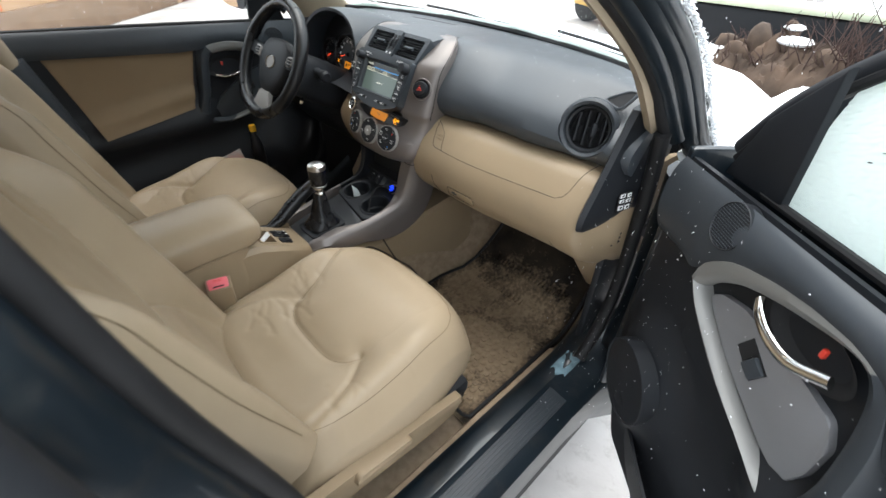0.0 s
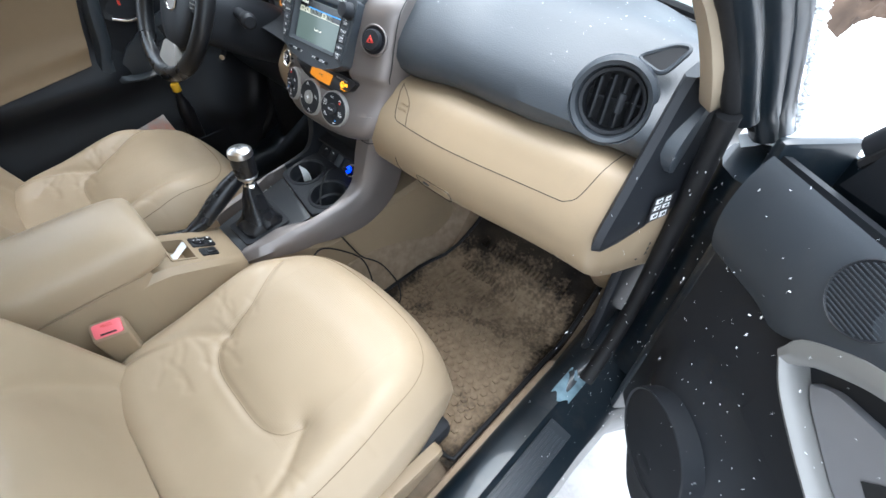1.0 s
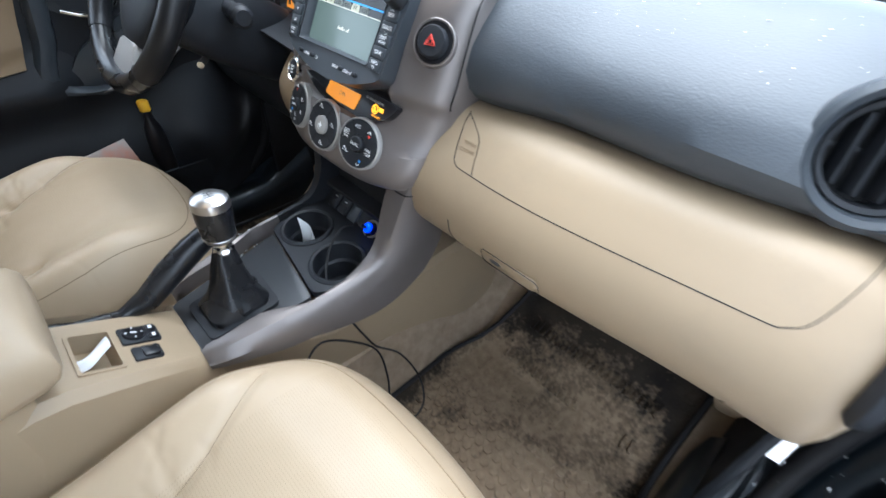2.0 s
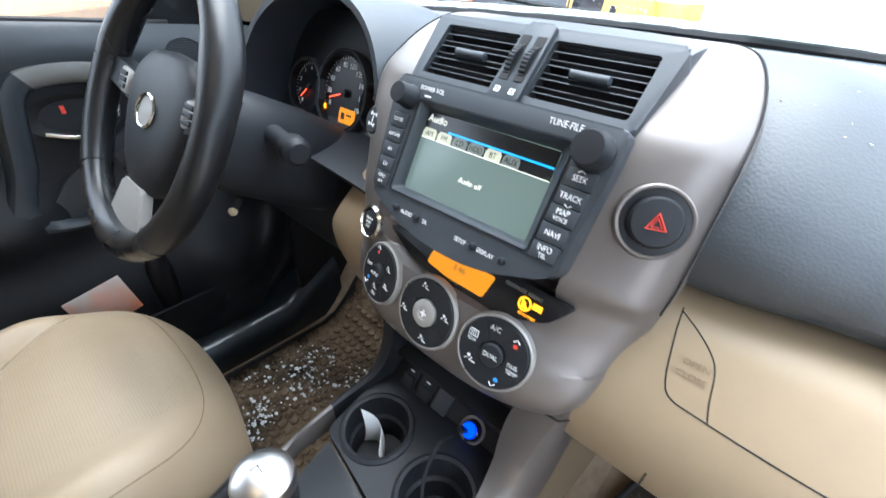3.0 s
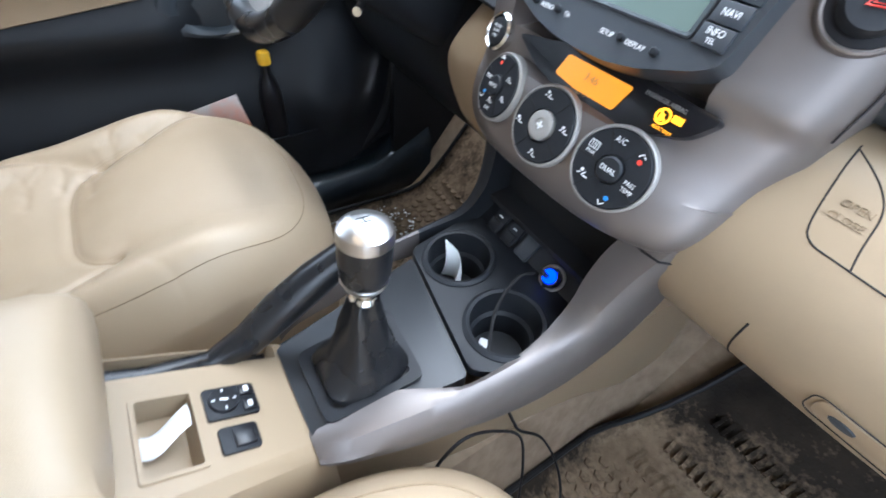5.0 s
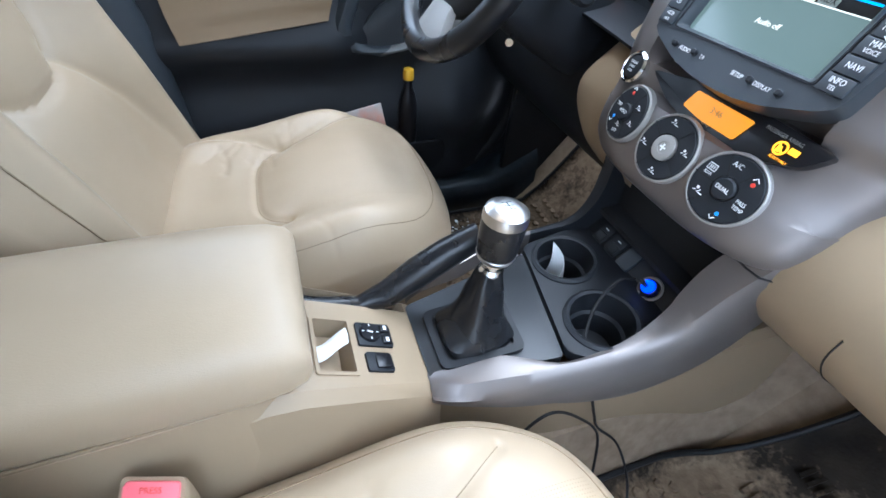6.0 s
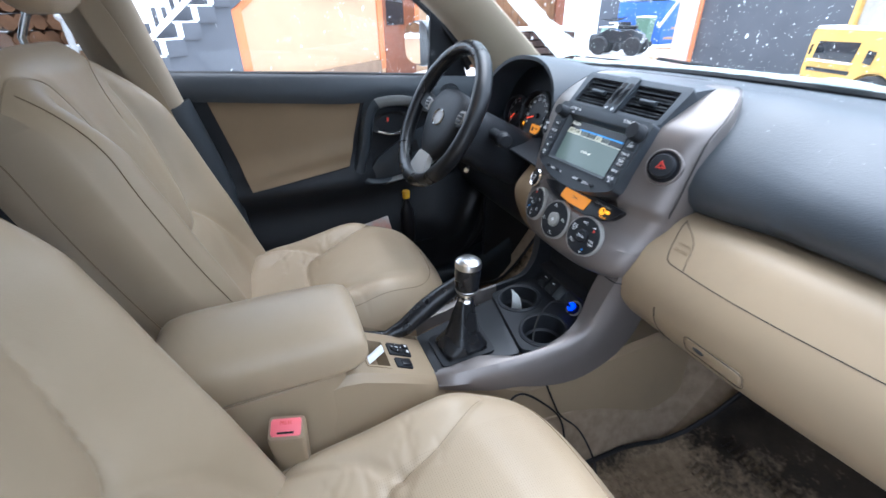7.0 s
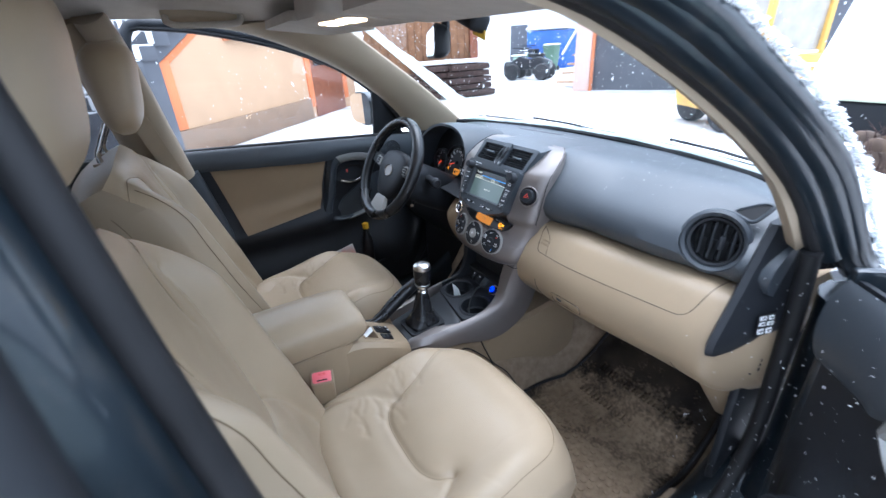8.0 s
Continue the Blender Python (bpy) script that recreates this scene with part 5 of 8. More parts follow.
# silver rails that run down from the stack along the console
for s in (1, -1):
    rail = [  # crest x, y, z; width inwards; side depth
        (0.166, 0.650, 0.965, 0.030, 0.06), (0.160, 0.634, 0.935, 0.038, 0.09), (0.150, 0.626, 0.900, 0.036, 0.11), (0.140, 0.620, 0.860, 0.030, 0.12), (0.133, 0.608, 0.815, 0.024, 0.11), (0.128, 0.585, 0.780, 0.012, 0.09),
        (0.124, 0.540, 0.762, 0.007, 0.062), (0.118, 0.475, 0.753, 0.017, 0.058), (0.105, 0.405, 0.746, 0.027, 0.054), (0.093, 0.345, 0.738, 0.030, 0.046), (0.085, 0.322, 0.733, 0.024, 0.034), (0.078, 0.310, 0.728, 0.014, 0.020)]
    if s < 0:   # slim black edge on the driver side
        rail = [(a - 0.030 * smooth01(0.73, 0.80, c), b + 0.012, c, d * 0.5, e * 0.5) for a, b, c, d, e in rail]
    pts = spline([Vector((a, b, c)) for a, b, c, d, e in rail], 48)
    ws = spline([Vector((d, e, 0)) for a, b, c, d, e in rail], 48)
    rings = []
    for k, (p, w) in enumerate(zip(pts, ws)):
        b = smooth01(0.735, 0.90, p.z)
        lean = Vector((0, b, b - 1)).normalized()
        o = Vector((p.x * s - 0.012, p.y, p.z))
        out = Vector((s, 0, 0))
        g = 1.0 if s > 0 else 0.5
        rings.append([o - out * w.x + lean * 0.03, o - out * w.x, o - out * w.x * 0.35 - lean * 0.003, o + out * 0.003 * g - lean * 0.001, o + out * 0.012 * g + lean * 0.010, o + out * 0.017 * g + lean * w.y * 0.45, o + out * 0.014 * g + lean * w.y, o - out * w.x + lean * w.y])
    if s > 0:
        part("side_rail", loft(rings), SILVER, console, "satin silver console rail")
        ring = min(rings, key=lambda r: abs(r[3].z - 0.896))
        part("seam", tube([q + Vector((0.0003, -0.0006, 0)) for q in ring[1:7]], 0.0011, 6), PITCH, console)
    else:
        part("side_rail", loft(rings[:27]), BLACK, console, "slim black console edge")
        part("side_rail", loft(rings[26:]), SILVER, console, "satin silver console rail")

# grey shift plate and cup holder plate
plate = [(-0.080, 0.322), (0.046, 0.322), (0.070, 0.47), (0.078, 0.60), (-0.102, 0.60), (-0.094, 0.47)]
PM = Matrix.Translation((0, 0, 0)) @ Matrix(((1, 0, 0, 0), (0, 1, 0, 0), (0, 0.10, 1, 0.698), (0, 0, 0, 1)))


GREY_PLATE = mat("satin_grey_plate", (0.026, 0.028, 0.031), 0.42, metal=0.2, vary=0.06, vscale=20)
part("shift_plate", slab(round_outline([(-0.052, 0.312), (0.062, 0.312), (0.086, 0.455), (0.088, 0.474), (0.030, 0.4845), (-0.012, 0.492), (-0.055, 0.500), (-0.088, 0.506)], 0.004), PM @ at(0, 0, 0.002), 0.02, 0.002), GREY_PLATE, console, "satin grey shift plate")
cups = [(0.060, 0.545, 0.042), (-0.053, 0.556, 0.041)]
cp = round_outline([(-0.100, 0.511), (-0.055, 0.503), (-0.012, 0.4955), (0.030, 0.488), (0.086, 0.478), (0.106, 0.505), (0.112, 0.54), (0.110, 0.60), (0.095, 0.625), (-0.090, 0.640), (-0.110, 0.60)], 0.010)
cup_holes = bmesh.new()
for hx, hy, r in cups:
    lathe([(r + 0.004, -0.06), (r + 0.004, 0.03)], PM @ at(hx, hy, 0), 40, bm=cup_holes)
part("cup_plate", cut(slab(cp, PM @ at(0, 0, 0.006), 0.012, 0.002), cup_holes), BLACK, console, "black cup holder plate")
for i, (hx, hy, r) in enumerate(cups):
    m = PM @ at(hx, hy, 0.006)
    c = part("cup_holder", lathe([(r + 0.008, -0.004), (r + 0.008, 0.002), (r + 0.004, 0.0045), (r, 0.003), (r - 0.001, -0.01), (r - 0.002, -0.030), (r - 0.006, -0.034), (r - 0.008, -0.066), (0.001, -0.067)], m, 40, caps=False), BLACK, console, "round black cup holder")
# sloped panel with switches and the power socket, under the stack
SP = plane((-0.010, 0.632, 0.772), (1, 0, 0), (0, 0.72, 0.69))
part("switch_panel", slab(round_outline([(-0.098, -0.030), (0.096, -0.030), (0.106, 0.040), (-0.106, 0.040)], 0.006), SP, 0.012, 0.002), BLACK, console, "black switch panel")
for dx in (-0.062, -0.032, -0.002):
    b = part("switch", box((0.024, 0.034, 0.008), SP @ at(dx, 0.006, 0.001), 0.002), BLACK if dx < -0.01 else DARK, console)
    if dx < -0.01:
        part("rocker", box((0.019, 0.014, 0.006), SP @ at(dx, -0.001, 0.0045, 8, 0, 0), 0.0015), BLACK, b)
        part("mark", box((0.007, 0.0015, 0.0004), SP @ at(dx, 0.012, 0.0053)), WHITE_INK, b)
part("power_socket", lathe([(0.0165, 0), (0.0175, 0.004), (0.0155, 0.006), (0.0135, 0.004), (0.013, -0.02), (0.001, -0.02)], SP @ at(0.052, 0.000, 0), 36, caps=False), SILVER_GREY, console, "chrome-rimmed power socket")
# solid near-black block and floor, painted as the cavity's shade
part("cavity_shade_block", box((0.20, 0.14, 0.13), at(-0.01, 0.735, 0.85), 0.01), PITCH, console)
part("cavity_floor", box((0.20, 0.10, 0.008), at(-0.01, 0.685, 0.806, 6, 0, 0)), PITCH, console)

# usb charger with its cable
plug = thing("usb_charger", (0.043, 0.60, 0.77), "usb car charger glowing blue in the socket", "charger")
PG = SP @ at(0.052, 0.0, 0.0)
part("body", lathe([(0.010, -0.01), (0.011, 0.012), (0.0085, 0.0135)], PG, 24), mat("blue_clear_plastic", (0.02, 0.03, 0.22), 0.2), plug)
part("led", lathe([(0.0095, 0.0135), (0.008, 0.016), (0.0005, 0.017)], PG, 24), BLUE_GLOW, plug, "glowing blue face")
part("usb_plug", box((0.010, 0.006, 0.018), PG @ at(-0.004, -0.002, 0.022), 0.002), BLACK, plug)
cable = [(0.039, 0.595, 0.800), (0.037, 0.572, 0.803), (0.046, 0.540, 0.780), (0.070, 0.515, 0.757), (0.095, 0.503, 0.747), (0.112, 0.505, 0.725), (0.118, 0.520, 0.68), (0.122, 0.545, 0.615), (0.126, 0.565, 0.572), (0.142, 0.610, 0.520), (0.180, 0.630, 0.455), (0.218, 0.605, 0.428), (0.222, 0.560, 0.424), (0.190, 0.545, 0.440), (0.155, 0.565, 0.500), (0.132, 0.560, 0.570), (0.124, 0.510, 0.635), (0.122, 0.460, 0.675), (0.122, 0.428, 0.650), (0.122, 0.415, 0.600), (0.122, 0.38, 0.545)]
part("cable", tube(cable, 0.0021, 6, smooth=150), RUBBER, plug, "thin black charging cable")
paper = sheet(lambda u, v: Vector((-0.088 + 0.046 * u + 0.008 * math.sin(3 * v), 0.556 + 0.014 * math.sin(4 * u), 0.690 + (0.034 + 0.040 * (1 - u) ** 1.5) * v)), 8, 8, 0.0005)
single("paper_scrap", paper, WHITE_INK, "crumpled white paper slip in the cup holder", "paper")
single("paper_wad", box((0.012, 0.024, 0.009), at(0.046, 0.532, 0.6985, 4, 0, 35), 0.002), WHITE_INK, "small folded white wad in the cup holder", "paper")
single("metal_cap", lathe([(0.006, 0), (0.006, 0.022), (0.005, 0.024), (0.0005, 0.0245)], at(0.030, 0.530, 0.672, 60, 30, 20), 18), STEEL, "small shiny metal cap in the cup holder", "cap")

# gear lever
lever = thing("gear_lever", (0.0, 0.40, 0.715), "manual gear lever with silver knob and black boot", "gear lever")
frame_o = round_outline([(-0.030, 0.328), (0.060, 0.328), (0.066, 0.434), (-0.032, 0.440)], 0.012)
fi = [(0.016 + (x - 0.016) * 0.80, 0.383 + (y - 0.383) * 0.80) for x, y in frame_o]
part("boot_frame", ring_slab(frame_o, fi, PM @ at(0, 0, 0.008), 0.008), BLACK, lever)
levels = [(0.0, 0.039, 0.043), (0.011, 0.040, 0.044), (0.024, 0.033, 0.035), (0.040, 0.028, 0.028), (0.063, 0.022, 0.022), (0.083, 0.018, 0.018), (0.098, 0.014, 0.014)]
rings = []
for k, (h, a, b) in enumerate(levels):
    base = PM @ Vector((0.016 - 0.10 * h, 0.383 + 0.14 * h, 0.004 + h))
    ring = []
    for i in range(40):
        an = 2 * math.pi * i / 40
        sq = (abs(math.cos(an)) ** 4 + abs(math.sin(an)) ** 4) ** -0.25 if k < 2 else (abs(math.cos(an)) ** 2.6 + abs(math.sin(an)) ** 2.6) ** (-1 / 2.6)
        wr = 1 + 0.05 * math.sin(6 * an + 7 * h * 20) * (1 if 0 < k < 6 else 0)
        ring.append(base + Vector((a * sq * wr * math.cos(an), b * sq * wr * math.sin(an), 0.003 * math.sin(4 * an + k))))
    rings.append(ring)
part("boot", loft(rings), LEATHER_BLACK, lever, "wrinkled black leather boot")
KM = Matrix.Translation(PM @ Vector((0.006, 0.3970, 0.098))) @ Matrix.Rotation(radians(-3), 4, "X")
part("collar", lathe([(0.0145, 0), (0.0150, 0.004), (0.0120, 0.008), (0.0125, 0.014), (0.016, 0.018), (0.016, 0.022)], KM, 32), CHROME, lever, "chrome collar")
part("knob", lathe([(0.017, 0.022), (0.0215, 0.027), (0.0235, 0.040), (0.0245, 0.060), (0.0245, 0.078)], KM, 40), LEATHER_BLACK, lever, "black leather knob")
part("knob_ring", lathe([(0.0205, 0.024), (0.0228, 0.030), (0.0215, 0.032)], KM, 36), STEEL, lever)
cap = part("knob_cap", lathe([(0.0248, 0.077), (0.0250, 0.082), (0.0235, 0.0885), (0.018, 0.0925), (0.008, 0.0940), (0.0005, 0.0943)], KM, 40), STEEL, lever, "brushed silver shift pattern cap")
for dx in (-0.006, 0, 0.006):
    part("pattern_line", box((0.001, 0.012, 0.0004), KM @ at(dx, 0, 0.0941)), BLACK, cap)
part("pattern_line", box((0.013, 0.001, 0.0004), KM @ at(0, 0, 0.0942)), BLACK, cap)

# hand brake
brake = thing("hand_brake", (-0.058, 0.26, 0.74), "black leather hand brake lever", "hand brake")
part("lever", tube([(-0.056, 0.150, 0.794), (-0.056, 0.20, 0.766), (-0.056, 0.250, 0.748), (-0.057, 0.290, 0.760), (-0.058, 0.330, 0.788), (-0.060, 0.37, 0.811), (-0.060, 0.413, 0.833)], [0.010, 0.010, 0.013, 0.018, 0.0205, 0.020, 0.017], 14, smooth=0), LEATHER_BLACK, brake)
part("button", lathe([(0.007, 0), (0.007, 0.010), (0.005, 0.012), (0.0005, 0.0122)], plane((-0.060, 0.413, 0.832), (1, 0, 0), (0, -0.36, 0.93)) @ Matrix.Rotation(radians(180), 4, "X"), 16), CHROME, brake)

# beige rear part of the console
def con_ring(y, wl, wr, zt, zb=0.42, r=0.012):
    return [Vector((x, y, z)) for x, z in ((-wl - 0.012, zb), (-wl - 0.006, zt - 0.09), (-wl, zt - r), (-wl + r, zt), (wr - r, zt), (wr, zt - r), (wr + 0.008, zt - 0.09), (wr + 0.014, zb))]


TM = plane((0.0305, 0.221, 0.7764), (1, 0, 0), (0, 0.884, -0.467))     # sloping deck
SLOT = plane((-0.056, 0.225, 0.7735), (1, 0, 0), (0, 0.884, -0.467))
rings = [con_ring(y, a, b, z) for y, a, b, z in ((-0.42, 0.085, 0.10, 0.74), (-0.20, 0.085, 0.10, 0.765), (0.05, 0.080, 0.095, 0.795), (0.14, 0.078, 0.090, 0.806), (0.175, 0.077, 0.088, 0.799), (0.24, 0.074, 0.082, 0.7663), (0.315, 0.070, 0.076, 0.7267), (0.325, 0.068, 0.070, 0.716))]
tray_cut = box((0.072, 0.044, 0.10), TM @ at(-0.011, -0.012, 0.010))
box((0.024, 0.190, 0.09), SLOT @ at(0, 0, 0.020), bm=tray_cut)
part("rear_body", cut(loft(rings), tray_cut), BEIGE, console, "beige console body")
rings = [con_ring(y, a, b, z, 0.42) for y, a, b, z in ((0.325, 0.068, 0.068, 0.712), (0.40, 0.085, 0.080, 0.700), (0.46, 0.100, 0.092, 0.668), (0.50, 0.106, 0.098, 0.655), (0.56, 0.112, 0.102, 0.655), (0.70, 0.125, 0.110, 0.68), (0.90, 0.14, 0.13, 0.72))]
part("front_body", loft(rings), BEIGE, console, "beige tunnel cover")
bx = part("tray", ring_slab(round_outline([(-0.050, -0.037), (0.028, -0.037), (0.028, 0.013), (-0.050, 0.013)], 0.004), round_outline([(-0.046, -0.033), (0.024, -0.033), (0.024, 0.009), (-0.046, 0.009)], 0.003), TM @ at(0, 0, 0.0015), 0.034), BEIGE, console, "open beige coin tray")
part("tray_floor", box((0.072, 0.044, 0.002), TM @ at(-0.011, -0.012, -0.031)), BEIGE, bx)
sw1 = part("mirror_switch", slab(round_outline([(-0.0445, 0.018), (-0.0115, 0.018), (-0.0115, 0.064), (-0.0445, 0.064)], 0.003), TM @ at(0, 0, 0.0035), 0.006, 0.001), BLACK, console, "black mirror adjusting switch")
part("mirror_dial", lathe([(0.0105, 0), (0.0100, 0.003), (0.0005, 0.0035)], TM @ at(-0.029, 0.034, 0.0035) @ Matrix.Diagonal((1.25, 1.25, 1, 1)), 24), BLACK_GLOSS, sw1)
for dx in (-0.037, -0.020):
    fold = part("fold_switch", box((0.011, 0.012, 0.004), TM @ at(dx, 0.0555, 0.0045), 0.001), BLACK_GLOSS, sw1)
    part("mark", box((0.006, 0.004, 0.0004), TM @ at(dx, 0.0555, 0.0066)), WHITE_INK, sw1)
for ang in (0, 90, 180, 270):
    part("mark", box((0.003, 0.0014, 0.0004), TM @ at(-0.029, 0.034, 0.0072, 0, 0, ang) @ at(0.0095, 0, 0)), WHITE_INK, sw1)
part("mark", box((0.007, 0.0022, 0.0004), TM @ at(-0.029, 0.034, 0.0072, 0, 0, 80)), WHITE_INK, sw1)
sw2 = part("seat_heat_switch", slab(round_outline([(-0.002, 0.023), (0.023, 0.023), (0.023, 0.056), (-0.002, 0.056)], 0.003), TM @ at(0, 0, 0.0035), 0.006, 0.001), BLACK, console, "black rocker switch")
part("rocker", box((0.018, 0.018, 0.005), TM @ at(0.0105, 0.043, 0.0045, 8, 0, 0), 0.0012), BLACK_GLOSS, sw2)
single("tissue", sheet(lambda u, v: TM @ Vector((-0.030 + 0.022 * u + 0.004 * math.sin(5 * v), -0.030 + 0.034 * v, -0.026 + 0.030 * v * v + 0.010 * math.sin(3.1 * u) * math.sin(2.5 * v + 0.4))), 10, 10, 0.001), WHITE_INK, "crumpled white tissue in the coin tray", "tissue")
part("brake_slot", box((0.026, 0.190, 0.004), SLOT @ at(0, 0, -0.024)), PITCH, console)

# armrest
arm = thing("armrest", (0.0, -0.05, 0.775), "padded beige leather armrest box", "armrest")
rings = []
for y, k in ((-0.118, 0.35), (-0.114, 0.58), (-0.102, 0.80), (-0.082, 0.93), (-0.055, 0.985), (-0.02, 1.0), (0.04, 1.0), (0.09, 0.99), (0.135, 0.95), (0.165, 0.86), (0.182, 0.68), (0.189, 0.40)):
    w, zc, h = 0.094 * (0.82 + 0.18 * k), 0.857, 0.050 * k
    ring = []
    for i in range(36):
        a = 2 * math.pi * i / 36
        c, s = math.cos(a), math.sin(a)
        e = 2.7 if s > 0 else 5.0
        ring.append(Vector((0.002 + w * math.copysign(abs(c) ** (2 / e), c), y, zc + h * math.copysign(abs(s) ** (2 / e), s) * (1.0 + 0.06 * (1 - abs(c))))))
    rings.append(ring)
part("lid", loft(rings), LEATHER, arm, "padded beige leather lid")
rings = [con_ring(y, 0.090, w, 0.830, 0.60, 0.010) for y, w in ((-0.21, 0.098), (-0.1, 0.097), (0.05, 0.094), (0.11, 0.091), (0.135, 0.086))] + [con_ring(0.150, 0.080, 0.078, 0.815, 0.60, 0.010)]
part("box", loft(rings), BEIGE, arm, "beige storage box")
part("lid_seam", tube([(0.0995, -0.21, 0.826), (0.0985, -0.1, 0.826), (0.092, 0.11, 0.826), (0.080, 0.150, 0.817)], 0.0018, 6, smooth=24), SEAM, arm)

# seat belt buckle by the passenger seat
buckle = thing("belt_buckle", (0.115, 0.04, 0.66), "beige seat belt buckle with a pink-red press button", "belt buckle")
BM = plane((0.128, 0.048, 0.785), (0.30, 0.95, 0.0), (-0.74, 0.24, 0.62))
part("body", loft([[BM @ Vector((x * s, y * s, 0)) + Vector((0, 0, z)) for x, y in round_outline([(-0.027, -0.017), (0.027, -0.017), (0.027, 0.017), (-0.027, 0.017)], 0.006)] for s, z in ((0.80, -0.100), (0.9, -0.06), (1.0, -0.014), (1.0, -0.003), (0.95, 0.0))]), BEIGE, buckle)
bt = part("button", slab(round_outline([(-0.022, -0.012), (0.022, -0.012), (0.022, 0.013), (-0.022, 0.013)], 0.004), BM @ at(0, 0, 0.003), 0.006, 0.002), PINK, buckle, "pink-red press button")
words("lettering", "PRESS", 0.007, BM @ at(0, 0.0065, 0.0034), RED_INK, bt, 0.0002)
part("slot", box((0.024, 0.003, 0.001), BM @ at(0, -0.0072, 0.0034)), PITCH, buckle)
part("strap", box((0.03, 0.006, 0.10), Matrix.Translation((0.128, 0.048, 0.645)) @ at(0, 0, 0, 0, 0, 72), 0.001), RUBBER, buckle)

# ---- steering wheel ----
WM = plane((-0.373, 0.500, 1.1065), (1, 0, 0), (0, 0.484, 0.875))
wheel = thing("steering_wheel", WM.translation, "black leather steering wheel with silver lower spoke", "steering wheel")
R = 0.165
rim = []
for i in range(96):
    a = 2 * math.pi * i / 96
    grip = 0.0172 + 0.002 * (math.exp(-((math.degrees(a) - 25) / 14) ** 2) + math.exp(-((math.degrees(a) - 155) / 14) ** 2))
    c = Vector((math.cos(a), math.sin(a), 0))
    rim.append([WM @ (c * (R + grip * math.cos(b)) + Vector((0, 0, grip * 1.05 * math.sin(b)))) for b in [2 * math.pi * k / 14 for k in range(14)]])
bm = loft(rim + [rim[0]], caps=False)
bmesh.ops.remove_doubles(bm, verts=bm.verts, dist=1e-6)
rim_part = part("rim", bm, LEATHER_BLACK, wheel, "black leather rim")
for i0, i1 in ((-13, 17), (45, 59)):      # perforated side grips between stitched joints
    rings = []
    for i in range(i0, i1 + 1):
        mid = sum(rim[i % 96], Vector()) / 14
        rings.append([mid + (q - mid) * 1.03 for q in rim[i % 96]])
    part("grip", loft(rings, caps=False), PERF_BLACK, rim_part, "perforated black leather grip")
    for r in (rings[0], rings[-1]):
        part("joint", tube(r, 0.0008, 5, loop=True), PITCH, rim_part)
hub = [(p.x, p.y) for p in spline([Vector((a, b, 0)) for a, b in ((0.0, 0.066), (0.050, 0.060), (0.080, 0.036), (0.084, -0.004), (0.070, -0.050), (0.042, -0.088), (0.0, -0.104), (-0.042, -0.088), (-0.070, -0.050), (-0.084, -0.004), (-0.080, 0.036), (-0.050, 0.060), (0.0, 0.066))], 61)][:-1]
hubp = part("airbag_cover", loft([[WM @ Vector((1.13 * x * k, -0.008 + 1.05 * (y + 0.008) * k, z)) for x, y in hub] for k, z in ((0.70, -0.065), (0.90, -0.045), (0.985, -0.028), (1.0, -0.018), (0.97, -0.010), (0.88, -0.0045), (0.65, -0.0005), (0.30, 0.0010))]), BLACK, wheel, "charcoal airbag cover")
EM = WM @ at(0, -0.006, 0.0010) @ Matrix.Diagonal((1.22, 1.22, 1, 1))
part("emblem", lathe([(0.0225, -0.001), (0.0235, 0.002), (0.0215, 0.0035), (0.0200, 0.002)], EM @ Matrix.Diagonal((1, 0.72, 1, 1)), 40, caps=False), CHROME, hubp, "plain chrome oval emblem")
part("emblem_back", lathe([(0.0215, 0.0), (0.0005, 0.0012)], EM @ Matrix.Diagonal((1, 0.72, 1, 1)), 30), SILVER_GREY, hubp)
for s in (1, -1):
    sp = part("spoke", loft([[WM @ Vector((s * x, y + dy, z + dz)) for dy, dz in ((-0.024 * k, -0.016), (0.024 * k, -0.016), (0.020 * k, 0.004), (-0.020 * k, 0.004))] for x, y, z, k in ((0.060, 0.008, -0.014, 1.1), (0.10, 0.012, -0.010, 0.9), (0.14, 0.020, -0.004, 0.8), (0.172, 0.026, 0.0, 0.9))]), BLACK, wheel, "black spoke with silver button pad")
    pad = part("button_pad", slab(round_outline([(s * 0.086, 0.026), (s * 0.118, 0.031), (s * 0.121, 0.004), (s * 0.088, -0.004)][::s], 0.008), WM @ at(0, 0, -0.001), 0.008, 0.002), SILVER_GREY, sp, "satin silver button pad")
    for k in range(3):
        part("spoke_button", box((0.022, 0.0062, 0.003), WM @ at(s * 0.103, 0.0215 - 0.0082 * k, 0.0), 0.001), BLACK, sp)
part("lower_spoke", slab(round_outline([(-0.030, -0.094), (0.030, -0.094), (0.060, -0.166), (0.020, -0.171), (-0.020, -0.171), (-0.060, -0.166)], 0.006), WM @ at(0, 0, -0.002), 0.014, 0.004), SILVER_GREY, wheel, "satin silver lower spoke")
part("hub_back", lathe([(0.060, -0.030), (0.055, -0.06), (0.040, -0.075)], WM, 32), BLACK, wheel)

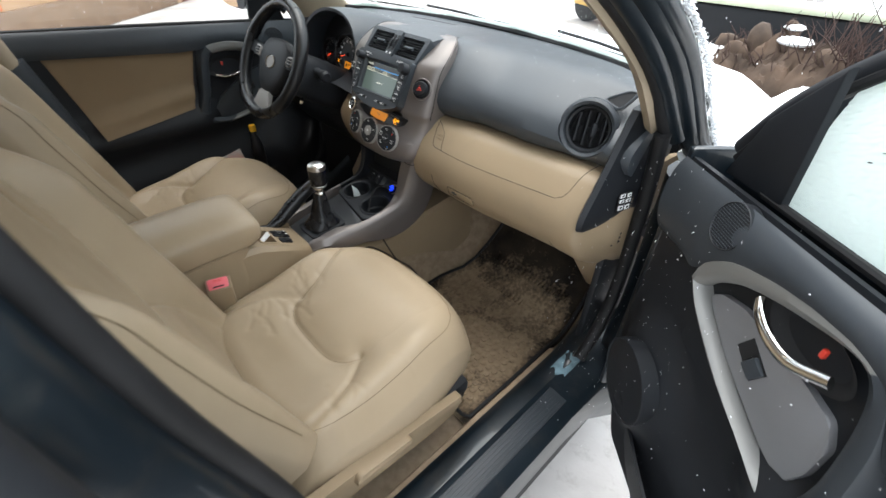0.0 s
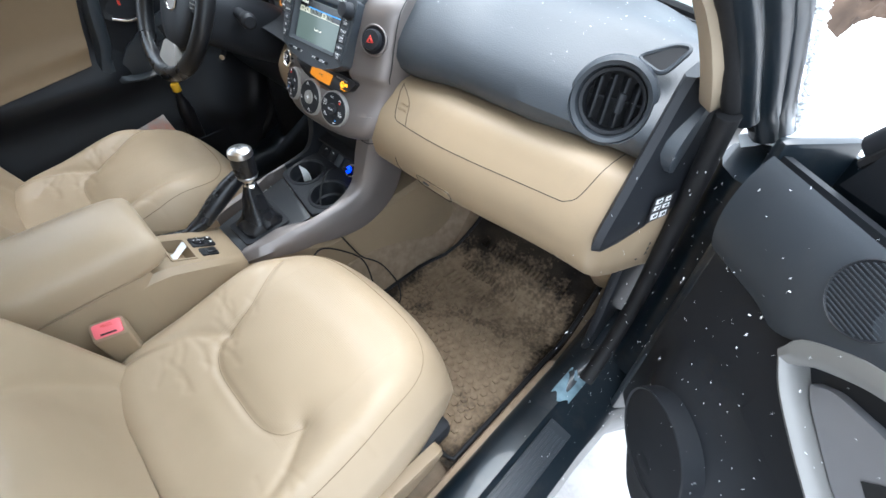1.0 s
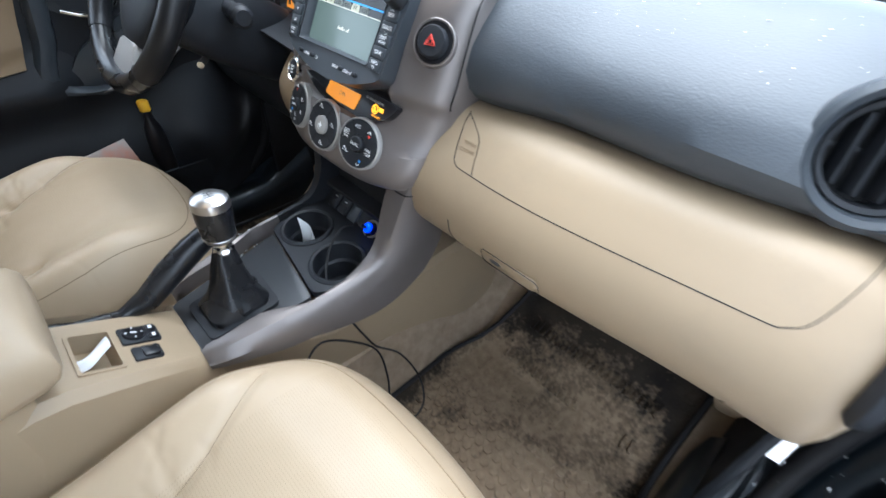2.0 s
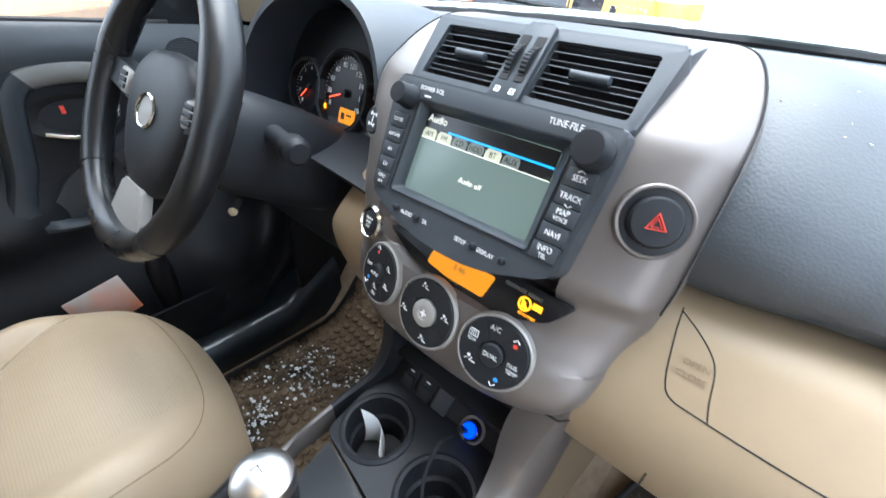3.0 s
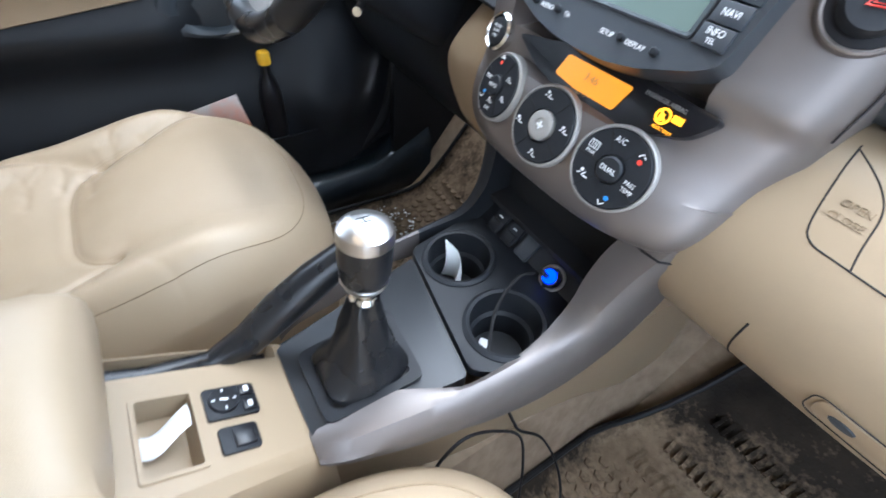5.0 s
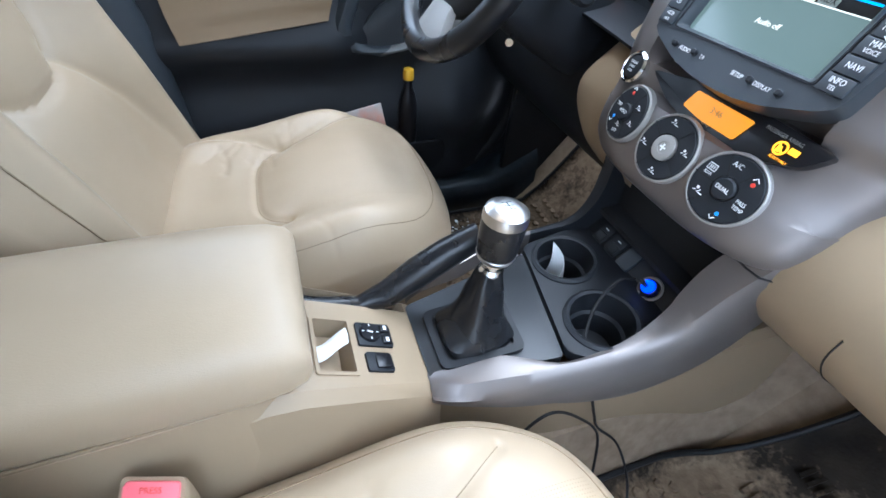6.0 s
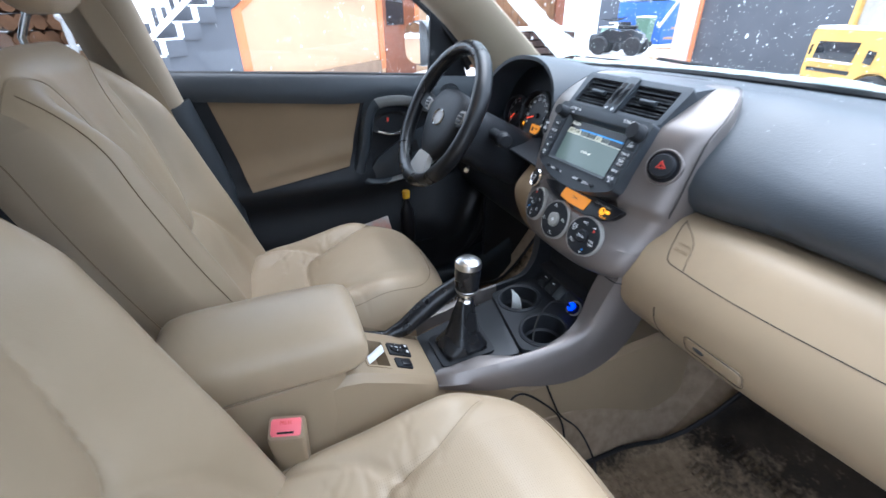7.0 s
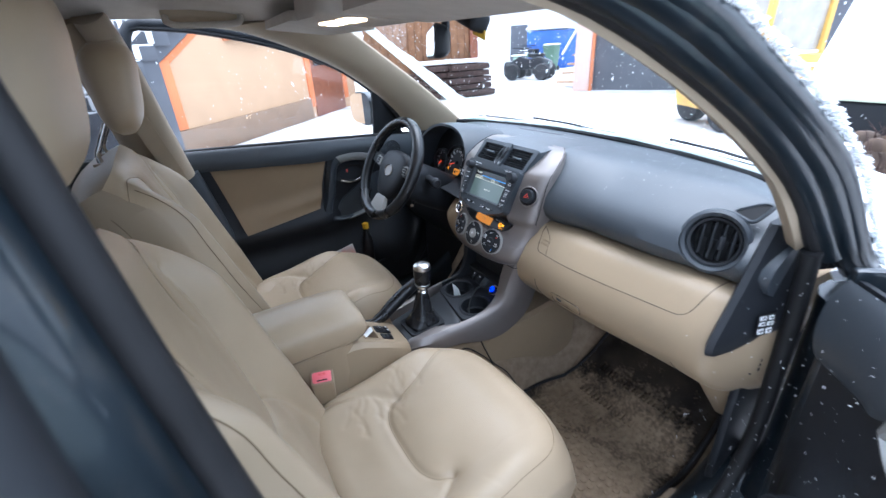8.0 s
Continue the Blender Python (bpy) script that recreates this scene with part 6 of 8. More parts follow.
column = thing("steering_column", (-0.36, 0.62, 0.98), "charcoal steering column shroud with stalks", "steering column")
CM = WM @ at(0, 0, 0)
rings = []
for z, a, b in ((-0.055, 0.062, 0.058), (-0.075, 0.068, 0.066), (-0.12, 0.070, 0.070), (-0.19, 0.074, 0.072), (-0.26, 0.078, 0.070)):
    rings.append([CM @ Vector((a * math.copysign(abs(math.cos(t)) ** 0.7, math.cos(t)), -0.012 + b * math.copysign(abs(math.sin(t)) ** 0.7, math.sin(t)), z)) for t in [2 * math.pi * k / 32 for k in range(32)]])
part("shroud", loft(rings), BLACK, column, "charcoal column shroud")
for s in (1, -1):
    def sx(x):
        return -0.362 + s * (x + 0.362)
    stk = part("stalk", tube([(sx(-0.305), 0.612, 1.064), (sx(-0.270), 0.606, 1.066), (sx(-0.246), 0.601, 1.067)], [0.014, 0.0125, 0.0135], 16), BLACK, column, "black control stalk")
    part("stalk_knob", tube([(sx(-0.247), 0.601, 1.067), (sx(-0.242), 0.600, 1.067), (sx(-0.224), 0.597, 1.068), (sx(-0.218), 0.596, 1.068)], [0.0165, 0.0185, 0.0175, 0.012], 22), BLACK, stk)
part("tilt_lever", tube([CM @ Vector((0.062, -0.080, -0.10)), CM @ Vector((0.085, -0.088, -0.085))], 0.006, 10), CHROME, column)


# ---- seats ----
def dist_to(pts, x, y):
    """Distances from the places (x, y), arrays, to a polyline."""
    best = np.full(np.shape(x), 9.0)
    for (ax, ay), (bx, by) in zip(pts, pts[1:]):
        dx, dy = bx - ax, by - ay
        t = np.clip(((x - ax) * dx + (y - ay) * dy) / (dx * dx + dy * dy + 1e-12), 0, 1)
        best = np.minimum(best, np.hypot(x - ax - t * dx, y - ay - t * dy))
    return best


def sm(a, b, x):
    t = np.clip((x - a) / (b - a), 0, 1)
    return t * t * (3 - 2 * t)


def wobble(x, y, f, seed):
    return np.array([noise.noise(Vector((float(p) * f, float(q) * f, seed))) for p, q in zip(np.ravel(x), np.ravel(y))]).reshape(np.shape(x))


def polyline(pts, n=40):
    return [(p.x, p.y) for p in spline([Vector((a, b, 0)) for a, b in pts], n)]


U_CUSHION = polyline([(-0.180, 0.35), (-0.150, 0.295), (-0.126, 0.24), (-0.118, 0.195), (-0.105, 0.165), (-0.065, 0.146), (0.0, 0.143), (0.065, 0.146), (0.105, 0.165), (0.120, 0.195)], 44)
U_BACK = polyline([(-0.150, 0.52), (-0.140, 0.40), (-0.115, 0.29), (-0.085, 0.245), (-0.04, 0.225), (0.04, 0.225), (0.085, 0.245), (0.115, 0.29), (0.140, 0.40), (0.150, 0.52)], 44)
SIDE_L = polyline([(-0.118, 0.195), (-0.165, 0.13), (-0.185, 0.05), (-0.19, -0.02)], 14)
SIDE_R = polyline([(0.120, 0.195), (0.165, 0.13), (0.185, 0.05), (0.19, -0.02)], 14)
BSIDE_L = polyline([(-0.085, 0.245), (-0.14, 0.16), (-0.165, 0.06), (-0.17, 0.0)], 14)
BSIDE_R = [(-x, y) for x, y in BSIDE_L]
SHOULDER_L = polyline([(-0.232, 0.548), (-0.195, 0.576), (-0.145, 0.575), (-0.108, 0.550), (-0.090, 0.500), (-0.090, 0.440)], 24)
SHOULDER_R = [(-x, y) for x, y in SHOULDER_L]


def cushion_point(a, b):
    """Places of the seat pad: a across, b along, arrays in -1..1."""
    ex = a * np.sqrt(1 - np.where(b > 0, 0.30, 0.16) * b * b)
    ey = b * np.sqrt(1 - np.where(b > 0, 0.22, 0.12) * a * a)
    x, y = 0.248 * ex, 0.215 + 0.270 * ey
    rr = (a ** 6 + b ** 6) ** (1 / 6)
    z = -0.145 * np.maximum(0, (rr - 0.70) / 0.42) ** 2.2 - 0.012 * sm(0.4, 0.8, rr)
    z += 0.030 * np.exp(-((np.abs(x) - 0.195) / 0.055) ** 2) * (1 - sm(0.28, 0.42, y))
    z += 0.034 * sm(0.12, 0.36, y) - 0.018 * np.exp(-((y - 0.08) / 0.10) ** 2) * np.exp(-(x / 0.16) ** 2)
    d = dist_to(U_CUSHION, x, y)
    z -= 0.005 * np.exp(-(d / 0.007) ** 2) + 0.007 * np.exp(-(d / 0.032) ** 2)
    d = np.minimum(dist_to(SIDE_L, x, y), dist_to(SIDE_R, x, y))
    z -= 0.005 * np.exp(-(d / 0.008) ** 2) + 0.005 * np.exp(-(d / 0.026) ** 2)
    for pts in WRINKLES:
        z -= 0.0014 * np.exp(-(dist_to(pts, x, y) / 0.0050) ** 2)
    return x, y, z + 0.0025 * wobble(x, y, 7, 1.7) + 0.0005 * wobble(x, y, 24, 4.0)


def cushion_seam(xy):
    """A line over the pad through (x, y) pairs."""
    x, y = np.array([p[0] for p in xy]), np.array([p[1] for p in xy])
    a, b = x / 0.248, (y - 0.215) / 0.270
    for k in range(8):
        a, b = (np.clip(x / 0.248 / np.sqrt(1 - np.where(b > 0, 0.30, 0.16) * b * b), -1, 1),
                np.clip((y - 0.215) / 0.270 / np.sqrt(1 - np.where(b > 0, 0.22, 0.12) * a * a), -1, 1))
    return cushion_point(a, b)


def cushion_mesh(wide=1.0, shift=0.0, back=0.0):
    """Seat pad with bolsters, a U-shaped fold and rolled edges; origin under the back edge's middle, top at z = 0."""
    bm = bmesh.new()
    n = 150
    b, a = np.meshgrid(np.linspace(-1, 1, n + 1), np.linspace(-1, 1, n + 1))
    x, y, z = cushion_point(a, b)
    g = [[bm.verts.new((x[i, j] * wide + shift, y[i, j] + back, z[i, j])) for j in range(n + 1)] for i in range(n + 1)]
    for i in range(n):
        for j in range(n):
            f = bm.faces.new((g[i][j], g[i + 1][j], g[i + 1][j + 1], g[i][j + 1]))
            if abs(x[i, j]) < 0.135 - 0.10 * max(0, 0.20 - y[i, j]) and 0.150 < y[i, j] < 0.425:
                f.material_index = 1
    rim = [g[i][0] for i in range(n)] + [g[n][j] for j in range(n)] + [g[i][n] for i in range(n, 0, -1)] + [g[0][j] for j in range(n, 0, -1)]
    low = [bm.verts.new((shift + (v.co.x - shift) * 0.97, 0.215 + (v.co.y - 0.215) * 0.96, -0.19)) for v in rim]
    for k in range(len(rim)):
        m = (k + 1) % len(rim)
        bm.faces.new((rim[k], low[k], low[m], rim[m]))
    bm.faces.new(low)
    return bm


rngs = random.Random(11)
WRINKLES = []
for k in range(22):
    sx = rngs.choice((-1, 1))
    x0, y0 = sx * rngs.uniform(0.10, 0.19), rngs.uniform(0.06, 0.26)
    an, ln = rngs.uniform(-0.8, 0.8), rngs.uniform(0.03, 0.08)
    WRINKLES.append(polyline([(x0, y0), (x0 + ln * 0.5 * math.cos(an), y0 + ln * 0.5 * math.sin(an) + 0.006), (x0 + ln * math.cos(an), y0 + ln * math.sin(an))], 8))
BACK_L = 0.622


def back_point(a, b):
    """Places of the backrest: a across, b up, arrays in -1..1."""
    v = (b + 1) / 2
    w = 0.252 + 0.010 * np.sin(np.pi * np.minimum(1, v * 1.3)) - 0.018 * sm(0.66, 1.0, v) - 0.012 * (1 - v)
    x = w * a * np.sqrt(1 - 0.10 * np.maximum(0, b) ** 4)
    h = BACK_L * v - 0.030 * a ** 4 * sm(0.75, 1, v)
    edge = np.maximum(np.abs(a), np.where(b > 0, np.abs(b), 0))
    edge = (a ** 6 + np.where(b > 0, b, 0) ** 6) ** (1 / 6)
    n = -0.062 * np.maximum(0, (edge - 0.80) / 0.32) ** 2.0
    n += 0.052 * np.exp(-((np.abs(x) - 0.200) / 0.052) ** 2) * (1 - sm(0.42, 0.60, h))
    n += 0.012 * np.exp(-((h - 0.16) / 0.10) ** 2) * np.exp(-(x / 0.14) ** 2)
    d = dist_to(U_BACK, x, h)
    n -= 0.007 * np.exp(-(d / 0.008) ** 2) + 0.008 * np.exp(-(d / 0.032) ** 2)
    d = np.minimum(dist_to(BSIDE_L, x, h), dist_to(BSIDE_R, x, h))
    n -= 0.005 * np.exp(-(d / 0.008) ** 2) + 0.005 * np.exp(-(d / 0.026) ** 2)
    d = np.minimum(dist_to(SHOULDER_L, x, h), dist_to(SHOULDER_R, x, h))
    n -= 0.003 * np.exp(-(d / 0.006) ** 2) + 0.003 * np.exp(-(d / 0.022) ** 2)
    n += 0.003 * wobble(x, h, 7, 9.0) + 0.0004 * wobble(x, h, 24, 2.0)
    return x, h, n


def seat(loc, inward, lean_deg, head, fwd):
    """A front seat, its cushion's top at loc; inward: the side on which the console lies."""
    s = thing("front_seat", (0, 0, 0), "creased beige leather front seat", "car seat", "front seats")
    cu = part("cushion", cushion_mesh(*((1.05, -0.010, 0.0) if inward < 0 else (0.94, -0.014, -0.012))), LEATHER, s, "beige leather cushion with a U-shaped fold")
    cu.data.materials.append(LEATHER_PERF)
    fit_to = (1.05, -0.010, 0.0) if inward < 0 else (0.94, -0.014, -0.012)
    ang = np.linspace(-0.35 * math.pi, 1.35 * math.pi, 90)
    k = (np.cos(ang) ** 6 + np.sin(ang) ** 6) ** (-1 / 6)
    lines = [(cushion_seam(U_CUSHION), 0.0007), (cushion_point(0.865 * k * np.cos(ang), 0.865 * k * np.sin(ang)), 0.0009)]
    for (lx, ly, lz), r in lines:
        part("seam", tube([(px * fit_to[0] + fit_to[1], py + fit_to[2], pz + 0.0003) for px, py, pz in zip(lx, ly, lz)], r, 5), SEAM, cu)
    lean = radians(lean_deg)
    up, nn = Vector((0, -math.sin(lean), math.cos(lean))), Vector((0, math.cos(lean), math.sin(lean)))
    o = Vector((0, fwd, 0.0))
    bm = bmesh.new()
    nu, nv = 100, 120
    bb, aa = np.meshgrid(np.linspace(-1, 1, nv + 1), np.linspace(-1, 1, nu + 1))
    bx, bh, bn = back_point(aa, bb)
    g = [[bm.verts.new(o + Vector((bx[i, j], 0, 0)) + up * (bh[i, j] - 0.04) + nn * (bn[i, j] + 0.03)) for j in range(nv + 1)] for i in range(nu + 1)]
    for i in range(nu):
        for j in range(nv):
            bm.faces.new((g[i][j], g[i + 1][j], g[i + 1][j + 1], g[i][j + 1]))
    rim = [g[i][0] for i in range(nu)] + [g[nu][j] for j in range(nv)] + [g[i][nv] for i in range(nu, 0, -1)] + [g[0][j] for j in range(nv, 0, -1)]
    last = rim
    for flat, k in ((0.28, 0.995), (0.62, 0.965), (0.88, 0.90), (1.0, 0.78)):
        cx = o + up * (BACK_L / 2 - 0.04)
        ring = []
        for v in rim:
            q = v.co - cx
            ring.append(bm.verts.new(cx + Vector((q.x * k, 0, 0)) + up * (q.dot(up) * (0.5 + 0.5 * k)) + nn * (q.dot(nn) * (1 - flat) - 0.115 * flat)))
        for a in range(len(rim)):
            b = (a + 1) % len(rim)
            bm.faces.new((last[a], ring[a], ring[b], last[b]))
        last = ring
    bm.faces.new(last)
    back = part("backrest", bm, LEATHER, s, "beige leather backrest with padded bolsters")
    # piping along the edges
    edge = nu - 5 if inward > 0 else 5
    for col in (edge, nu - edge):
        pts = [o + Vector((bx[col, j], 0, 0)) + up * (bh[col, j] - 0.04) + nn * (bn[col, j] + 0.0312) for j in range(12, nv - 6, 3)]
        part("piping", tube(pts, 0.0010, 5), SEAM, back)
    for line in (SHOULDER_L, SHOULDER_R):    # curved seam under each shoulder
        pts = []
        for lx, lh in line:
            i, j = np.unravel_index(np.argmin((bx - lx) ** 2 + (bh - lh) ** 2), bx.shape)
            pts.append(o + Vector((bx[i, j], 0, 0)) + up * (bh[i, j] - 0.04) + nn * (bn[i, j] + 0.0305))
        part("seam", tube(pts[::3], 0.0010, 5, smooth=24), SEAM, back)
    for sgn in (1, -1):     # seam between the side panel and the back shell
        pts = [Vector((sgn * (bx[nu, j] + 0.0005) * 0.974, 0, 0)) + o + up * (bh[nu, j] - 0.04) + nn * (bn[nu, j] * 0.50 - 0.046) for j in range(6, nv - 12, 4)]
        part("piping", tube(pts, 0.0011, 5), SEAM, back)
    # headrest on two posts
    hc = Vector((0, head[0], head[1]))
    hup, hn = Vector((0, -0.07, 0.9975)), Vector((0, 0.9975, 0.07))
    rings = []
    for k in range(15):
        t = -1 + 2 * k / 14
        f = (1 - abs(t) ** 4.5) ** 0.42 if abs(t) < 1 else 0.05
        f = max(f, 0.45)
        ring = []
        for i in range(32):
            a = 2 * math.pi * i / 32
            c, q = math.cos(a), math.sin(a)
            px = (0.136 - 0.016 * t) * f * math.copysign(abs(c) ** 0.72, c)
            pn = (0.052 + 0.012 * t) * f * math.copysign(abs(q) ** 0.8, q) + 0.010 * t
            ring.append(hc + Vector((px, 0, 0)) + hup * (0.100 * t) + hn * pn)
        rings.append(ring)
    hr = part("headrest", loft(rings), LEATHER, s, "padded beige leather headrest")
    for px in (-0.066, 0.066):
        foot = o + Vector((px, 0, 0)) + up * (BACK_L - 0.052) - nn * 0.030
        post_top = hc + Vector((px, -0.040, -0.07))
        part("headrest_post", tube([foot - hup * 0.02, foot + hup * 0.03, post_top], 0.0065, 12), CHROME, s, "chrome headrest post")
        part("post_sleeve", lathe([(0.017, -0.012), (0.017, 0.010), (0.015, 0.014), (0.010, 0.015), (0.008, 0.015)], plane(foot, (1, 0, 0), -hn), 18), BEIGE, s)
    # base, skirts and rails
    for sx in (1, -1):
        sk = slab(round_outline([(-0.10, -0.17), (0.26, -0.215), (0.36, -0.21), (0.375, -0.165), (0.20, -0.135), (-0.06, -0.105), (-0.12, -0.12)], 0.02), Matrix(((0, 0, sx, sx * 0.262), (1, 0, 0, 0), (0, 1, 0, 0), (0, 0, 0, 1))), 0.022, 0.006)
        skp = part("side_skirt", sk, BEIGE, s, "moulded beige seat skirt")
        if sx == -inward:
            part("recline_lever", slab(round_outline([(0.06, -0.150), (0.20, -0.165), (0.205, -0.135), (0.07, -0.118)], 0.012), Matrix(((0, 0, sx, sx * 0.276), (1, 0, 0, 0), (0, 1, 0, 0), (0, 0, 0, 1))), 0.014, 0.004), BEIGE, skp, "beige recline lever")
        part("seat_rail", box((0.035, 0.52, 0.03), at(sx * 0.19, 0.18, -0.285), 0.004), BLACK, s)
        part("seat_leg", box((0.03, 0.04, 0.10), at(sx * 0.19, 0.40, -0.235), 0.004), BLACK, s)
        part("seat_leg", box((0.03, 0.04, 0.10), at(sx * 0.19, 0.0, -0.235), 0.004), BLACK, s)
    part("seat_pan", box((0.48, 0.44, 0.05), at(0, 0.2, -0.195), 0.015), BLACK, s)
    s.location = loc
    return s


seat((0.362, 0.0, 0.725), -1, 17.5, (-0.217, 0.752), -0.052)["label"] = "beige leather passenger seat by the open door"
seat((-0.378, 0.0, 0.734), 1, 18.5, (-0.186, 0.698), -0.052)["label"] = "creased beige leather driver seat behind the steering wheel"


# ---- doors ----
INSERT = mat("tan_door_cloth", (0.215, 0.150, 0.088), 0.62, vary=0.05, vscale=6, bump=0.12, bscale=700, stain=0.06, sscale=7, spec=0.3)
def belt(a):
    return 1.134 + 0.070 * a


def door_w(a, z):
    """How far the door's lining stands into the cabin."""
    w = 0.030 + 0.012 * smooth01(1.2, 1.10, z)
    w += 0.045 * math.exp(-((z - 0.855) / 0.055) ** 2) * smooth01(0.42, 0.55, a) * (1 - smooth01(0.9, 1.05, a))
    w += 0.030 * smooth01(0.80, 0.66, z) * smooth01(0.10, 0.25, a)
    w += 0.040 * math.exp(-((math.hypot(a - 0.222, (z - 0.705) * 0.9)) / 0.11) ** 4)
    return w


LOOP_O = [(0.165, 0.985), (0.20, 1.035), (0.27, 1.085), (0.36, 1.113), (0.44, 1.112), (0.475, 1.09), (0.495, 1.04), (0.515, 0.95), (0.545, 0.875), (0.536, 0.848), (0.49, 0.832), (0.43, 0.828), (0.36, 0.840), (0.28, 0.870), (0.20, 0.930)]
LOOP_I = [(0.180, 0.982), (0.215, 1.012), (0.280, 1.046), (0.36, 1.070), (0.425, 1.070), (0.448, 1.055), (0.458, 1.02), (0.474, 0.945), (0.492, 0.900), (0.490, 0.872), (0.470, 0.852), (0.43, 0.845), (0.365, 0.855), (0.285, 0.882), (0.210, 0.938)]

PLOOP_O = [(0.222, 1.005), (0.232, 1.045), (0.284, 1.09), (0.36, 1.120), (0.423, 1.136), (0.480, 1.142), (0.530, 1.132), (0.565, 1.08), (0.585, 0.98), (0.590, 0.90), (0.575, 0.862), (0.527, 0.862), (0.46, 0.886), (0.36, 0.915), (0.262, 0.964)]
PLOOP_I = [(0.247, 0.998), (0.262, 1.018), (0.311, 1.056), (0.375, 1.084), (0.430, 1.103), (0.482, 1.118), (0.508, 1.110), (0.526, 1.065), (0.540, 0.98), (0.540, 0.915), (0.532, 0.888), (0.505, 0.884), (0.462, 0.897), (0.375, 0.927), (0.278, 0.974)]


def car_door(name, m, label, pane_label, mirrored):
    """A front door built in (along, inward, up) and set by m."""
    d = thing(name, m.translation, label, "car door", kind="")

    t = 1 if mirrored else -1
    loop_o, loop_i = (PLOOP_O, PLOOP_I) if mirrored else (LOOP_O, LOOP_I)    # the pull of the passenger door is longer

    def A(a):
        return a

    def P(a, w, z):
        return m @ Vector((a, w, z))

    part("lining", sheet(lambda u, v: P(0.055 + 1.03 * u - 0.02 * (1 - v) * (1 - u), door_w(0.055 + 1.03 * u, 0.475 + (belt(u) - 0.475) * v), 0.475 + (belt(u) - 0.475) * v + 0.06 * max(0, 1 - u * 6) * (1 - v)), 70, 56, 0.012 * t), BLACK, d, "black moulded door lining")
    # upper charcoal section
    def upper(u, v):
        a = 0.06 + 1.02 * u
        if mirrored:    # reaches down to the pull
            zb = np.interp(a, (0.06, 0.20, 0.222, 0.284, 0.36, 0.423, 0.48, 0.53, 0.57, 0.62, 1.08), (0.985, 1.0, 1.015, 1.075, 1.105, 1.121, 1.127, 1.117, 1.06, 1.03, 1.03))
            v0 = 0.03 + 0.22 * smooth01(0.15, 0.26, a)
            bulge = 0.030 * math.sin(math.pi * (v0 + (0.97 - v0) * v)) ** 0.5
        else:
            zb = np.interp(a, (0.06, 0.165, 0.20, 0.27, 0.36, 0.44, 0.48, 0.55, 1.08), (0.955, 0.972, 1.02, 1.070, 1.098, 1.097, 1.090, 1.092, 1.142))
            v0 = 0.04 + 0.20 * smooth01(0.12, 0.24, a)
            bulge = 0.028 * math.sin(math.pi * (v0 + (0.97 - v0) * v)) ** 0.6
        return P(a, door_w(a, 1.10) + 0.004 + bulge, zb + (belt(u) + 0.004 - zb) * v)
    part("upper_lining", sheet(upper, 90, 24, 0.008 * t), DARK, d, "charcoal upper lining")
    # beige insert
    def ins(u, v):
        zt = 1.092 + 0.056 * u
        zb = 0.905 - 0.035 * u
        a0 = 0.488 + (0.112 if mirrored else 0.0)
        a = a0 + (0.905 - a0) * u - 0.068 * u * (1 - v) + 0.058 * (1 - u) * (1 - v)
        z = zb + (zt - zb) * v
        return P(a, door_w(a, z) + 0.006 + 0.016 * math.exp(-((z - zb - 0.045) / 0.028) ** 2), z)
    part("insert", sheet(ins, 30, 30, 0.006 * t), INSERT, d, "beige padded door insert with a ledge")
    # pull loop round handle and switch
    W0 = 0.068
    o = [(p.x, p.y) for p in spline([Vector((A(a), b, 0)) for a, b in loop_o + loop_o[:1]], 91)][:-1]
    i2 = [(p.x, p.y) for p in spline([Vector((A(a), b, 0)) for a, b in loop_i + loop_i[:1]], 91)][:-1]
    secs = []
    for f, w in ((0.0, W0 - 0.035), (0.05, W0 - 0.008), (0.25, W0 + 0.006), (0.55, W0 + 0.008), (0.85, W0 + 0.002), (1.0, W0 - 0.010), (1.0, W0 - 0.035)):
        secs.append([P(a + (c - a) * f, w, b + (e - b) * f) for (a, b), (c, e) in zip(o, i2)])
    def piece(i, j):
        return [[sec[q % 90] for q in range(i, j)] for sec in secs]
    hi = max(range(90), key=lambda q: o[q][0] * 0.6 + o[q][1])
    lo = min(range(90), key=lambda q: o[q][1])
    part("pull_trim", loft(piece(0, hi + 1), closed=False, caps=False), PULL_GREY, d, "satin grey pull trim")
    part("pull_bar", loft(piece(hi, lo + 1), closed=False, caps=False), DARK, d, "charcoal pull bar")
    part("pull_trim", loft(piece(lo, 91), closed=False, caps=False), PULL_GREY, d)
    dz = 0.055 if mirrored else 0.0
    part("recess", sheet(lambda u, v: P(A(0.18) + dz + (A(0.50) - A(0.18)) * u, 0.046, 0.82 + 0.7 * dz + 0.27 * v), 4, 4, 0.003 * t), BLACK, d)
    sp = [(0.186, 0.975), (0.225, 1.000), (0.275, 1.005), (0.335, 0.985), (0.39, 0.955), (0.445, 0.920), (0.484, 0.870), (0.470, 0.832), (0.43, 0.820), (0.365, 0.842), (0.285, 0.886), (0.212, 0.942)]
    if mirrored:
        sp = [(0.262, 0.993), (0.285, 1.014), (0.333, 1.030), (0.401, 1.034), (0.461, 1.033), (0.505, 1.028), (0.524, 1.000), (0.526, 0.948), (0.514, 0.896), (0.462, 0.905), (0.345, 0.944), (0.284, 0.977)]
    mm = m @ Matrix(((1, 0, 0, 0), (0, 0, 1, W0 - 0.012), (0, 1, 0, 0), (0, 0, 0, 1)))
    swp = part("switch_panel", slab(round_outline([(A(a), b) for a, b in sp], 0.008, 3), mm, 0.02, 0.003), SWITCH_GREY if mirrored else DARK, d, "satin grey window switch panel")
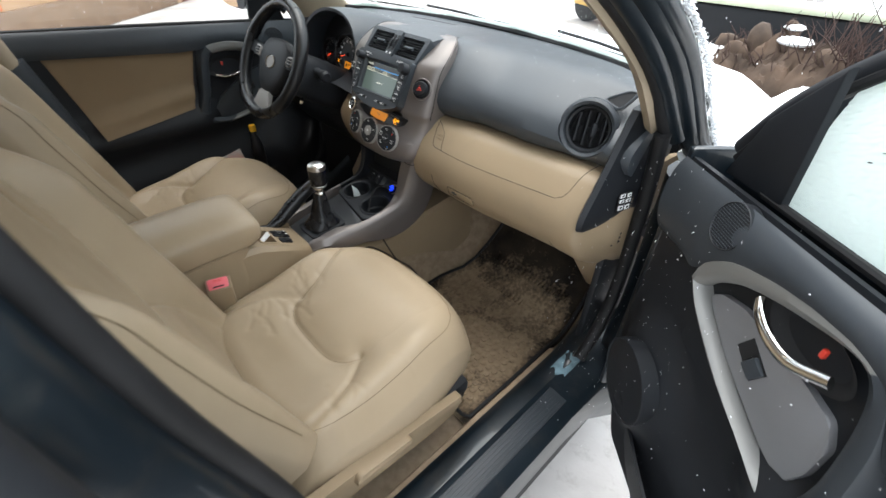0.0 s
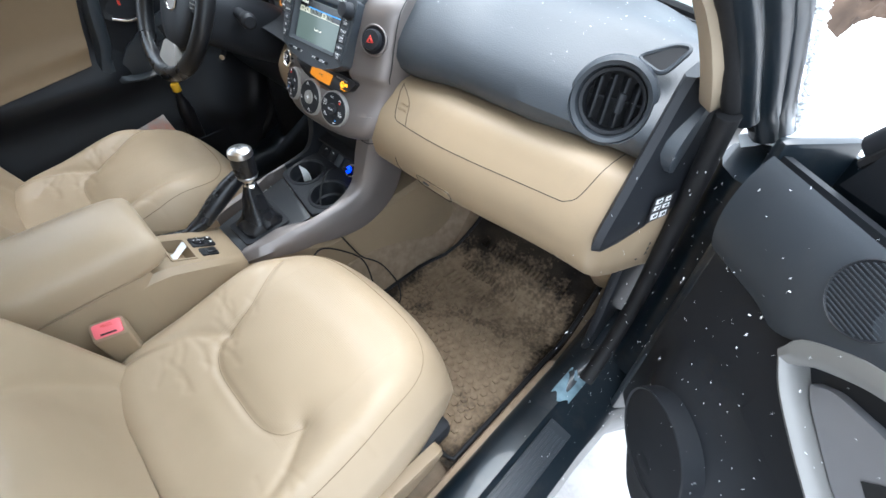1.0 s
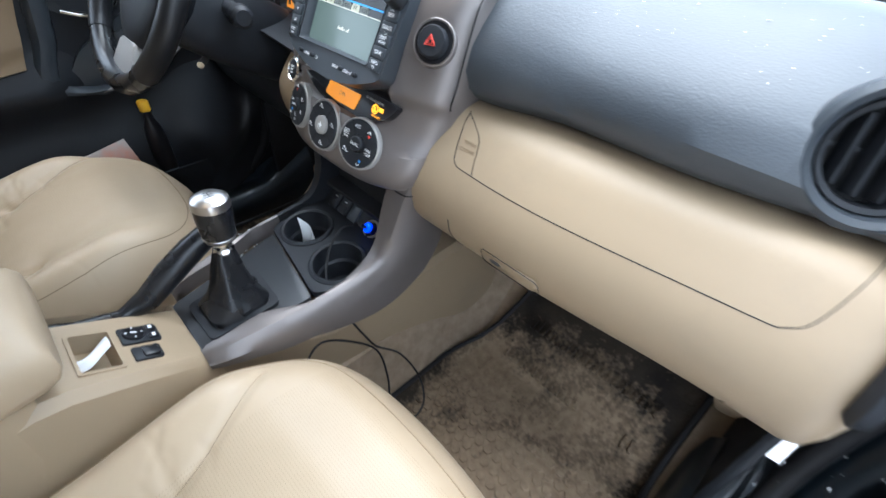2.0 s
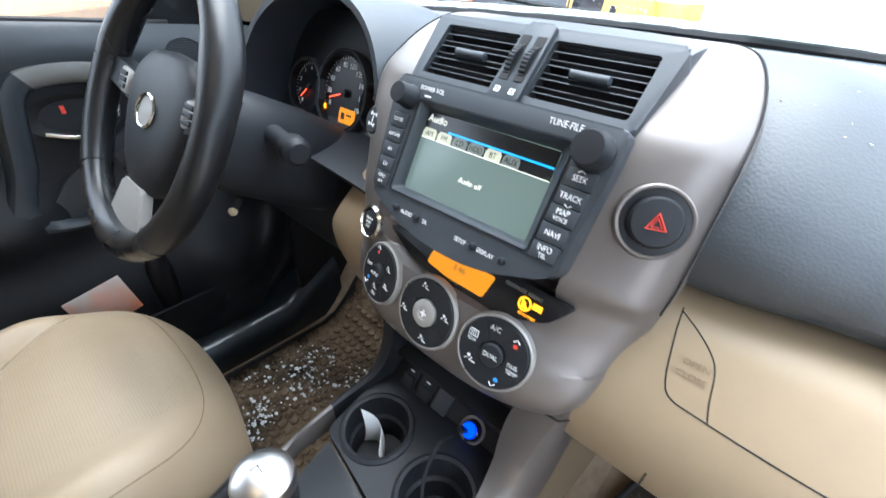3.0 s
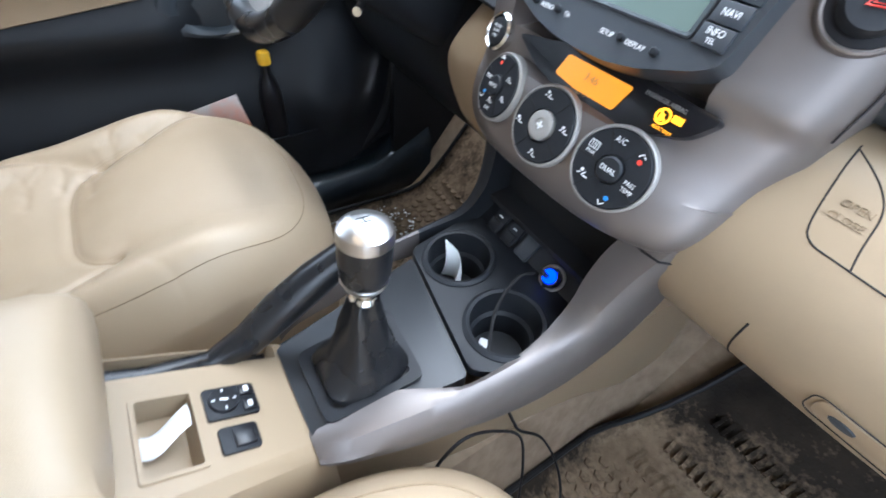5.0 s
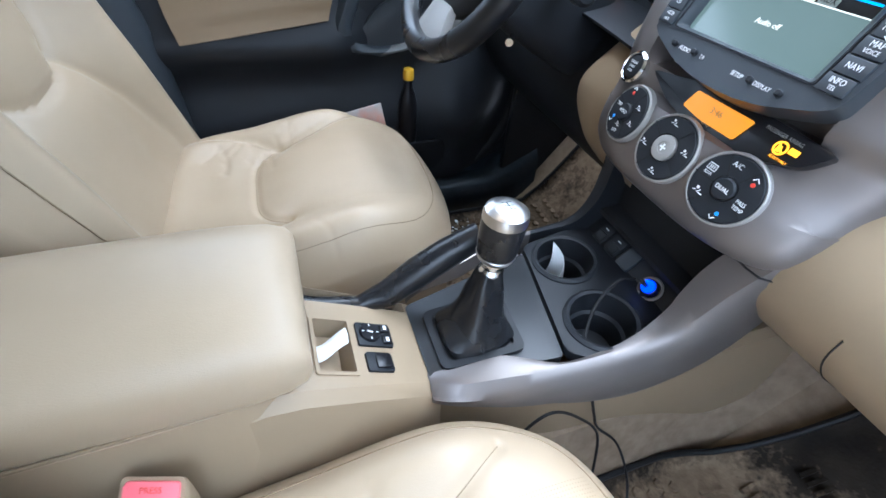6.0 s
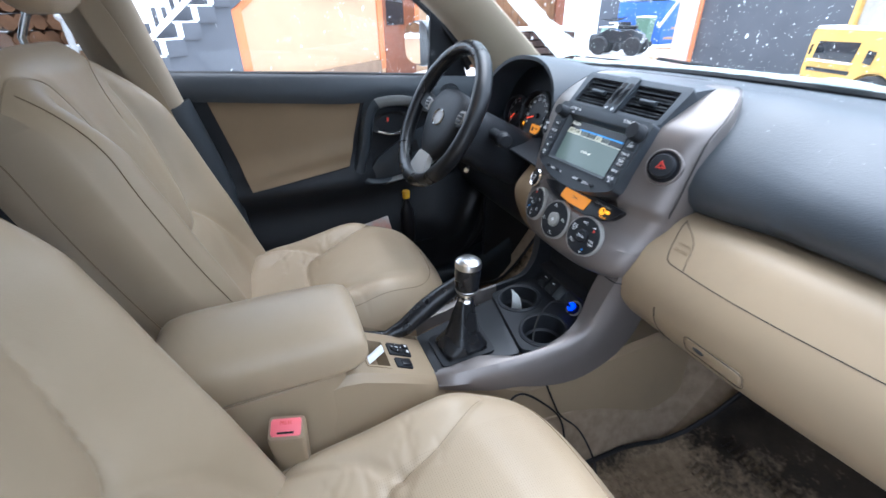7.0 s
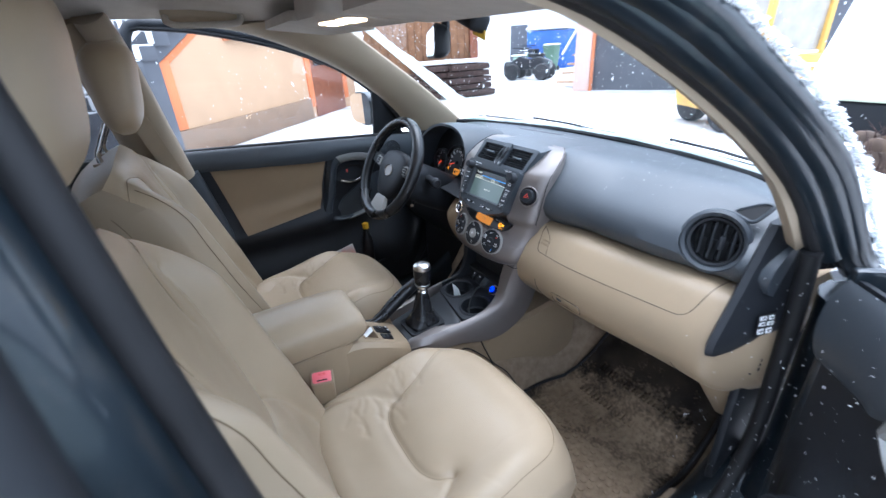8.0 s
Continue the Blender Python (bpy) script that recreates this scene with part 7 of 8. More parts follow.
    part("switch_well", box((0.052, 0.036, 0.002), mm @ (at(0.386, 0.985, 0.0005, 0, 0, -27) if mirrored else at(0.340, 0.938, 0.0005, 0, 0, -14)), 0.0), PITCH, swp)
    part("window_switch", box((0.026, 0.032, 0.010), mm @ (at(0.397, 0.979, 0.002, 0, 6, -27) if mirrored else at(0.352, 0.936, 0.002, 0, 6, -14)), 0.003), DARK, swp)
    # inner handle in its cup
    part("handle_cup", lathe([(0.052, -0.002), (0.048, -0.004), (0.03, -0.02), (0.001, -0.024)], mm @ at(0.435 if mirrored else 0.395, 1.075 if mirrored else 1.020, 0.004) @ Matrix.Diagonal((1.35, 0.72, 1, 1)), 28, caps=False), PITCH, d)
    hd = part("inner_handle", tube([mm @ Vector((a, b, c)) for a, b, c in (((0.352, 1.070, 0.008), (0.372, 1.062, 0.018), (0.405, 1.053, 0.022), (0.445, 1.053, 0.020), (0.487, 1.074, 0.012)) if mirrored else ((0.335, 1.028, 0.008), (0.345, 1.010, 0.018), (0.375, 0.995, 0.022), (0.41, 0.992, 0.020), (0.445, 1.002, 0.012)))], 0.0052, 12, smooth=16, flat=1.6), CHROME, d, "chrome inner door handle")
    part("lock_tab", box((0.006, 0.012, 0.006), mm @ at(0.456 if mirrored else 0.41, 1.086 if mirrored else 1.034, 0.004), 0.001), RED_INK, d, "red lock tab")
    # speakers
    tw = m @ Matrix(((1, 0, 0, 0.250 if mirrored else 0.205), (0, 0, 1, door_w(0.205, 1.10) + (0.0295 if mirrored else 0.0305)), (0, 1, 0, 1.118 if mirrored else 1.092), (0, 0, 0, 1))) @ at(0, 0, 0, -14 if mirrored else -6, 0, 0) @ Matrix.Diagonal((0.80, 0.80, 1, 1))
    t1 = part("tweeter_grille", lathe([(0.046, -0.020), (0.046, 0.0008), (0.0445, 0.0020), (0.0430, 0.0004), (0.02, 0.0010), (0.001, 0.0012)], tw, 48), BLACK, d, "round charcoal tweeter grille")
    for q in range(17):
        h = math.sqrt(max(0, 0.042 ** 2 - (0.0050 * (q - 8)) ** 2))
        part("grille_bar", box((2 * h, 0.0016, 0.0010), tw @ at(0, 0.0050 * (q - 8), 0.0012)), DARK, t1)
    lo = m @ Matrix(((1, 0, 0, 0.222), (0, 0, 1, 0.106 * t), (0, 1, 0, 0.705), (0, 0, 0, 1)))
    part("speaker_grille", lathe([(0.090, -0.03), (0.0896, 0.0016), (0.0880, 0.0030), (0.0862, 0.0014), (0.0850, 0.0004), (0.04, 0.0035), (0.001, 0.0045)], lo, 56), BLACK, d, "round black door speaker grille")
    # map pocket
    part("map_pocket", sheet(lambda u, v: P(0.26 + 0.62 * u, 0.085 + 0.035 * math.sin(math.pi * min(1, u * 1.1)) - 0.02 * (1 - v), 0.50 + (0.105 + 0.05 * u) * v), 20, 8, 0.006 * t), BLACK, d, "black map pocket")
    # outer skin, frame, glass
    part("outer_skin", sheet(lambda u, v: P(0.02 + 1.07 * u, -0.055 - 0.03 * math.sin(math.pi * v * 0.9), 0.40 + (belt(0.02 + 1.07 * u) - 0.412) * v), 12, 12, -0.006 * t), PAINT, d, "dark blue-green painted skin")
    part("door_edge", box((0.02, 0.10, 0.70), m @ at(0.045, -0.005, 0.80), 0.008), PAINT, d)
    part("door_edge", box((0.02, 0.10, 0.70), m @ at(1.085, -0.005, 0.80), 0.008), PAINT, d)
    part("belt_seal", tube([P(0.20, 0.004, belt(0.2) - 0.005), P(0.6, 0.004, belt(0.6) - 0.005), P(1.07, 0.004, belt(1.0) - 0.005)], 0.007, 8, smooth=10), RUBBER, d)
    frame_pts = [P(0.10, -0.012, 1.17), P(0.155, -0.022, 1.26), P(0.235, -0.042, 1.345), P(0.34, -0.066, 1.425), P(0.48, -0.090, 1.49), P(0.62, -0.104, 1.535), P(0.80, -0.116, 1.575), P(0.93, -0.120, 1.59), P(1.005, -0.118, 1.585), P(1.035, -0.095, 1.50), P(1.062, -0.045, 1.32), P(1.075, -0.010, 1.19)]
    part("window_frame", tube(frame_pts, 0.019, 12, smooth=50), BLACK, d, "black window frame")
    part("frame_seal", tube([p + (m.to_3x3() @ Vector((0.008, 0.012, -0.012))) for p in frame_pts], 0.008, 8, smooth=50), RUBBER, d)
    def glass_f(u, v):
        a = 0.22 + 0.85 * u
        top = [1.335, 1.45, 1.525, 1.57, 1.585, 1.58][min(5, int(u * 5))]
        nxt = [1.335, 1.45, 1.525, 1.57, 1.585, 1.58][min(5, int(u * 5) + 1)]
        zt = top + (nxt - top) * (u * 5 - int(u * 5))
        z = belt(a) - 0.02 + (zt - belt(a) + 0.02) * v
        return P(a, -0.008 - 0.115 * smooth01(1.17, 1.62, z) ** 1.2, z)
    if mirrored:
        fr, keep = bmesh.new(), {}
        nu, nv = 300, 160
        for i in range(nu):
            for j in range(nv):
                u, v = (i + 0.5) / nu, (j + 0.5) / nv
                w = 0.55 * noise.noise(Vector((u * 4.2, v * 3.0, 7.3))) + 0.16 * noise.noise(Vector((u * 30, v * 12, 1.3))) + 0.16 * noise.noise(Vector((u * 90, v * 36, 4.0)))
                if w + 0.30 * (1 - v) - 1.0 * math.exp(-((u - 0.24 - 0.10 * v) / 0.06) ** 2 - ((v - 0.62) / 0.30) ** 2) > -0.42:
                    q = []
                    for a, b in ((i, j), (i + 1, j), (i + 1, j + 1), (i, j + 1)):
                        if (a, b) not in keep:
                            keep[a, b] = fr.verts.new(glass_f(min(0.999, a / nu), b / nv) - m.to_3x3() @ Vector((0, 0.0030 + 0.002 * noise.noise(Vector((a * 0.3, b * 0.3, 0))), 0)))
                        q.append(keep[a, b])
                    fr.faces.new(q)
        part("window_frost", fr, SNOW_THIN, d, "wet snow stuck to the window")
    g = part("window_pane", sheet(glass_f, 20, 12), WINDOW_GLASS, d, pane_label)
    g.visible_shadow = False
    # corner sail with the outside mirror
    part("corner_sail", slab([(0.105, 1.130), (0.245, 1.146), (0.232, 1.335), (0.145, 1.240)], m @ Matrix(((1, 0, 0, 0), (0, 0, 1, 0.010 * t), (0, 1, 0, 0), (0, 0, 0, 1))), 0.012, 0.005), BLACK, d, "black corner sail")
    mc = P(0.17, -0.165, 1.245) if mirrored else P(0.17, -0.240, 1.226)
    mir = part("outside_mirror", loft([[mc + (m.to_3x3() @ Vector((x, w, z))) for x, w, z in [(dx, f * c * 0.098, f * s * 0.075) for c, s in [(math.copysign(abs(math.cos(t)) ** 0.6, math.cos(t)), math.copysign(abs(math.sin(t)) ** 0.6, math.sin(t))) for t in [2 * math.pi * q / 28 for q in range(28)]]]] for dx, f in ((-0.075, 0.45), (-0.06, 0.75), (-0.02, 0.96), (0.02, 1.0), (0.025, 0.97))]), PAINT, d, "dark outside mirror dusted with snow")
    part("mirror_glass", slab([(x, y) for x, y in [(math.copysign(abs(math.cos(t)) ** 0.6, math.cos(t)) * 0.090, math.copysign(abs(math.sin(t)) ** 0.6, math.sin(t)) * 0.068) for t in [2 * math.pi * q / 28 for q in range(28)]]], Matrix.Translation(mc) @ m.to_3x3().to_4x4() @ Matrix(((0, 0, 1, 0.028), (1, 0, 0, 0), (0, 1, 0, 0), (0, 0, 0, 1))) @ at(0, 0, 0, 0, 14, 0), 0.002), MIRROR, mir)
    part("mirror_foot", tube([P(0.17, -0.01, 1.185), P(0.175, -0.08, 1.185), mc + (m.to_3x3() @ Vector((-0.02, 0.06, -0.03)))], 0.020, 10), BLACK, d)
    return d


# driver door shut; passenger door open about 47 degrees
DRV = Matrix(((0, 1, 0, -0.775), (-1, 0, 0, 0.870), (0, 0, 1, 0.0), (0, 0, 0, 1)))
th = radians(47)
PAS = Matrix(((math.sin(th), -math.cos(th), 0, 0.80), (-math.cos(th), -math.sin(th), 0, 0.80), (0, 0, 1, 0.0), (0, 0, 0, 1)))
car_door("door_1", DRV, "shut driver door with beige insert and grey pull", "clear side window speckled with snow", False)
car_door("door_2", PAS, "open passenger door with grey pull and black lining", "side window half covered with wet snow", True)

# bottle and leaflet in the driver door pocket
bottle = thing("bottle", (-0.70, 0.50, 0.605), "small dark bottle with a yellow cap", "bottle")
part("glass", lathe([(0.022, 0), (0.024, 0.01), (0.024, 0.10), (0.018, 0.13), (0.010, 0.15), (0.010, 0.17)], at(-0.70, 0.50, 0.605), 24), BLACK_GLOSS, bottle)
part("cap", lathe([(0.0125, 0.168), (0.0130, 0.172), (0.0130, 0.190), (0.011, 0.193), (0.0005, 0.1935)], at(-0.70, 0.50, 0.605), 24), mat("yellow_plastic", (0.75, 0.42, 0.02), 0.4), bottle, "yellow screw cap")
single("leaflet", box((0.004, 0.10, 0.09), at(-0.698, 0.390, 0.665, 12, 0, 0), 0.001), mat("printed_paper", (0.70, 0.66, 0.62), 0.7, tint=(0.8, 0.25, 0.12), vscale=14), "white and red leaflet in the door pocket", "leaflet")


# ---- floor mats ----
def floor_mat(x0, x1, y0, y1, label):
    mt = thing("floor_mat", ((x0 + x1) / 2, (y0 + y1) / 2, 0.39), label, "floor mat", "floor mats")

    def f(u, v):
        nip = 0.085 * smooth01(0.50, 1.0, v) if x0 > 0 else 0.0      # cut inner corner at the front
        x, y = x0 + nip + (x1 - x0 - nip) * u, y0 + (y1 - y0) * v
        e = min(u * (x1 - x0), (1 - u) * (x1 - x0), v * (y1 - y0), (1 - v) * (y1 - y0))
        z = 0.402 + 0.30 * smooth01(0.80, 1.12, y) + 0.022 * (1 - smooth01(0.004, 0.030, e)) - 0.012 * (1 - smooth01(0, 0.006, e))
        z += 0.004 * noise.noise(Vector((x * 8, y * 8, 3)))
        return Vector((x, y, z))
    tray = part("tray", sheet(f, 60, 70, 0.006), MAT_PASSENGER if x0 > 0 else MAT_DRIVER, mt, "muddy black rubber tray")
    edge = [f(0.02, q) for q in np.linspace(0.03, 0.97, 14)] + [f(q, 0.982) for q in np.linspace(0.06, 0.94, 8)] + [f(0.98, q) for q in np.linspace(0.97, 0.03, 14)] + [f(q, 0.018) for q in np.linspace(0.94, 0.06, 8)]
    part("rim", tube([q + Vector((0, 0, 0.003)) for q in edge], 0.0055, 8, loop=True), RUBBER, tray, "raised black rubber rim")
    studs = bmesh.new()
    sx = 0.023
    rows = int((y1 - y0 - 0.10) * (0.62 if x0 > 0 else 0.9) / sx)
    for j in range(rows):
        for i in range(int((x1 - x0 - 0.08) / sx)):
            x, y = x0 + 0.045 + sx * (i + 0.5 * (j % 2)), y0 + 0.05 + sx * j
            if x > x1 - 0.04:
                continue
            p = f((x - x0) / (x1 - x0), (y - y0) / (y1 - y0))
            c = [studs.verts.new(p + Vector((0.0112 * math.cos(k * 1.0472), 0.0112 * math.sin(k * 1.0472), -0.001))) for k in range(6)]
            t = [studs.verts.new(p + Vector((0.0092 * math.cos(k * 1.0472), 0.0092 * math.sin(k * 1.0472), 0.0042))) for k in range(6)]
            studs.faces.new(t)
            for k in range(6):
                studs.faces.new((c[k], c[(k + 1) % 6], t[(k + 1) % 6], t[k]))
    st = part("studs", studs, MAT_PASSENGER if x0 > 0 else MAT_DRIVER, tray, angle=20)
    tagged(st, kind="stuff")
    # slanted rib blocks at the front
    for k in range(4 if x0 > 0 else 0):
        for i in range(int((x1 - x0 - 0.12) / 0.017)):
            x, y = x0 + 0.07 + 0.017 * i, y1 - 0.30 + 0.062 * k
            if noise.noise(Vector((x * 9, y * 9, 6))) < -0.25:
                continue
            p = f((x - x0) / (x1 - x0), (y - y0) / (y1 - y0))
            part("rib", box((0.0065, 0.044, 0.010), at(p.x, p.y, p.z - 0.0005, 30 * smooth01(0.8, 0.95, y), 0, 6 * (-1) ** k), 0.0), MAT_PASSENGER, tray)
    return mt


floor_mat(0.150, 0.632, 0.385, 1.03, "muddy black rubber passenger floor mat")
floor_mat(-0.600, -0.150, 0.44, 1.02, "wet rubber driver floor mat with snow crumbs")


# snow carried in on shoes
rng = random.Random(21)
crumbs = []
for k in range(520):
    cx, cy, sp = rng.choice(((-0.503, 0.697, 0.035), (-0.47, 0.66, 0.04), (-0.369, 0.743, 0.022), (-0.463, 0.536, 0.02), (-0.428, 0.486, 0.02), (-0.52, 0.60, 0.06), (-0.345, 0.76, 0.02)))
    x, y = min(-0.20, max(-0.57, rng.gauss(cx, sp))), min(0.80, max(0.47, rng.gauss(cy, sp)))
    crumbs.append((x, y, 0.4075 + rng.uniform(0, 0.002)))
specks("snow_crumbs", crumbs, 0.0010, 0.0055, 4, SNOW, "melting snow crumbs on the driver floor mat", "snow", 0.5)
dust = []
for k in range(620):
    i = rng.randrange(14, 63)
    r = pad_rings[i]
    a = rng.randrange(3, 15)
    p = r[a].lerp(r[a + 1], rng.random())
    dust.append(p + Vector((rng.uniform(-0.01, 0.01), -0.0004, 0.0004)))
specks("snow_specks", dust, 0.0003, 0.0011, 6, SNOW, "fine melting snow specks on the dashboard pad", "snow", 0.35)
lint = []
for k in range(180):
    lint.append(PAS @ Vector((rng.uniform(0.12, 0.95), door_w(0.3, 1.0) + rng.uniform(0.030, 0.05), rng.uniform(0.62, 1.16))))
specks("snow_specks", lint, 0.0004, 0.0012, 8, SNOW, "snow flakes blown onto the open door lining", "snow", 0.6)


# ---- roof fittings ----
visor = thing("sun_visor", (-0.32, 0.22, 1.55), "folded grey-beige sun visor", "sun visor")
part("panel", slab(round_outline([(-0.21, -0.095), (0.20, -0.115), (0.20, 0.095), (-0.21, 0.095)], 0.03), plane((-0.33, 0.31, 1.543), (1, 0, 0), (0, 1, -0.12)) @ at(0, 0, 0.018), 0.022, 0.008, 3), HEADLINER, visor)
visor2 = copy_thing(visor, Matrix.Translation((0.35, 0.22, 1.55)))
lamp2 = thing("overhead_console", (0.0, 0.17, 1.55), "grey overhead console with lit map lamps", "interior lamp")
part("housing", slab(round_outline([(-0.13, -0.10), (0.13, -0.10), (0.10, 0.10), (-0.10, 0.10)], 0.04), plane((0.0, 0.29, 1.560), (1, 0, 0), (0, -1, 0.08)) @ at(0, 0, 0.02), 0.05, 0.012, 3), HEADLINER, lamp2)
for s in (1, -1):
    part("lens", slab(round_outline([(-0.045, -0.020), (0.045, -0.020), (0.040, 0.020), (-0.040, 0.020)], 0.01), plane((s * 0.055, 0.265, 1.5605), (1, 0, 0), (0, -1, 0.08)) @ at(0, 0, 0.0225), 0.004, 0.001), CABIN_GLOW, lamp2, "warm lit map lamp")
grab = thing("grab_handle", (-0.575, 0.07, 1.57), "grey-beige roof grab handle", "grab handle")
part("backing", slab(round_outline([(-0.105, -0.026), (0.105, -0.026), (0.105, 0.026), (-0.105, 0.026)], 0.016), plane((-0.552, 0.062, 1.590), (0, 1, 0), (0.55, 0, 0.83)), 0.008, 0.003), PILLAR, grab, "recessed handle backing")
part("bar", tube([(-0.552, -0.034, 1.592), (-0.540, -0.030, 1.576), (-0.536, 0.0, 1.569), (-0.536, 0.124, 1.569), (-0.540, 0.154, 1.576), (-0.552, 0.158, 1.592)], 0.009, 10, smooth=30), HEADLINER, grab)
rear = thing("rear_view_mirror", (-0.01, 0.49, 1.46), "black oval rear-view mirror on the windscreen", "mirror")
RM = plane((-0.015, 0.490, 1.490), (0.90, -0.42, 0.05), (0.0, 0.08, 1.0))
part("shell", loft([[RM @ Vector((x * k, y * k, z)) for x, y in round_outline([(-0.115, -0.032), (0.115, -0.036), (0.115, 0.036), (-0.115, 0.032)], 0.025)] for k, z in ((0.6, -0.035), (0.9, -0.022), (1.0, -0.005), (1.0, 0.003), (0.96, 0.005))]), BLACK, rear)
part("glass", slab(round_outline([(-0.107, -0.027), (0.107, -0.030), (0.107, 0.030), (-0.107, 0.027)], 0.022), RM @ at(0, 0, 0.0065), 0.002), MIRROR, rear)
part("stem", tube([RM @ Vector((0, 0.01, -0.03)), (-0.01, 0.525, 1.540), (0.0, 0.500, 1.580)], 0.010, 10, smooth=10), BLACK, rear)
dcam = thing("dash_camera", (0.10, 0.52, 1.54), "small black windscreen camera with a yellow tag", "dash camera")
part("body", box((0.14, 0.045, 0.040), at(0.095, 0.520, 1.540, -20, 14, -12), 0.012, 3), BLACK, dcam)
part("tag", box((0.06, 0.002, 0.018), at(0.135, 0.520, 1.506, 0, 14, -10), 0.0005), mat("yellow_tag", (0.75, 0.5, 0.05), 0.5), dcam)

# driver seat belt on the centre post
belt_ob = thing("seat_belt", (-0.62, -0.26, 0.75), "beige seat belt hanging at the centre post", "seat belt")
part("webbing", loft([[Vector((x, y + dy, z)) for dy in (-0.024, 0.024)] + [Vector((x - 0.003, y + dy, z)) for dy in (0.024, -0.024)] for x, y, z in ((-0.556, -0.220, 1.46), (-0.590, -0.172, 1.32), (-0.618, -0.130, 1.16), (-0.634, -0.100, 0.98), (-0.634, -0.090, 0.75))]), PILLAR, belt_ob)
part("guide", box((0.012, 0.07, 0.03), at(-0.556, -0.222, 1.465), 0.005), BEIGE, belt_ob)


# ---- yard outside ----
STUCCO = mat("peach_stucco", (0.52, 0.345, 0.215), 0.9, vary=0.05, vscale=2, bump=0.4, bscale=80)
ORANGE = mat("orange_render", (0.62, 0.20, 0.08), 0.85, vary=0.08, vscale=3, bump=0.3, bscale=80)
DADO = mat("brown_dado", (0.23, 0.155, 0.105), 0.9, vary=0.12, vscale=4, bump=0.5, bscale=60)
DOORWOOD = mat("red_brown_wood", (0.20, 0.065, 0.03), 0.5, vary=0.2, vscale=10)
GREYWALL = mat("dark_grey_wall", (0.10, 0.105, 0.12), 0.9, vary=0.12, vscale=1.5, bump=0.4, bscale=30)
OLDWOOD = mat("weathered_wood_boards", (0.24, 0.12, 0.06), 0.85, vary=0.25, vscale=5)
YELLOW = mat("yellow_machine_paint", (0.66, 0.40, 0.10), 0.6, vary=0.15, vscale=3, stain=0.3, sscale=5)
BLUEPAINT = mat("blue_tarpaulin", (0.03, 0.12, 0.45), 0.6, vary=0.15, vscale=2)
WHITEWALL = mat("white_painted_wall", (0.75, 0.75, 0.74), 0.9, vary=0.06, vscale=1)
WHITECAR = mat("white_car_paint", (0.75, 0.77, 0.74), 0.35, vary=0.03, coat=0.3)
TINTED = mat("dark_tinted_glass", (0.02, 0.024, 0.03), 0.08, vary=0.1)
TYRE = mat("tyre_rubber", (0.02, 0.02, 0.022), 0.85, vary=0.3, vscale=8, bump=0.5, bscale=40)
STONE = mat("rubble_stone", (0.075, 0.048, 0.032), 0.9, vary=0.5, vscale=6, bump=0.6, bscale=30)
TWIG = mat("bare_twigs", (0.055, 0.032, 0.026), 0.9, vary=0.3, vscale=10)

# peach house on the left
A, B = Vector((-6.95, 0.03, 0)), Vector((-9.80, 3.02, 0))
wd = (B - A).normalized()
wnrm = Vector((wd.y, -wd.x, 0))
if wnrm.dot(-A) < 0:
    wnrm = -wnrm
HM = Matrix.Translation(A) @ Matrix((wd, Vector((0, 0, 1)), wnrm)).transposed().to_4x4()   # x along the wall, y up, z out
house = thing("house", A, "peach rendered house with orange corners and brown base", "house")
part("wall", box((6.2, 3.4, 0.3), HM @ at(3.0, 1.7, -0.15), 0.01), STUCCO, house)
part("wall", box((1.5, 1.1, 0.3), HM @ at(3.0, 4.0, -0.15), 0.01), STUCCO, house)
part("corner_band", box((0.20, 0.98, 0.04), HM @ at(-0.05, 0.94, 0.01), 0.008), ORANGE, house, "orange painted corner band")
part("base_band", box((3.85, 0.44, 0.05), HM @ at(1.78, 0.22, 0.012), 0.01), DADO, house, "brown rendered base")
dr = part("entrance_door", box((1.45, 2.05, 0.06), HM @ at(4.62, 1.03, 0.0), 0.01), DOORWOOD, house, "red-brown wooden door")
part("door_glass", box((0.75, 0.80, 0.02), HM @ at(4.40, 1.50, 0.035)), TINTED, dr)
for q in (3.78, 5.48):
    part("door_band", box((0.20, 2.3, 0.05), HM @ at(q, 1.15 + 0.25, 0.012), 0.008), ORANGE, house)
win = part("window", box((1.60, 0.9, 0.05), HM @ at(2.28, 2.20, 0.0), 0.01), DOORWOOD, house, "wooden window with orange surround")
part("pane", box((1.46, 0.76, 0.02), HM @ at(2.28, 2.20, 0.028)), TINTED, win)
part("sill", box((1.8, 0.06, 0.12), HM @ at(2.28, 1.72, 0.05), 0.01), SILVER_GREY, win)
for q in (1.38, 3.18):
    part("surround", box((0.16, 1.1, 0.03), HM @ at(q, 2.22, 0.012), 0.006), ORANGE, win)
part("diagonal_band", slab([(-0.15, 1.38), (0.05, 1.38), (1.75, 2.32), (1.55, 2.32)], HM @ at(0, 0, 0.020), 0.03, 0.004), ORANGE, house, "orange painted band under the stair")

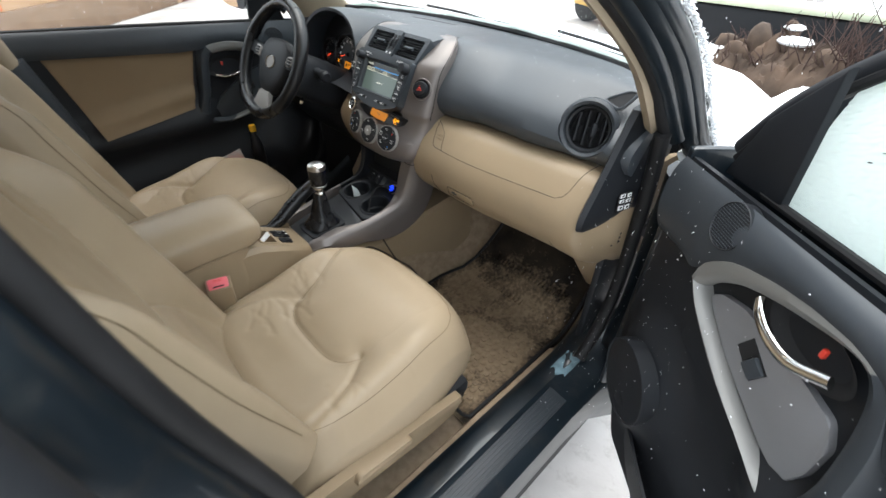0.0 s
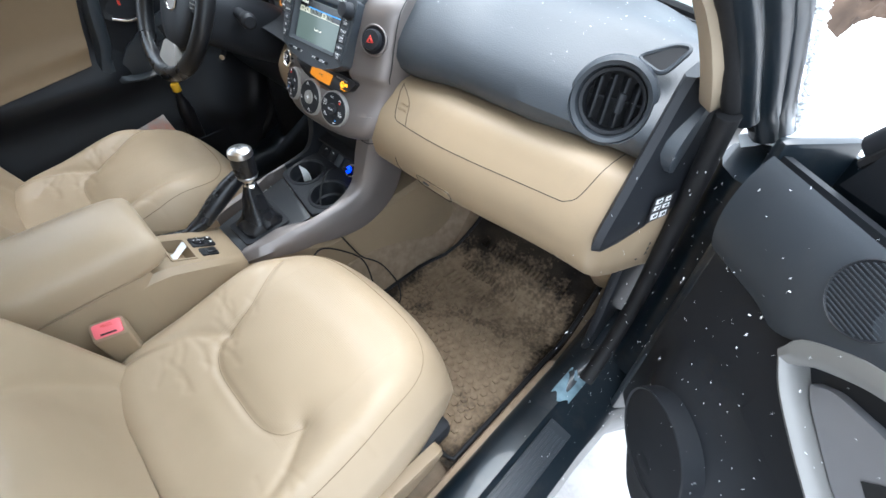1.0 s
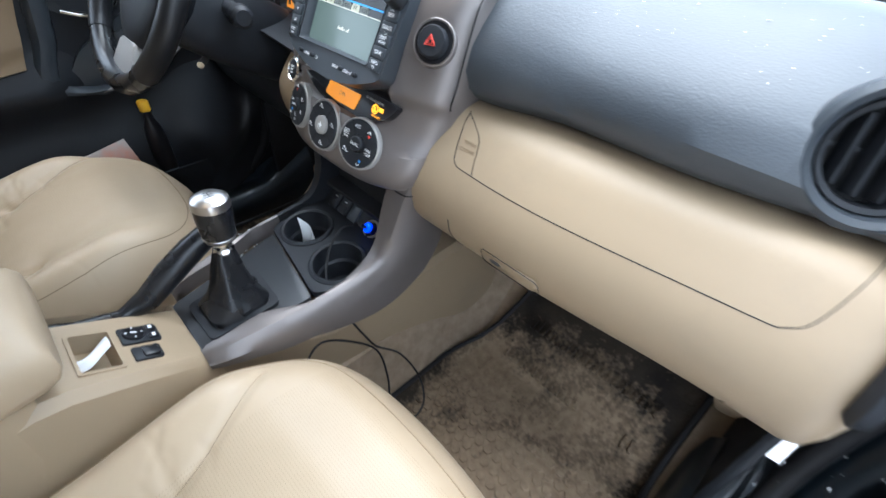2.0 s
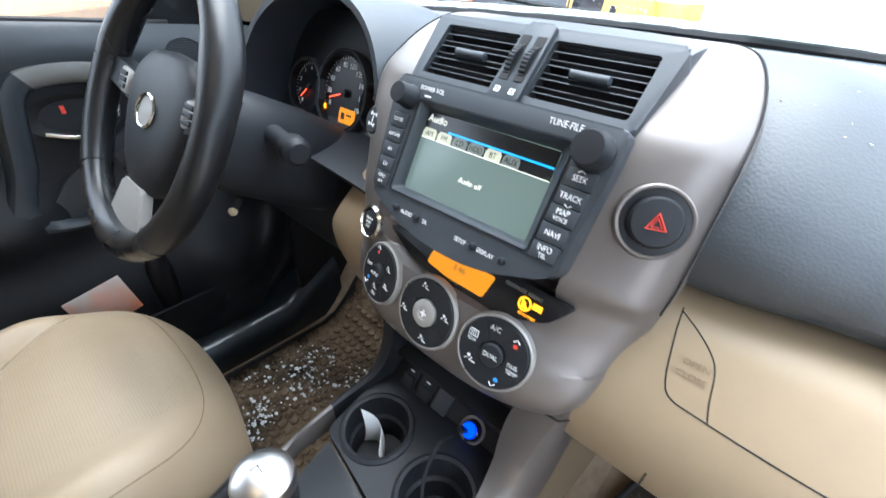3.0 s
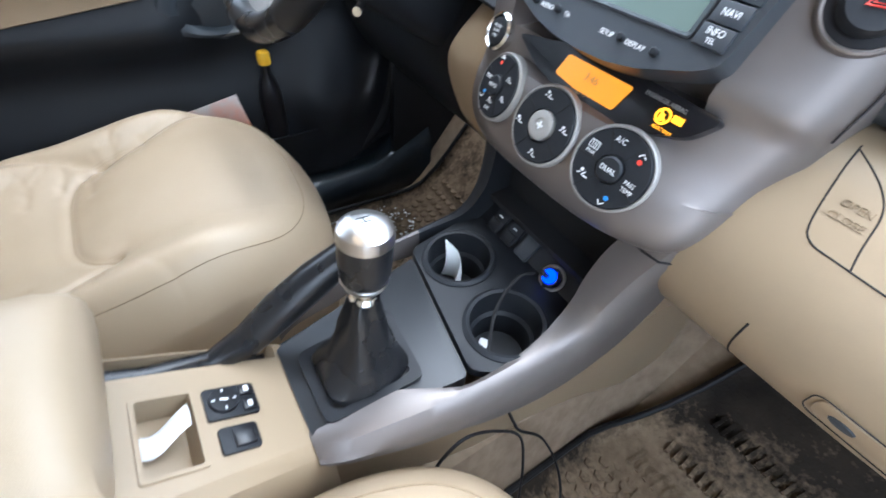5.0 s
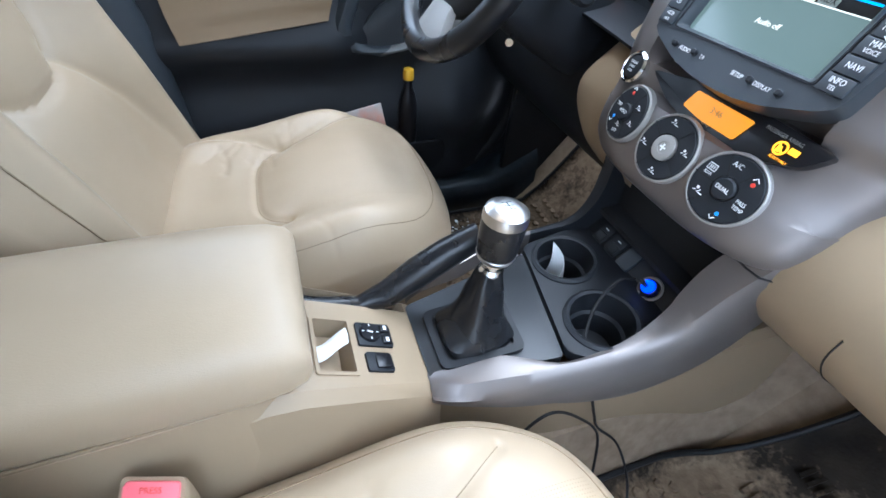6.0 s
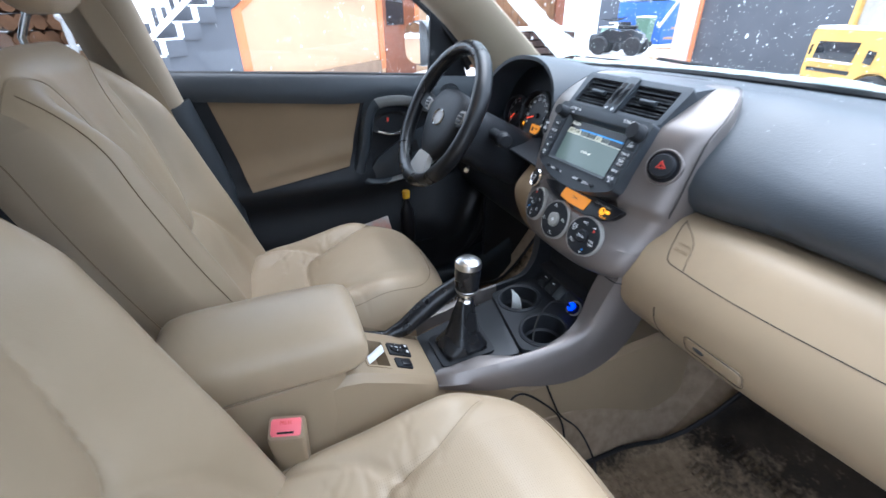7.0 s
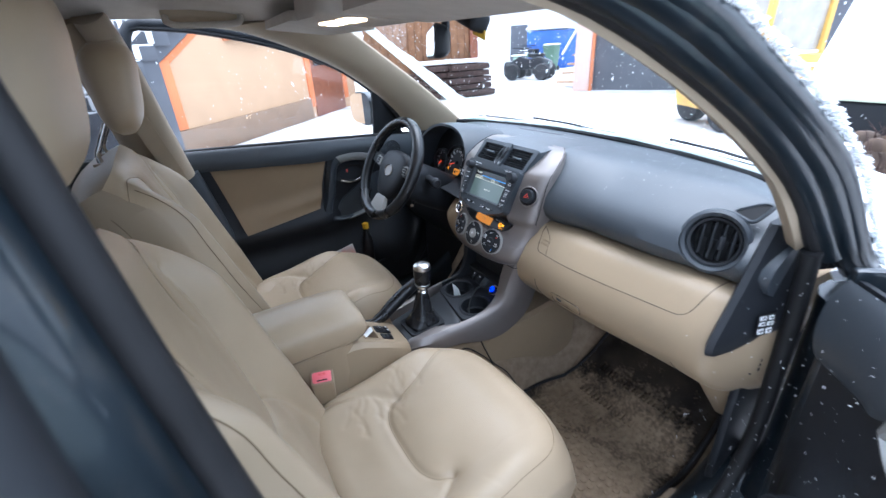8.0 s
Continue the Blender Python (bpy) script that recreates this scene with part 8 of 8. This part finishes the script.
# outside stair with white rails, left of the house
stair = thing("outdoor_stair", A + Vector((-0.5, -1.0, 0)), "grey outdoor stair with white railings", "stair")
part("stair_side", slab([(-3.2, 0.0), (-0.16, 0.0), (-0.16, 1.40), (1.75, 2.45), (1.75, 2.92), (-2.75, 0.0)][::-1], HM @ at(0, 0, 0.055), 0.10), GREYWALL, stair, "dark grey stair wall")
RAIL = mat("white_painted_rail", (0.80, 0.80, 0.80), 0.5, vary=0.05)
for k in range(16):
    x = -2.70 + 0.28 * k
    y = 1.80 + 0.65 * x
    part("step", box((0.29, 0.19, 0.90), HM @ at(x + 0.14, y + 0.03, -0.36), 0.008), GREYWALL, stair)
    part("snow_edge", box((0.30, 0.022, 0.12), HM @ at(x + 0.14, y + 0.134, 0.02), 0.008), SNOW, stair)
    part("snow_edge", box((0.024, 0.17, 0.10), HM @ at(x - 0.005, y + 0.05, 0.06), 0.010), SNOW, stair)
for h in (0.26, 1.06):
    part("rail", tube([HM @ Vector((-2.35, 1.80 - 0.65 * 2.35 + h, 0.10)), HM @ Vector((1.9, 1.80 + 0.65 * 1.9 + h, 0.10))], 0.032, 8), RAIL, stair, "white handrail")
for k in range(32):
    x = -2.30 + 0.13 * k
    part("baluster", box((0.055, 0.80, 0.03), HM @ at(x, 1.80 + 0.65 * x + 0.66, 0.10), 0.004), RAIL, stair)

# low wall with stacked firewood behind it, past the foot of the stair
low_wall = thing("garden_wall", HM @ Vector((-2.8, 0, -1.15)), "low peach garden wall with a snowy coping", "wall")
part("wall", box((5.2, 0.98, 0.25), HM @ at(-2.8, 0.49, -1.15), 0.01), STUCCO, low_wall)
part("coping", box((5.3, 0.06, 0.36), HM @ at(-2.8, 1.01, -1.15), 0.015), SNOW, low_wall, "snow-covered coping")
pile = thing("firewood_stack", HM @ Vector((-2.7, 0, -1.9)), "tall stack of brown split firewood", "firewood")
rng = random.Random(31)
for r in range(11):
    for i in range(26):
        c = HM @ Vector((-4.9 + 0.17 * i + 0.08 * (r % 2), 0.10 + 0.20 * r, -1.9))
        rr = rng.uniform(0.088, 0.108)
        part("log", tube([c - wnrm * 0.3, c + wnrm * (0.28 + rng.uniform(0, 0.06))], rr, 7), OLDWOOD, pile)

# far row of buildings
def block(name, p, q, h, material, label, depth=1.5):
    p, q = Vector((*p, 0)), Vector((*q, 0))
    d = (q - p).normalized()
    n = Vector((-d.y, d.x, 0))
    if n.dot(p) < 0:
        n = -n
    t = thing(name, (p + q) / 2, label, "building")
    m = Matrix.Translation((p + q) / 2 + n * depth / 2 + Vector((0, 0, h / 2))) @ Matrix((d, n, Vector((0, 0, 1)))).transposed().to_4x4()
    part("wall", box(((q - p).length, depth, h), m, 0.02), material, t)
    f = Matrix.Translation(p) @ Matrix((d, Vector((0, 0, 1)), -n)).transposed().to_4x4()
    return t, f, (q - p).length


wood, f, L = block("shed", (-11.3, 4.9), (-10.07, 7.73), 4.5, OLDWOOD, "tall brown board shed with clutter before it")
for k in range(int(L / 0.2)):
    part("board", box((0.185, 4.4, 0.03), f @ at(0.1 + 0.2 * k, 2.2, 0.012 + 0.006 * (k % 3)), 0.004), OLDWOOD, wood)
part("post", box((0.22, 4.5, 0.22), f @ at(L - 0.05, 2.25, 0.08), 0.02), DOORWOOD, wood)
grey, f, L = block("grey_building", (-7.83, 10.05), (-3.40, 12.98), 6.0, GREYWALL, "large dark grey rendered building")
part("pillar", box((0.42, 6.0, 0.25), f @ at(-0.23, 3.0, 0.05), 0.02), mat("pale_pink_render", (0.72, 0.50, 0.42), 0.9, vary=0.06), grey, "pale pink corner pillar")
part("pillar_band", box((0.07, 6.0, 0.27), f @ at(0.02, 3.0, 0.055), 0.01), ORANGE, grey)
white, f, L = block("white_house", (-20.6, 15.4), (-14.2, 19.0), 5.5, WHITEWALL, "white house with a blue tarpaulin lean-to")
part("dark_opening", box((0.9, 1.9, 0.06), f @ at(2.4, 1.0, 0.01)), GREYWALL, white)
tarp, f2, L2 = block("tarpaulin_shelter", (-16.85, 15.66), (-14.73, 16.22), 1.62, BLUEPAINT, "blue tarpaulin shelter with snow on its roof", 1.2)
part("roof_snow", box((2.3, 0.10, 1.35), f2 @ at(1.1, 1.66, -0.6, -6, 0, 0), 0.04), SNOW, tarp)
st2 = thing("wooden_steps", (-8.9, 10.9, 0), "pale wooden outside steps", "stair")
for k in range(10):
    part("step", box((0.7, 0.05, 0.25), Matrix.Translation((-8.95 + 0.03 * k, 10.4 + 0.17 * k, 0.15 + 0.24 * k)) @ at(0, 0, 0, 90, 0, 25)), STUCCO, st2)
part("rail", tube([(-9.3, 10.4, 0.9), (-9.0, 12.1, 3.3)], 0.04, 6), RAIL, st2)
dist, f, L = block("distant_house", (-30, 18), (-20, 26), 7.0, mat("distant_grey_house", (0.35, 0.34, 0.34), 0.9), "grey snow-dimmed distant house")
for k in range(5):
    for r2 in range(2):
        part("window", box((0.9, 1.2, 0.05), f @ at(1.5 + 2.1 * k, 2.0 + 2.6 * r2, 0.01)), TINTED, dist)

# yellow wheel loader
loader = thing("wheel_loader", (-3.0, 7.6, 0), "yellow wheel loader dusted with snow", "wheel loader")
LD = Matrix.Translation((-3.12, 7.18, 0)) @ Matrix.Rotation(radians(-20), 4, "Z") @ Matrix.Scale(0.86, 4)
arch = [(0.68 + 0.42 * math.cos(a), 0.32 + 0.38 * math.sin(a)) for a in np.linspace(math.pi, 0, 15)]
BODY_OUT = [(-0.66, 0.62), (-0.57, 0.34)] + arch + [(1.16, 0.36), (1.02, 1.20), (0.98, 1.225), (-0.60, 1.225), (-0.64, 1.19)]
part("body", loft([[LD @ Vector((x * k, y, z)) for x, z in BODY_OUT] for y, k in ((0.0, 0.98), (0.03, 1.0), (1.35, 1.0), (1.4, 0.97))]), YELLOW, loader, "yellow engine cover")
part("grille", slab([(-0.46, 1.06), (0.28, 1.07), (0.24, 0.80), (-0.50, 0.81)][::-1], LD @ Matrix(((1, 0, 0, 0), (0, 0, -1, -0.004), (0, 1, 0, 0), (0, 0, 0, 1))), 0.03, 0.004), TINTED, loader, "dark rear grille")
part("grille_ledge", box((0.80, 0.07, 0.025), LD @ at(-0.13, -0.025, 0.785), 0.008), SNOW, loader, "snow along the grille's ledge")
part("slot", box((0.13, 0.03, 0.17), LD @ at(0.50, -0.002, 0.89, 0, 8, 0), 0.006), TINTED, loader)
part("slot", box((0.03, 0.03, 0.15), LD @ at(-0.575, -0.002, 0.93, 0, 8, 0), 0.006), TINTED, loader)
part("slot", box((0.80, 0.03, 0.055), LD @ at(-0.14, -0.002, 0.655), 0.006), TINTED, loader)
part("corner_panel", box((0.36, 0.03, 0.50), LD @ at(0.84, -0.003, 0.96), 0.01), YELLOW, loader, "yellow side panel")
part("step_box", box((0.50, 0.5, 0.32), LD @ at(1.30, 0.55, 0.92), 0.02), YELLOW, loader)
part("step_snow", box((0.52, 0.5, 0.035), LD @ at(1.30, 0.55, 1.095), 0.012), SNOW, loader)
cab = part("cab", box((1.12, 1.1, 1.0), LD @ at(0.38, 0.75, 1.76), 0.05), mat("cab_glass", (0.42, 0.40, 0.36), 0.15), loader, "glazed cab")
for a, b in ((-0.19, 0.19), (0.95, 0.19), (-0.19, 1.3), (0.95, 1.3)):
    part("cab_post", box((0.09, 0.09, 1.1), LD @ at(a, b, 1.76), 0.01), YELLOW, cab)
part("cab_roof", box((1.3, 1.3, 0.09), LD @ at(0.38, 0.75, 2.33), 0.03), YELLOW, cab)
part("cover_snow", box((1.60, 1.3, 0.06), LD @ at(0.18, 0.66, 1.245), 0.025), SNOW, loader)
for a, b in ((-0.52, 0.35), (0.68, 0.05)):
    wm = LD @ at(a, b, 0.335, 90, 0, 0)
    wh = part("wheel", lathe([(0.19, -0.13), (0.30, -0.13), (0.335, -0.08), (0.335, 0.08), (0.30, 0.13), (0.19, 0.13)], wm, 32), TYRE, loader, "black lugged wheel")
    part("rim", lathe([(0.20, -0.11), (0.16, -0.07), (0.06, -0.05), (0.01, -0.05)], wm, 24), YELLOW, wh)
    part("rim", lathe([(0.20, 0.11), (0.16, 0.07), (0.06, 0.08), (0.01, 0.08)], wm, 24), YELLOW, wh)

# white van parked ahead on the right, snow on its sloping nose
van = thing("white_van", (0.5, 5.5, 0), "white van covered with snow, facing the car", "van")
rings = []
for x, k in ((-0.64, 0.97), (-0.60, 1.0), (0.2, 1.01), (1.0, 1.01), (1.5, 1.0), (1.55, 0.97)):
    rings.append([Vector((x, y, z * k + 1.2 * (1 - k) - 0.14)) for y, z in ((4.20, 1.10), (4.24, 1.15), (4.66, 1.74), (4.85, 1.98), (5.2, 2.08), (8.2, 2.12), (8.3, 1.9), (8.3, 0.75), (4.36, 0.75), (4.30, 1.06))])
part("body", loft(rings), WHITECAR, van, "white painted body")
part("bumper", box((2.16, 0.22, 0.56), at(0.455, 4.31, 0.66), 0.04, 3), BLACK, van, "black front bumper")
part("edge_strip", box((2.10, 0.03, 0.05), at(0.455, 4.185, 0.958), 0.01), mat("pale_green_strip", (0.62, 0.68, 0.50), 0.5), van)
for k in range(5):
    part("mark_bar", box((0.045, 0.004, 0.028), at(0.08 + 0.06 * k, 4.215, 1.025, -34, 0, 0)), SILVER_GREY, van)
part("side_window", box((0.02, 1.2, 0.42), at(-0.635, 5.6, 1.48), 0.01), TINTED, van)
for y in (4.9, 7.6):
    part("wheel", lathe([(0.2, -0.1), (0.33, -0.1), (0.35, -0.06), (0.35, 0.06), (0.33, 0.1), (0.2, 0.1)], at(-0.5, y, 0.35, 0, 90, 0), 28), TYRE, van)
    part("wheel", lathe([(0.2, -0.1), (0.33, -0.1), (0.35, -0.06), (0.35, 0.06), (0.33, 0.1), (0.2, 0.1)], at(1.42, y, 0.35, 0, 90, 0), 28), TYRE, van)


# rubble and dead brush in front of it
def mound_f(u, v):
    x, y = -0.75 + 4.2 * u, 2.85 + 1.25 * v
    e = min(1, 5 * min(u, 1 - u)) * math.sin(math.pi * min(1, 0.08 + v * 0.95)) ** 0.7
    return Vector((x, y, 0.02 + e * (0.80 + 0.12 * noise.noise(Vector((x * 1.4, y * 1.7, 2))) + 0.10 * noise.noise(Vector((x * 6, y * 6, 5))) + 0.06 * noise.noise(Vector((x * 17, y * 17, 5))) + 0.03 * noise.noise(Vector((x * 45, y * 45, 5))))))


single("rubble_heap", sheet(mound_f, 260, 90), STONE, "heap of brown rubble and earth", "rubble", kind="stuff")
rng = random.Random(3)
for k in range(60):
    u, v = rng.uniform(0.06, 0.94), rng.uniform(0.1, 0.8)
    p = mound_f(u, v)
    r = 0.03 + 0.10 * rng.random() ** 2
    bm = bmesh.new()
    bmesh.ops.create_icosphere(bm, subdivisions=2, radius=r, matrix=Matrix.Translation(p) @ at(0, 0, 0, rng.uniform(0, 90), rng.uniform(0, 90), 0) @ Matrix.Diagonal((1.4, 1, 0.65, 1)))
    for q in bm.verts:
        q.co += (q.co - p) * 0.35 * noise.noise(q.co * 7)
    single("stone", bm, STONE, "rough brown stone on the rubble heap", "stone", "rubble stones")
    if k % 2 == 0:
        bm = bmesh.new()
        bmesh.ops.create_icosphere(bm, subdivisions=2, radius=r * 0.95, matrix=Matrix.Translation(p + Vector((0, 0, r * 0.45))) @ Matrix.Diagonal((1.5, 1.1, 0.45, 1)))
        for q in bm.verts:
            q.co += (q.co - p) * 0.25 * noise.noise(q.co * 9)
        single("snow_patch", bm, SNOW, "cap of snow on a rubble stone", "snow", "snow caps")
brush = bmesh.new()
for k in range(1500):
    p = mound_f(rng.uniform(0.04, 0.96), rng.uniform(0.25, 0.95))
    d = Vector((rng.uniform(-0.6, 0.6), rng.uniform(-0.5, 0.3), rng.uniform(0.4, 1.0))).normalized() * rng.uniform(0.15, 0.50) * (0.3 + 0.7 * smooth01(0.3, 0.9, p.x))
    side = d.cross(Vector((0, 1, 0))).normalized() * 0.10
    tube([p, p + d * 0.5 + side * rng.uniform(-0.3, 0.3), p + d], [0.0045, 0.003, 0.001], 4, bm=brush)
single("dead_brush", brush, TWIG, "leafless brown brush on the rubble heap", "brush", kind="stuff")

# clutter at the far side of the yard
BIN_GREEN = mat("green_bin_plastic", (0.10, 0.19, 0.13), 0.6, vary=0.15)
def wheelie_bin(x, y, a):
    b = thing("wheelie_bin", (x, y, 0), "green wheeled refuse bin with snow on its lid", "bin", "bins")
    m = at(x, y, 0, 0, 0, a)
    part("body", loft([[m @ Vector((p * k, q * k, z)) for p, q in round_outline([(-0.27, -0.30), (0.27, -0.30), (0.27, 0.30), (-0.27, 0.30)], 0.06)] for k, z in ((0.80, 0.06), (0.86, 0.3), (1.0, 0.95), (1.05, 0.97))]), BIN_GREEN, b)
    part("lid", box((0.60, 0.68, 0.06), m @ at(0, 0, 1.0, 4, 0, 0), 0.02), BIN_GREEN, b)
    part("snow_cap", box((0.54, 0.60, 0.07), m @ at(0, 0, 1.06), 0.03, 3), SNOW, b)
    for s in (1, -1):
        part("wheel", lathe([(0.04, -0.02), (0.10, -0.02), (0.10, 0.02), (0.04, 0.02)], m @ at(s * 0.24, 0.24, 0.10, 0, 90, 0), 20), TYRE, b)


def quad_bike(x, y, a, paint, label):
    q = thing("quad_bike", (x, y, 0), label, "quad bike", "parked quad bikes")
    m = at(x, y, 0, 0, 0, a)
    part("body", loft([[m @ Vector((p, yy, z)) for p, z in round_outline([(-w, 0.35), (w, 0.35), (w * 0.8, t), (-w * 0.8, t)], 0.06)] for yy, w, t in ((-0.75, 0.20, 0.62), (-0.4, 0.28, 0.78), (0.0, 0.18, 0.70), (0.35, 0.30, 0.80), (0.75, 0.22, 0.60))]), paint, q)
    part("seat", box((0.28, 0.60, 0.10), m @ at(0, -0.2, 0.82), 0.04), BLACK, q)
    part("handlebar", tube([m @ Vector(p) for p in ((-0.38, 0.22, 1.02), (-0.1, 0.32, 1.0), (0.1, 0.32, 1.0), (0.38, 0.22, 1.02))], 0.02, 8, smooth=12), BLACK, q)
    part("snow_cap", box((0.40, 0.5, 0.05), m @ at(0, 0.45, 0.82), 0.02), SNOW, q)
    for sx in (1, -1):
        for yy in (-0.55, 0.55):
            part("wheel", lathe([(0.10, -0.11), (0.25, -0.11), (0.28, -0.05), (0.28, 0.05), (0.25, 0.11), (0.10, 0.11)], m @ at(sx * 0.42, yy, 0.28, 0, 90, 0), 24), TYRE, q)


for x, y, a in ((-14.2, 14.75, 20),):
    wheelie_bin(x, y, a)
for x, y, a, c, l in ((-13.6, 12.50, 40, BIN_GREEN, "green quad bike dusted with snow"), (-12.0, 11.6, 120, TINTED, "dark quad bike dusted with snow"), (-16.0, 15.2, 80, TINTED, "dark quad bike dusted with snow")):
    quad_bike(x, y, a, c, l)
for x, y in ((-9.80, 7.25), (-10.05, 6.35)):
    k = thing("timber_stack", (x, y, 0), "dark stack of old boards under snow", "timber", "timber stacks")
    for i in range(5):
        part("board", box((1.5 - 0.08 * i, 0.45, 0.14), at(x + 0.04 * (-1) ** i, y, 0.10 + 0.17 * i, 0, 0, 80 + 5 * (i % 3)), 0.01), TWIG, k)
    part("snow_cap", box((1.1, 0.45, 0.10), at(x, y, 0.93, 0, 0, 80), 0.04, 3), SNOW, k)

# snow falling in the yard and past the open door
rng = random.Random(17)
near = [Vector((rng.uniform(0.70, 1.05), rng.uniform(0.48, 0.86), rng.uniform(0.50, 1.15))) for k in range(520)]
near += [Vector((rng.uniform(0.9, 2.2), rng.uniform(0.9, 3.0), rng.uniform(0.1, 2.2))) for k in range(1600)]
specks("falling_snow", near, 0.00025, 0.0006, 12, SNOW, "fine snow drifting in by the open door", "snow", 6.0)
fall = []
while len(fall) < 11000:
    p = Vector((rng.uniform(-10, 3), rng.uniform(1.9, 13) if rng.random() < 0.7 else rng.uniform(-1, 6), rng.uniform(0.1, 4.5)))
    if not (-1.2 < p.x < 1.1 and p.y < 2.4):
        fall.append(p)
specks("falling_snow", fall, 0.0015, 0.0065, 13, SNOW, "falling snow flakes in the yard", "snow", 2.6)
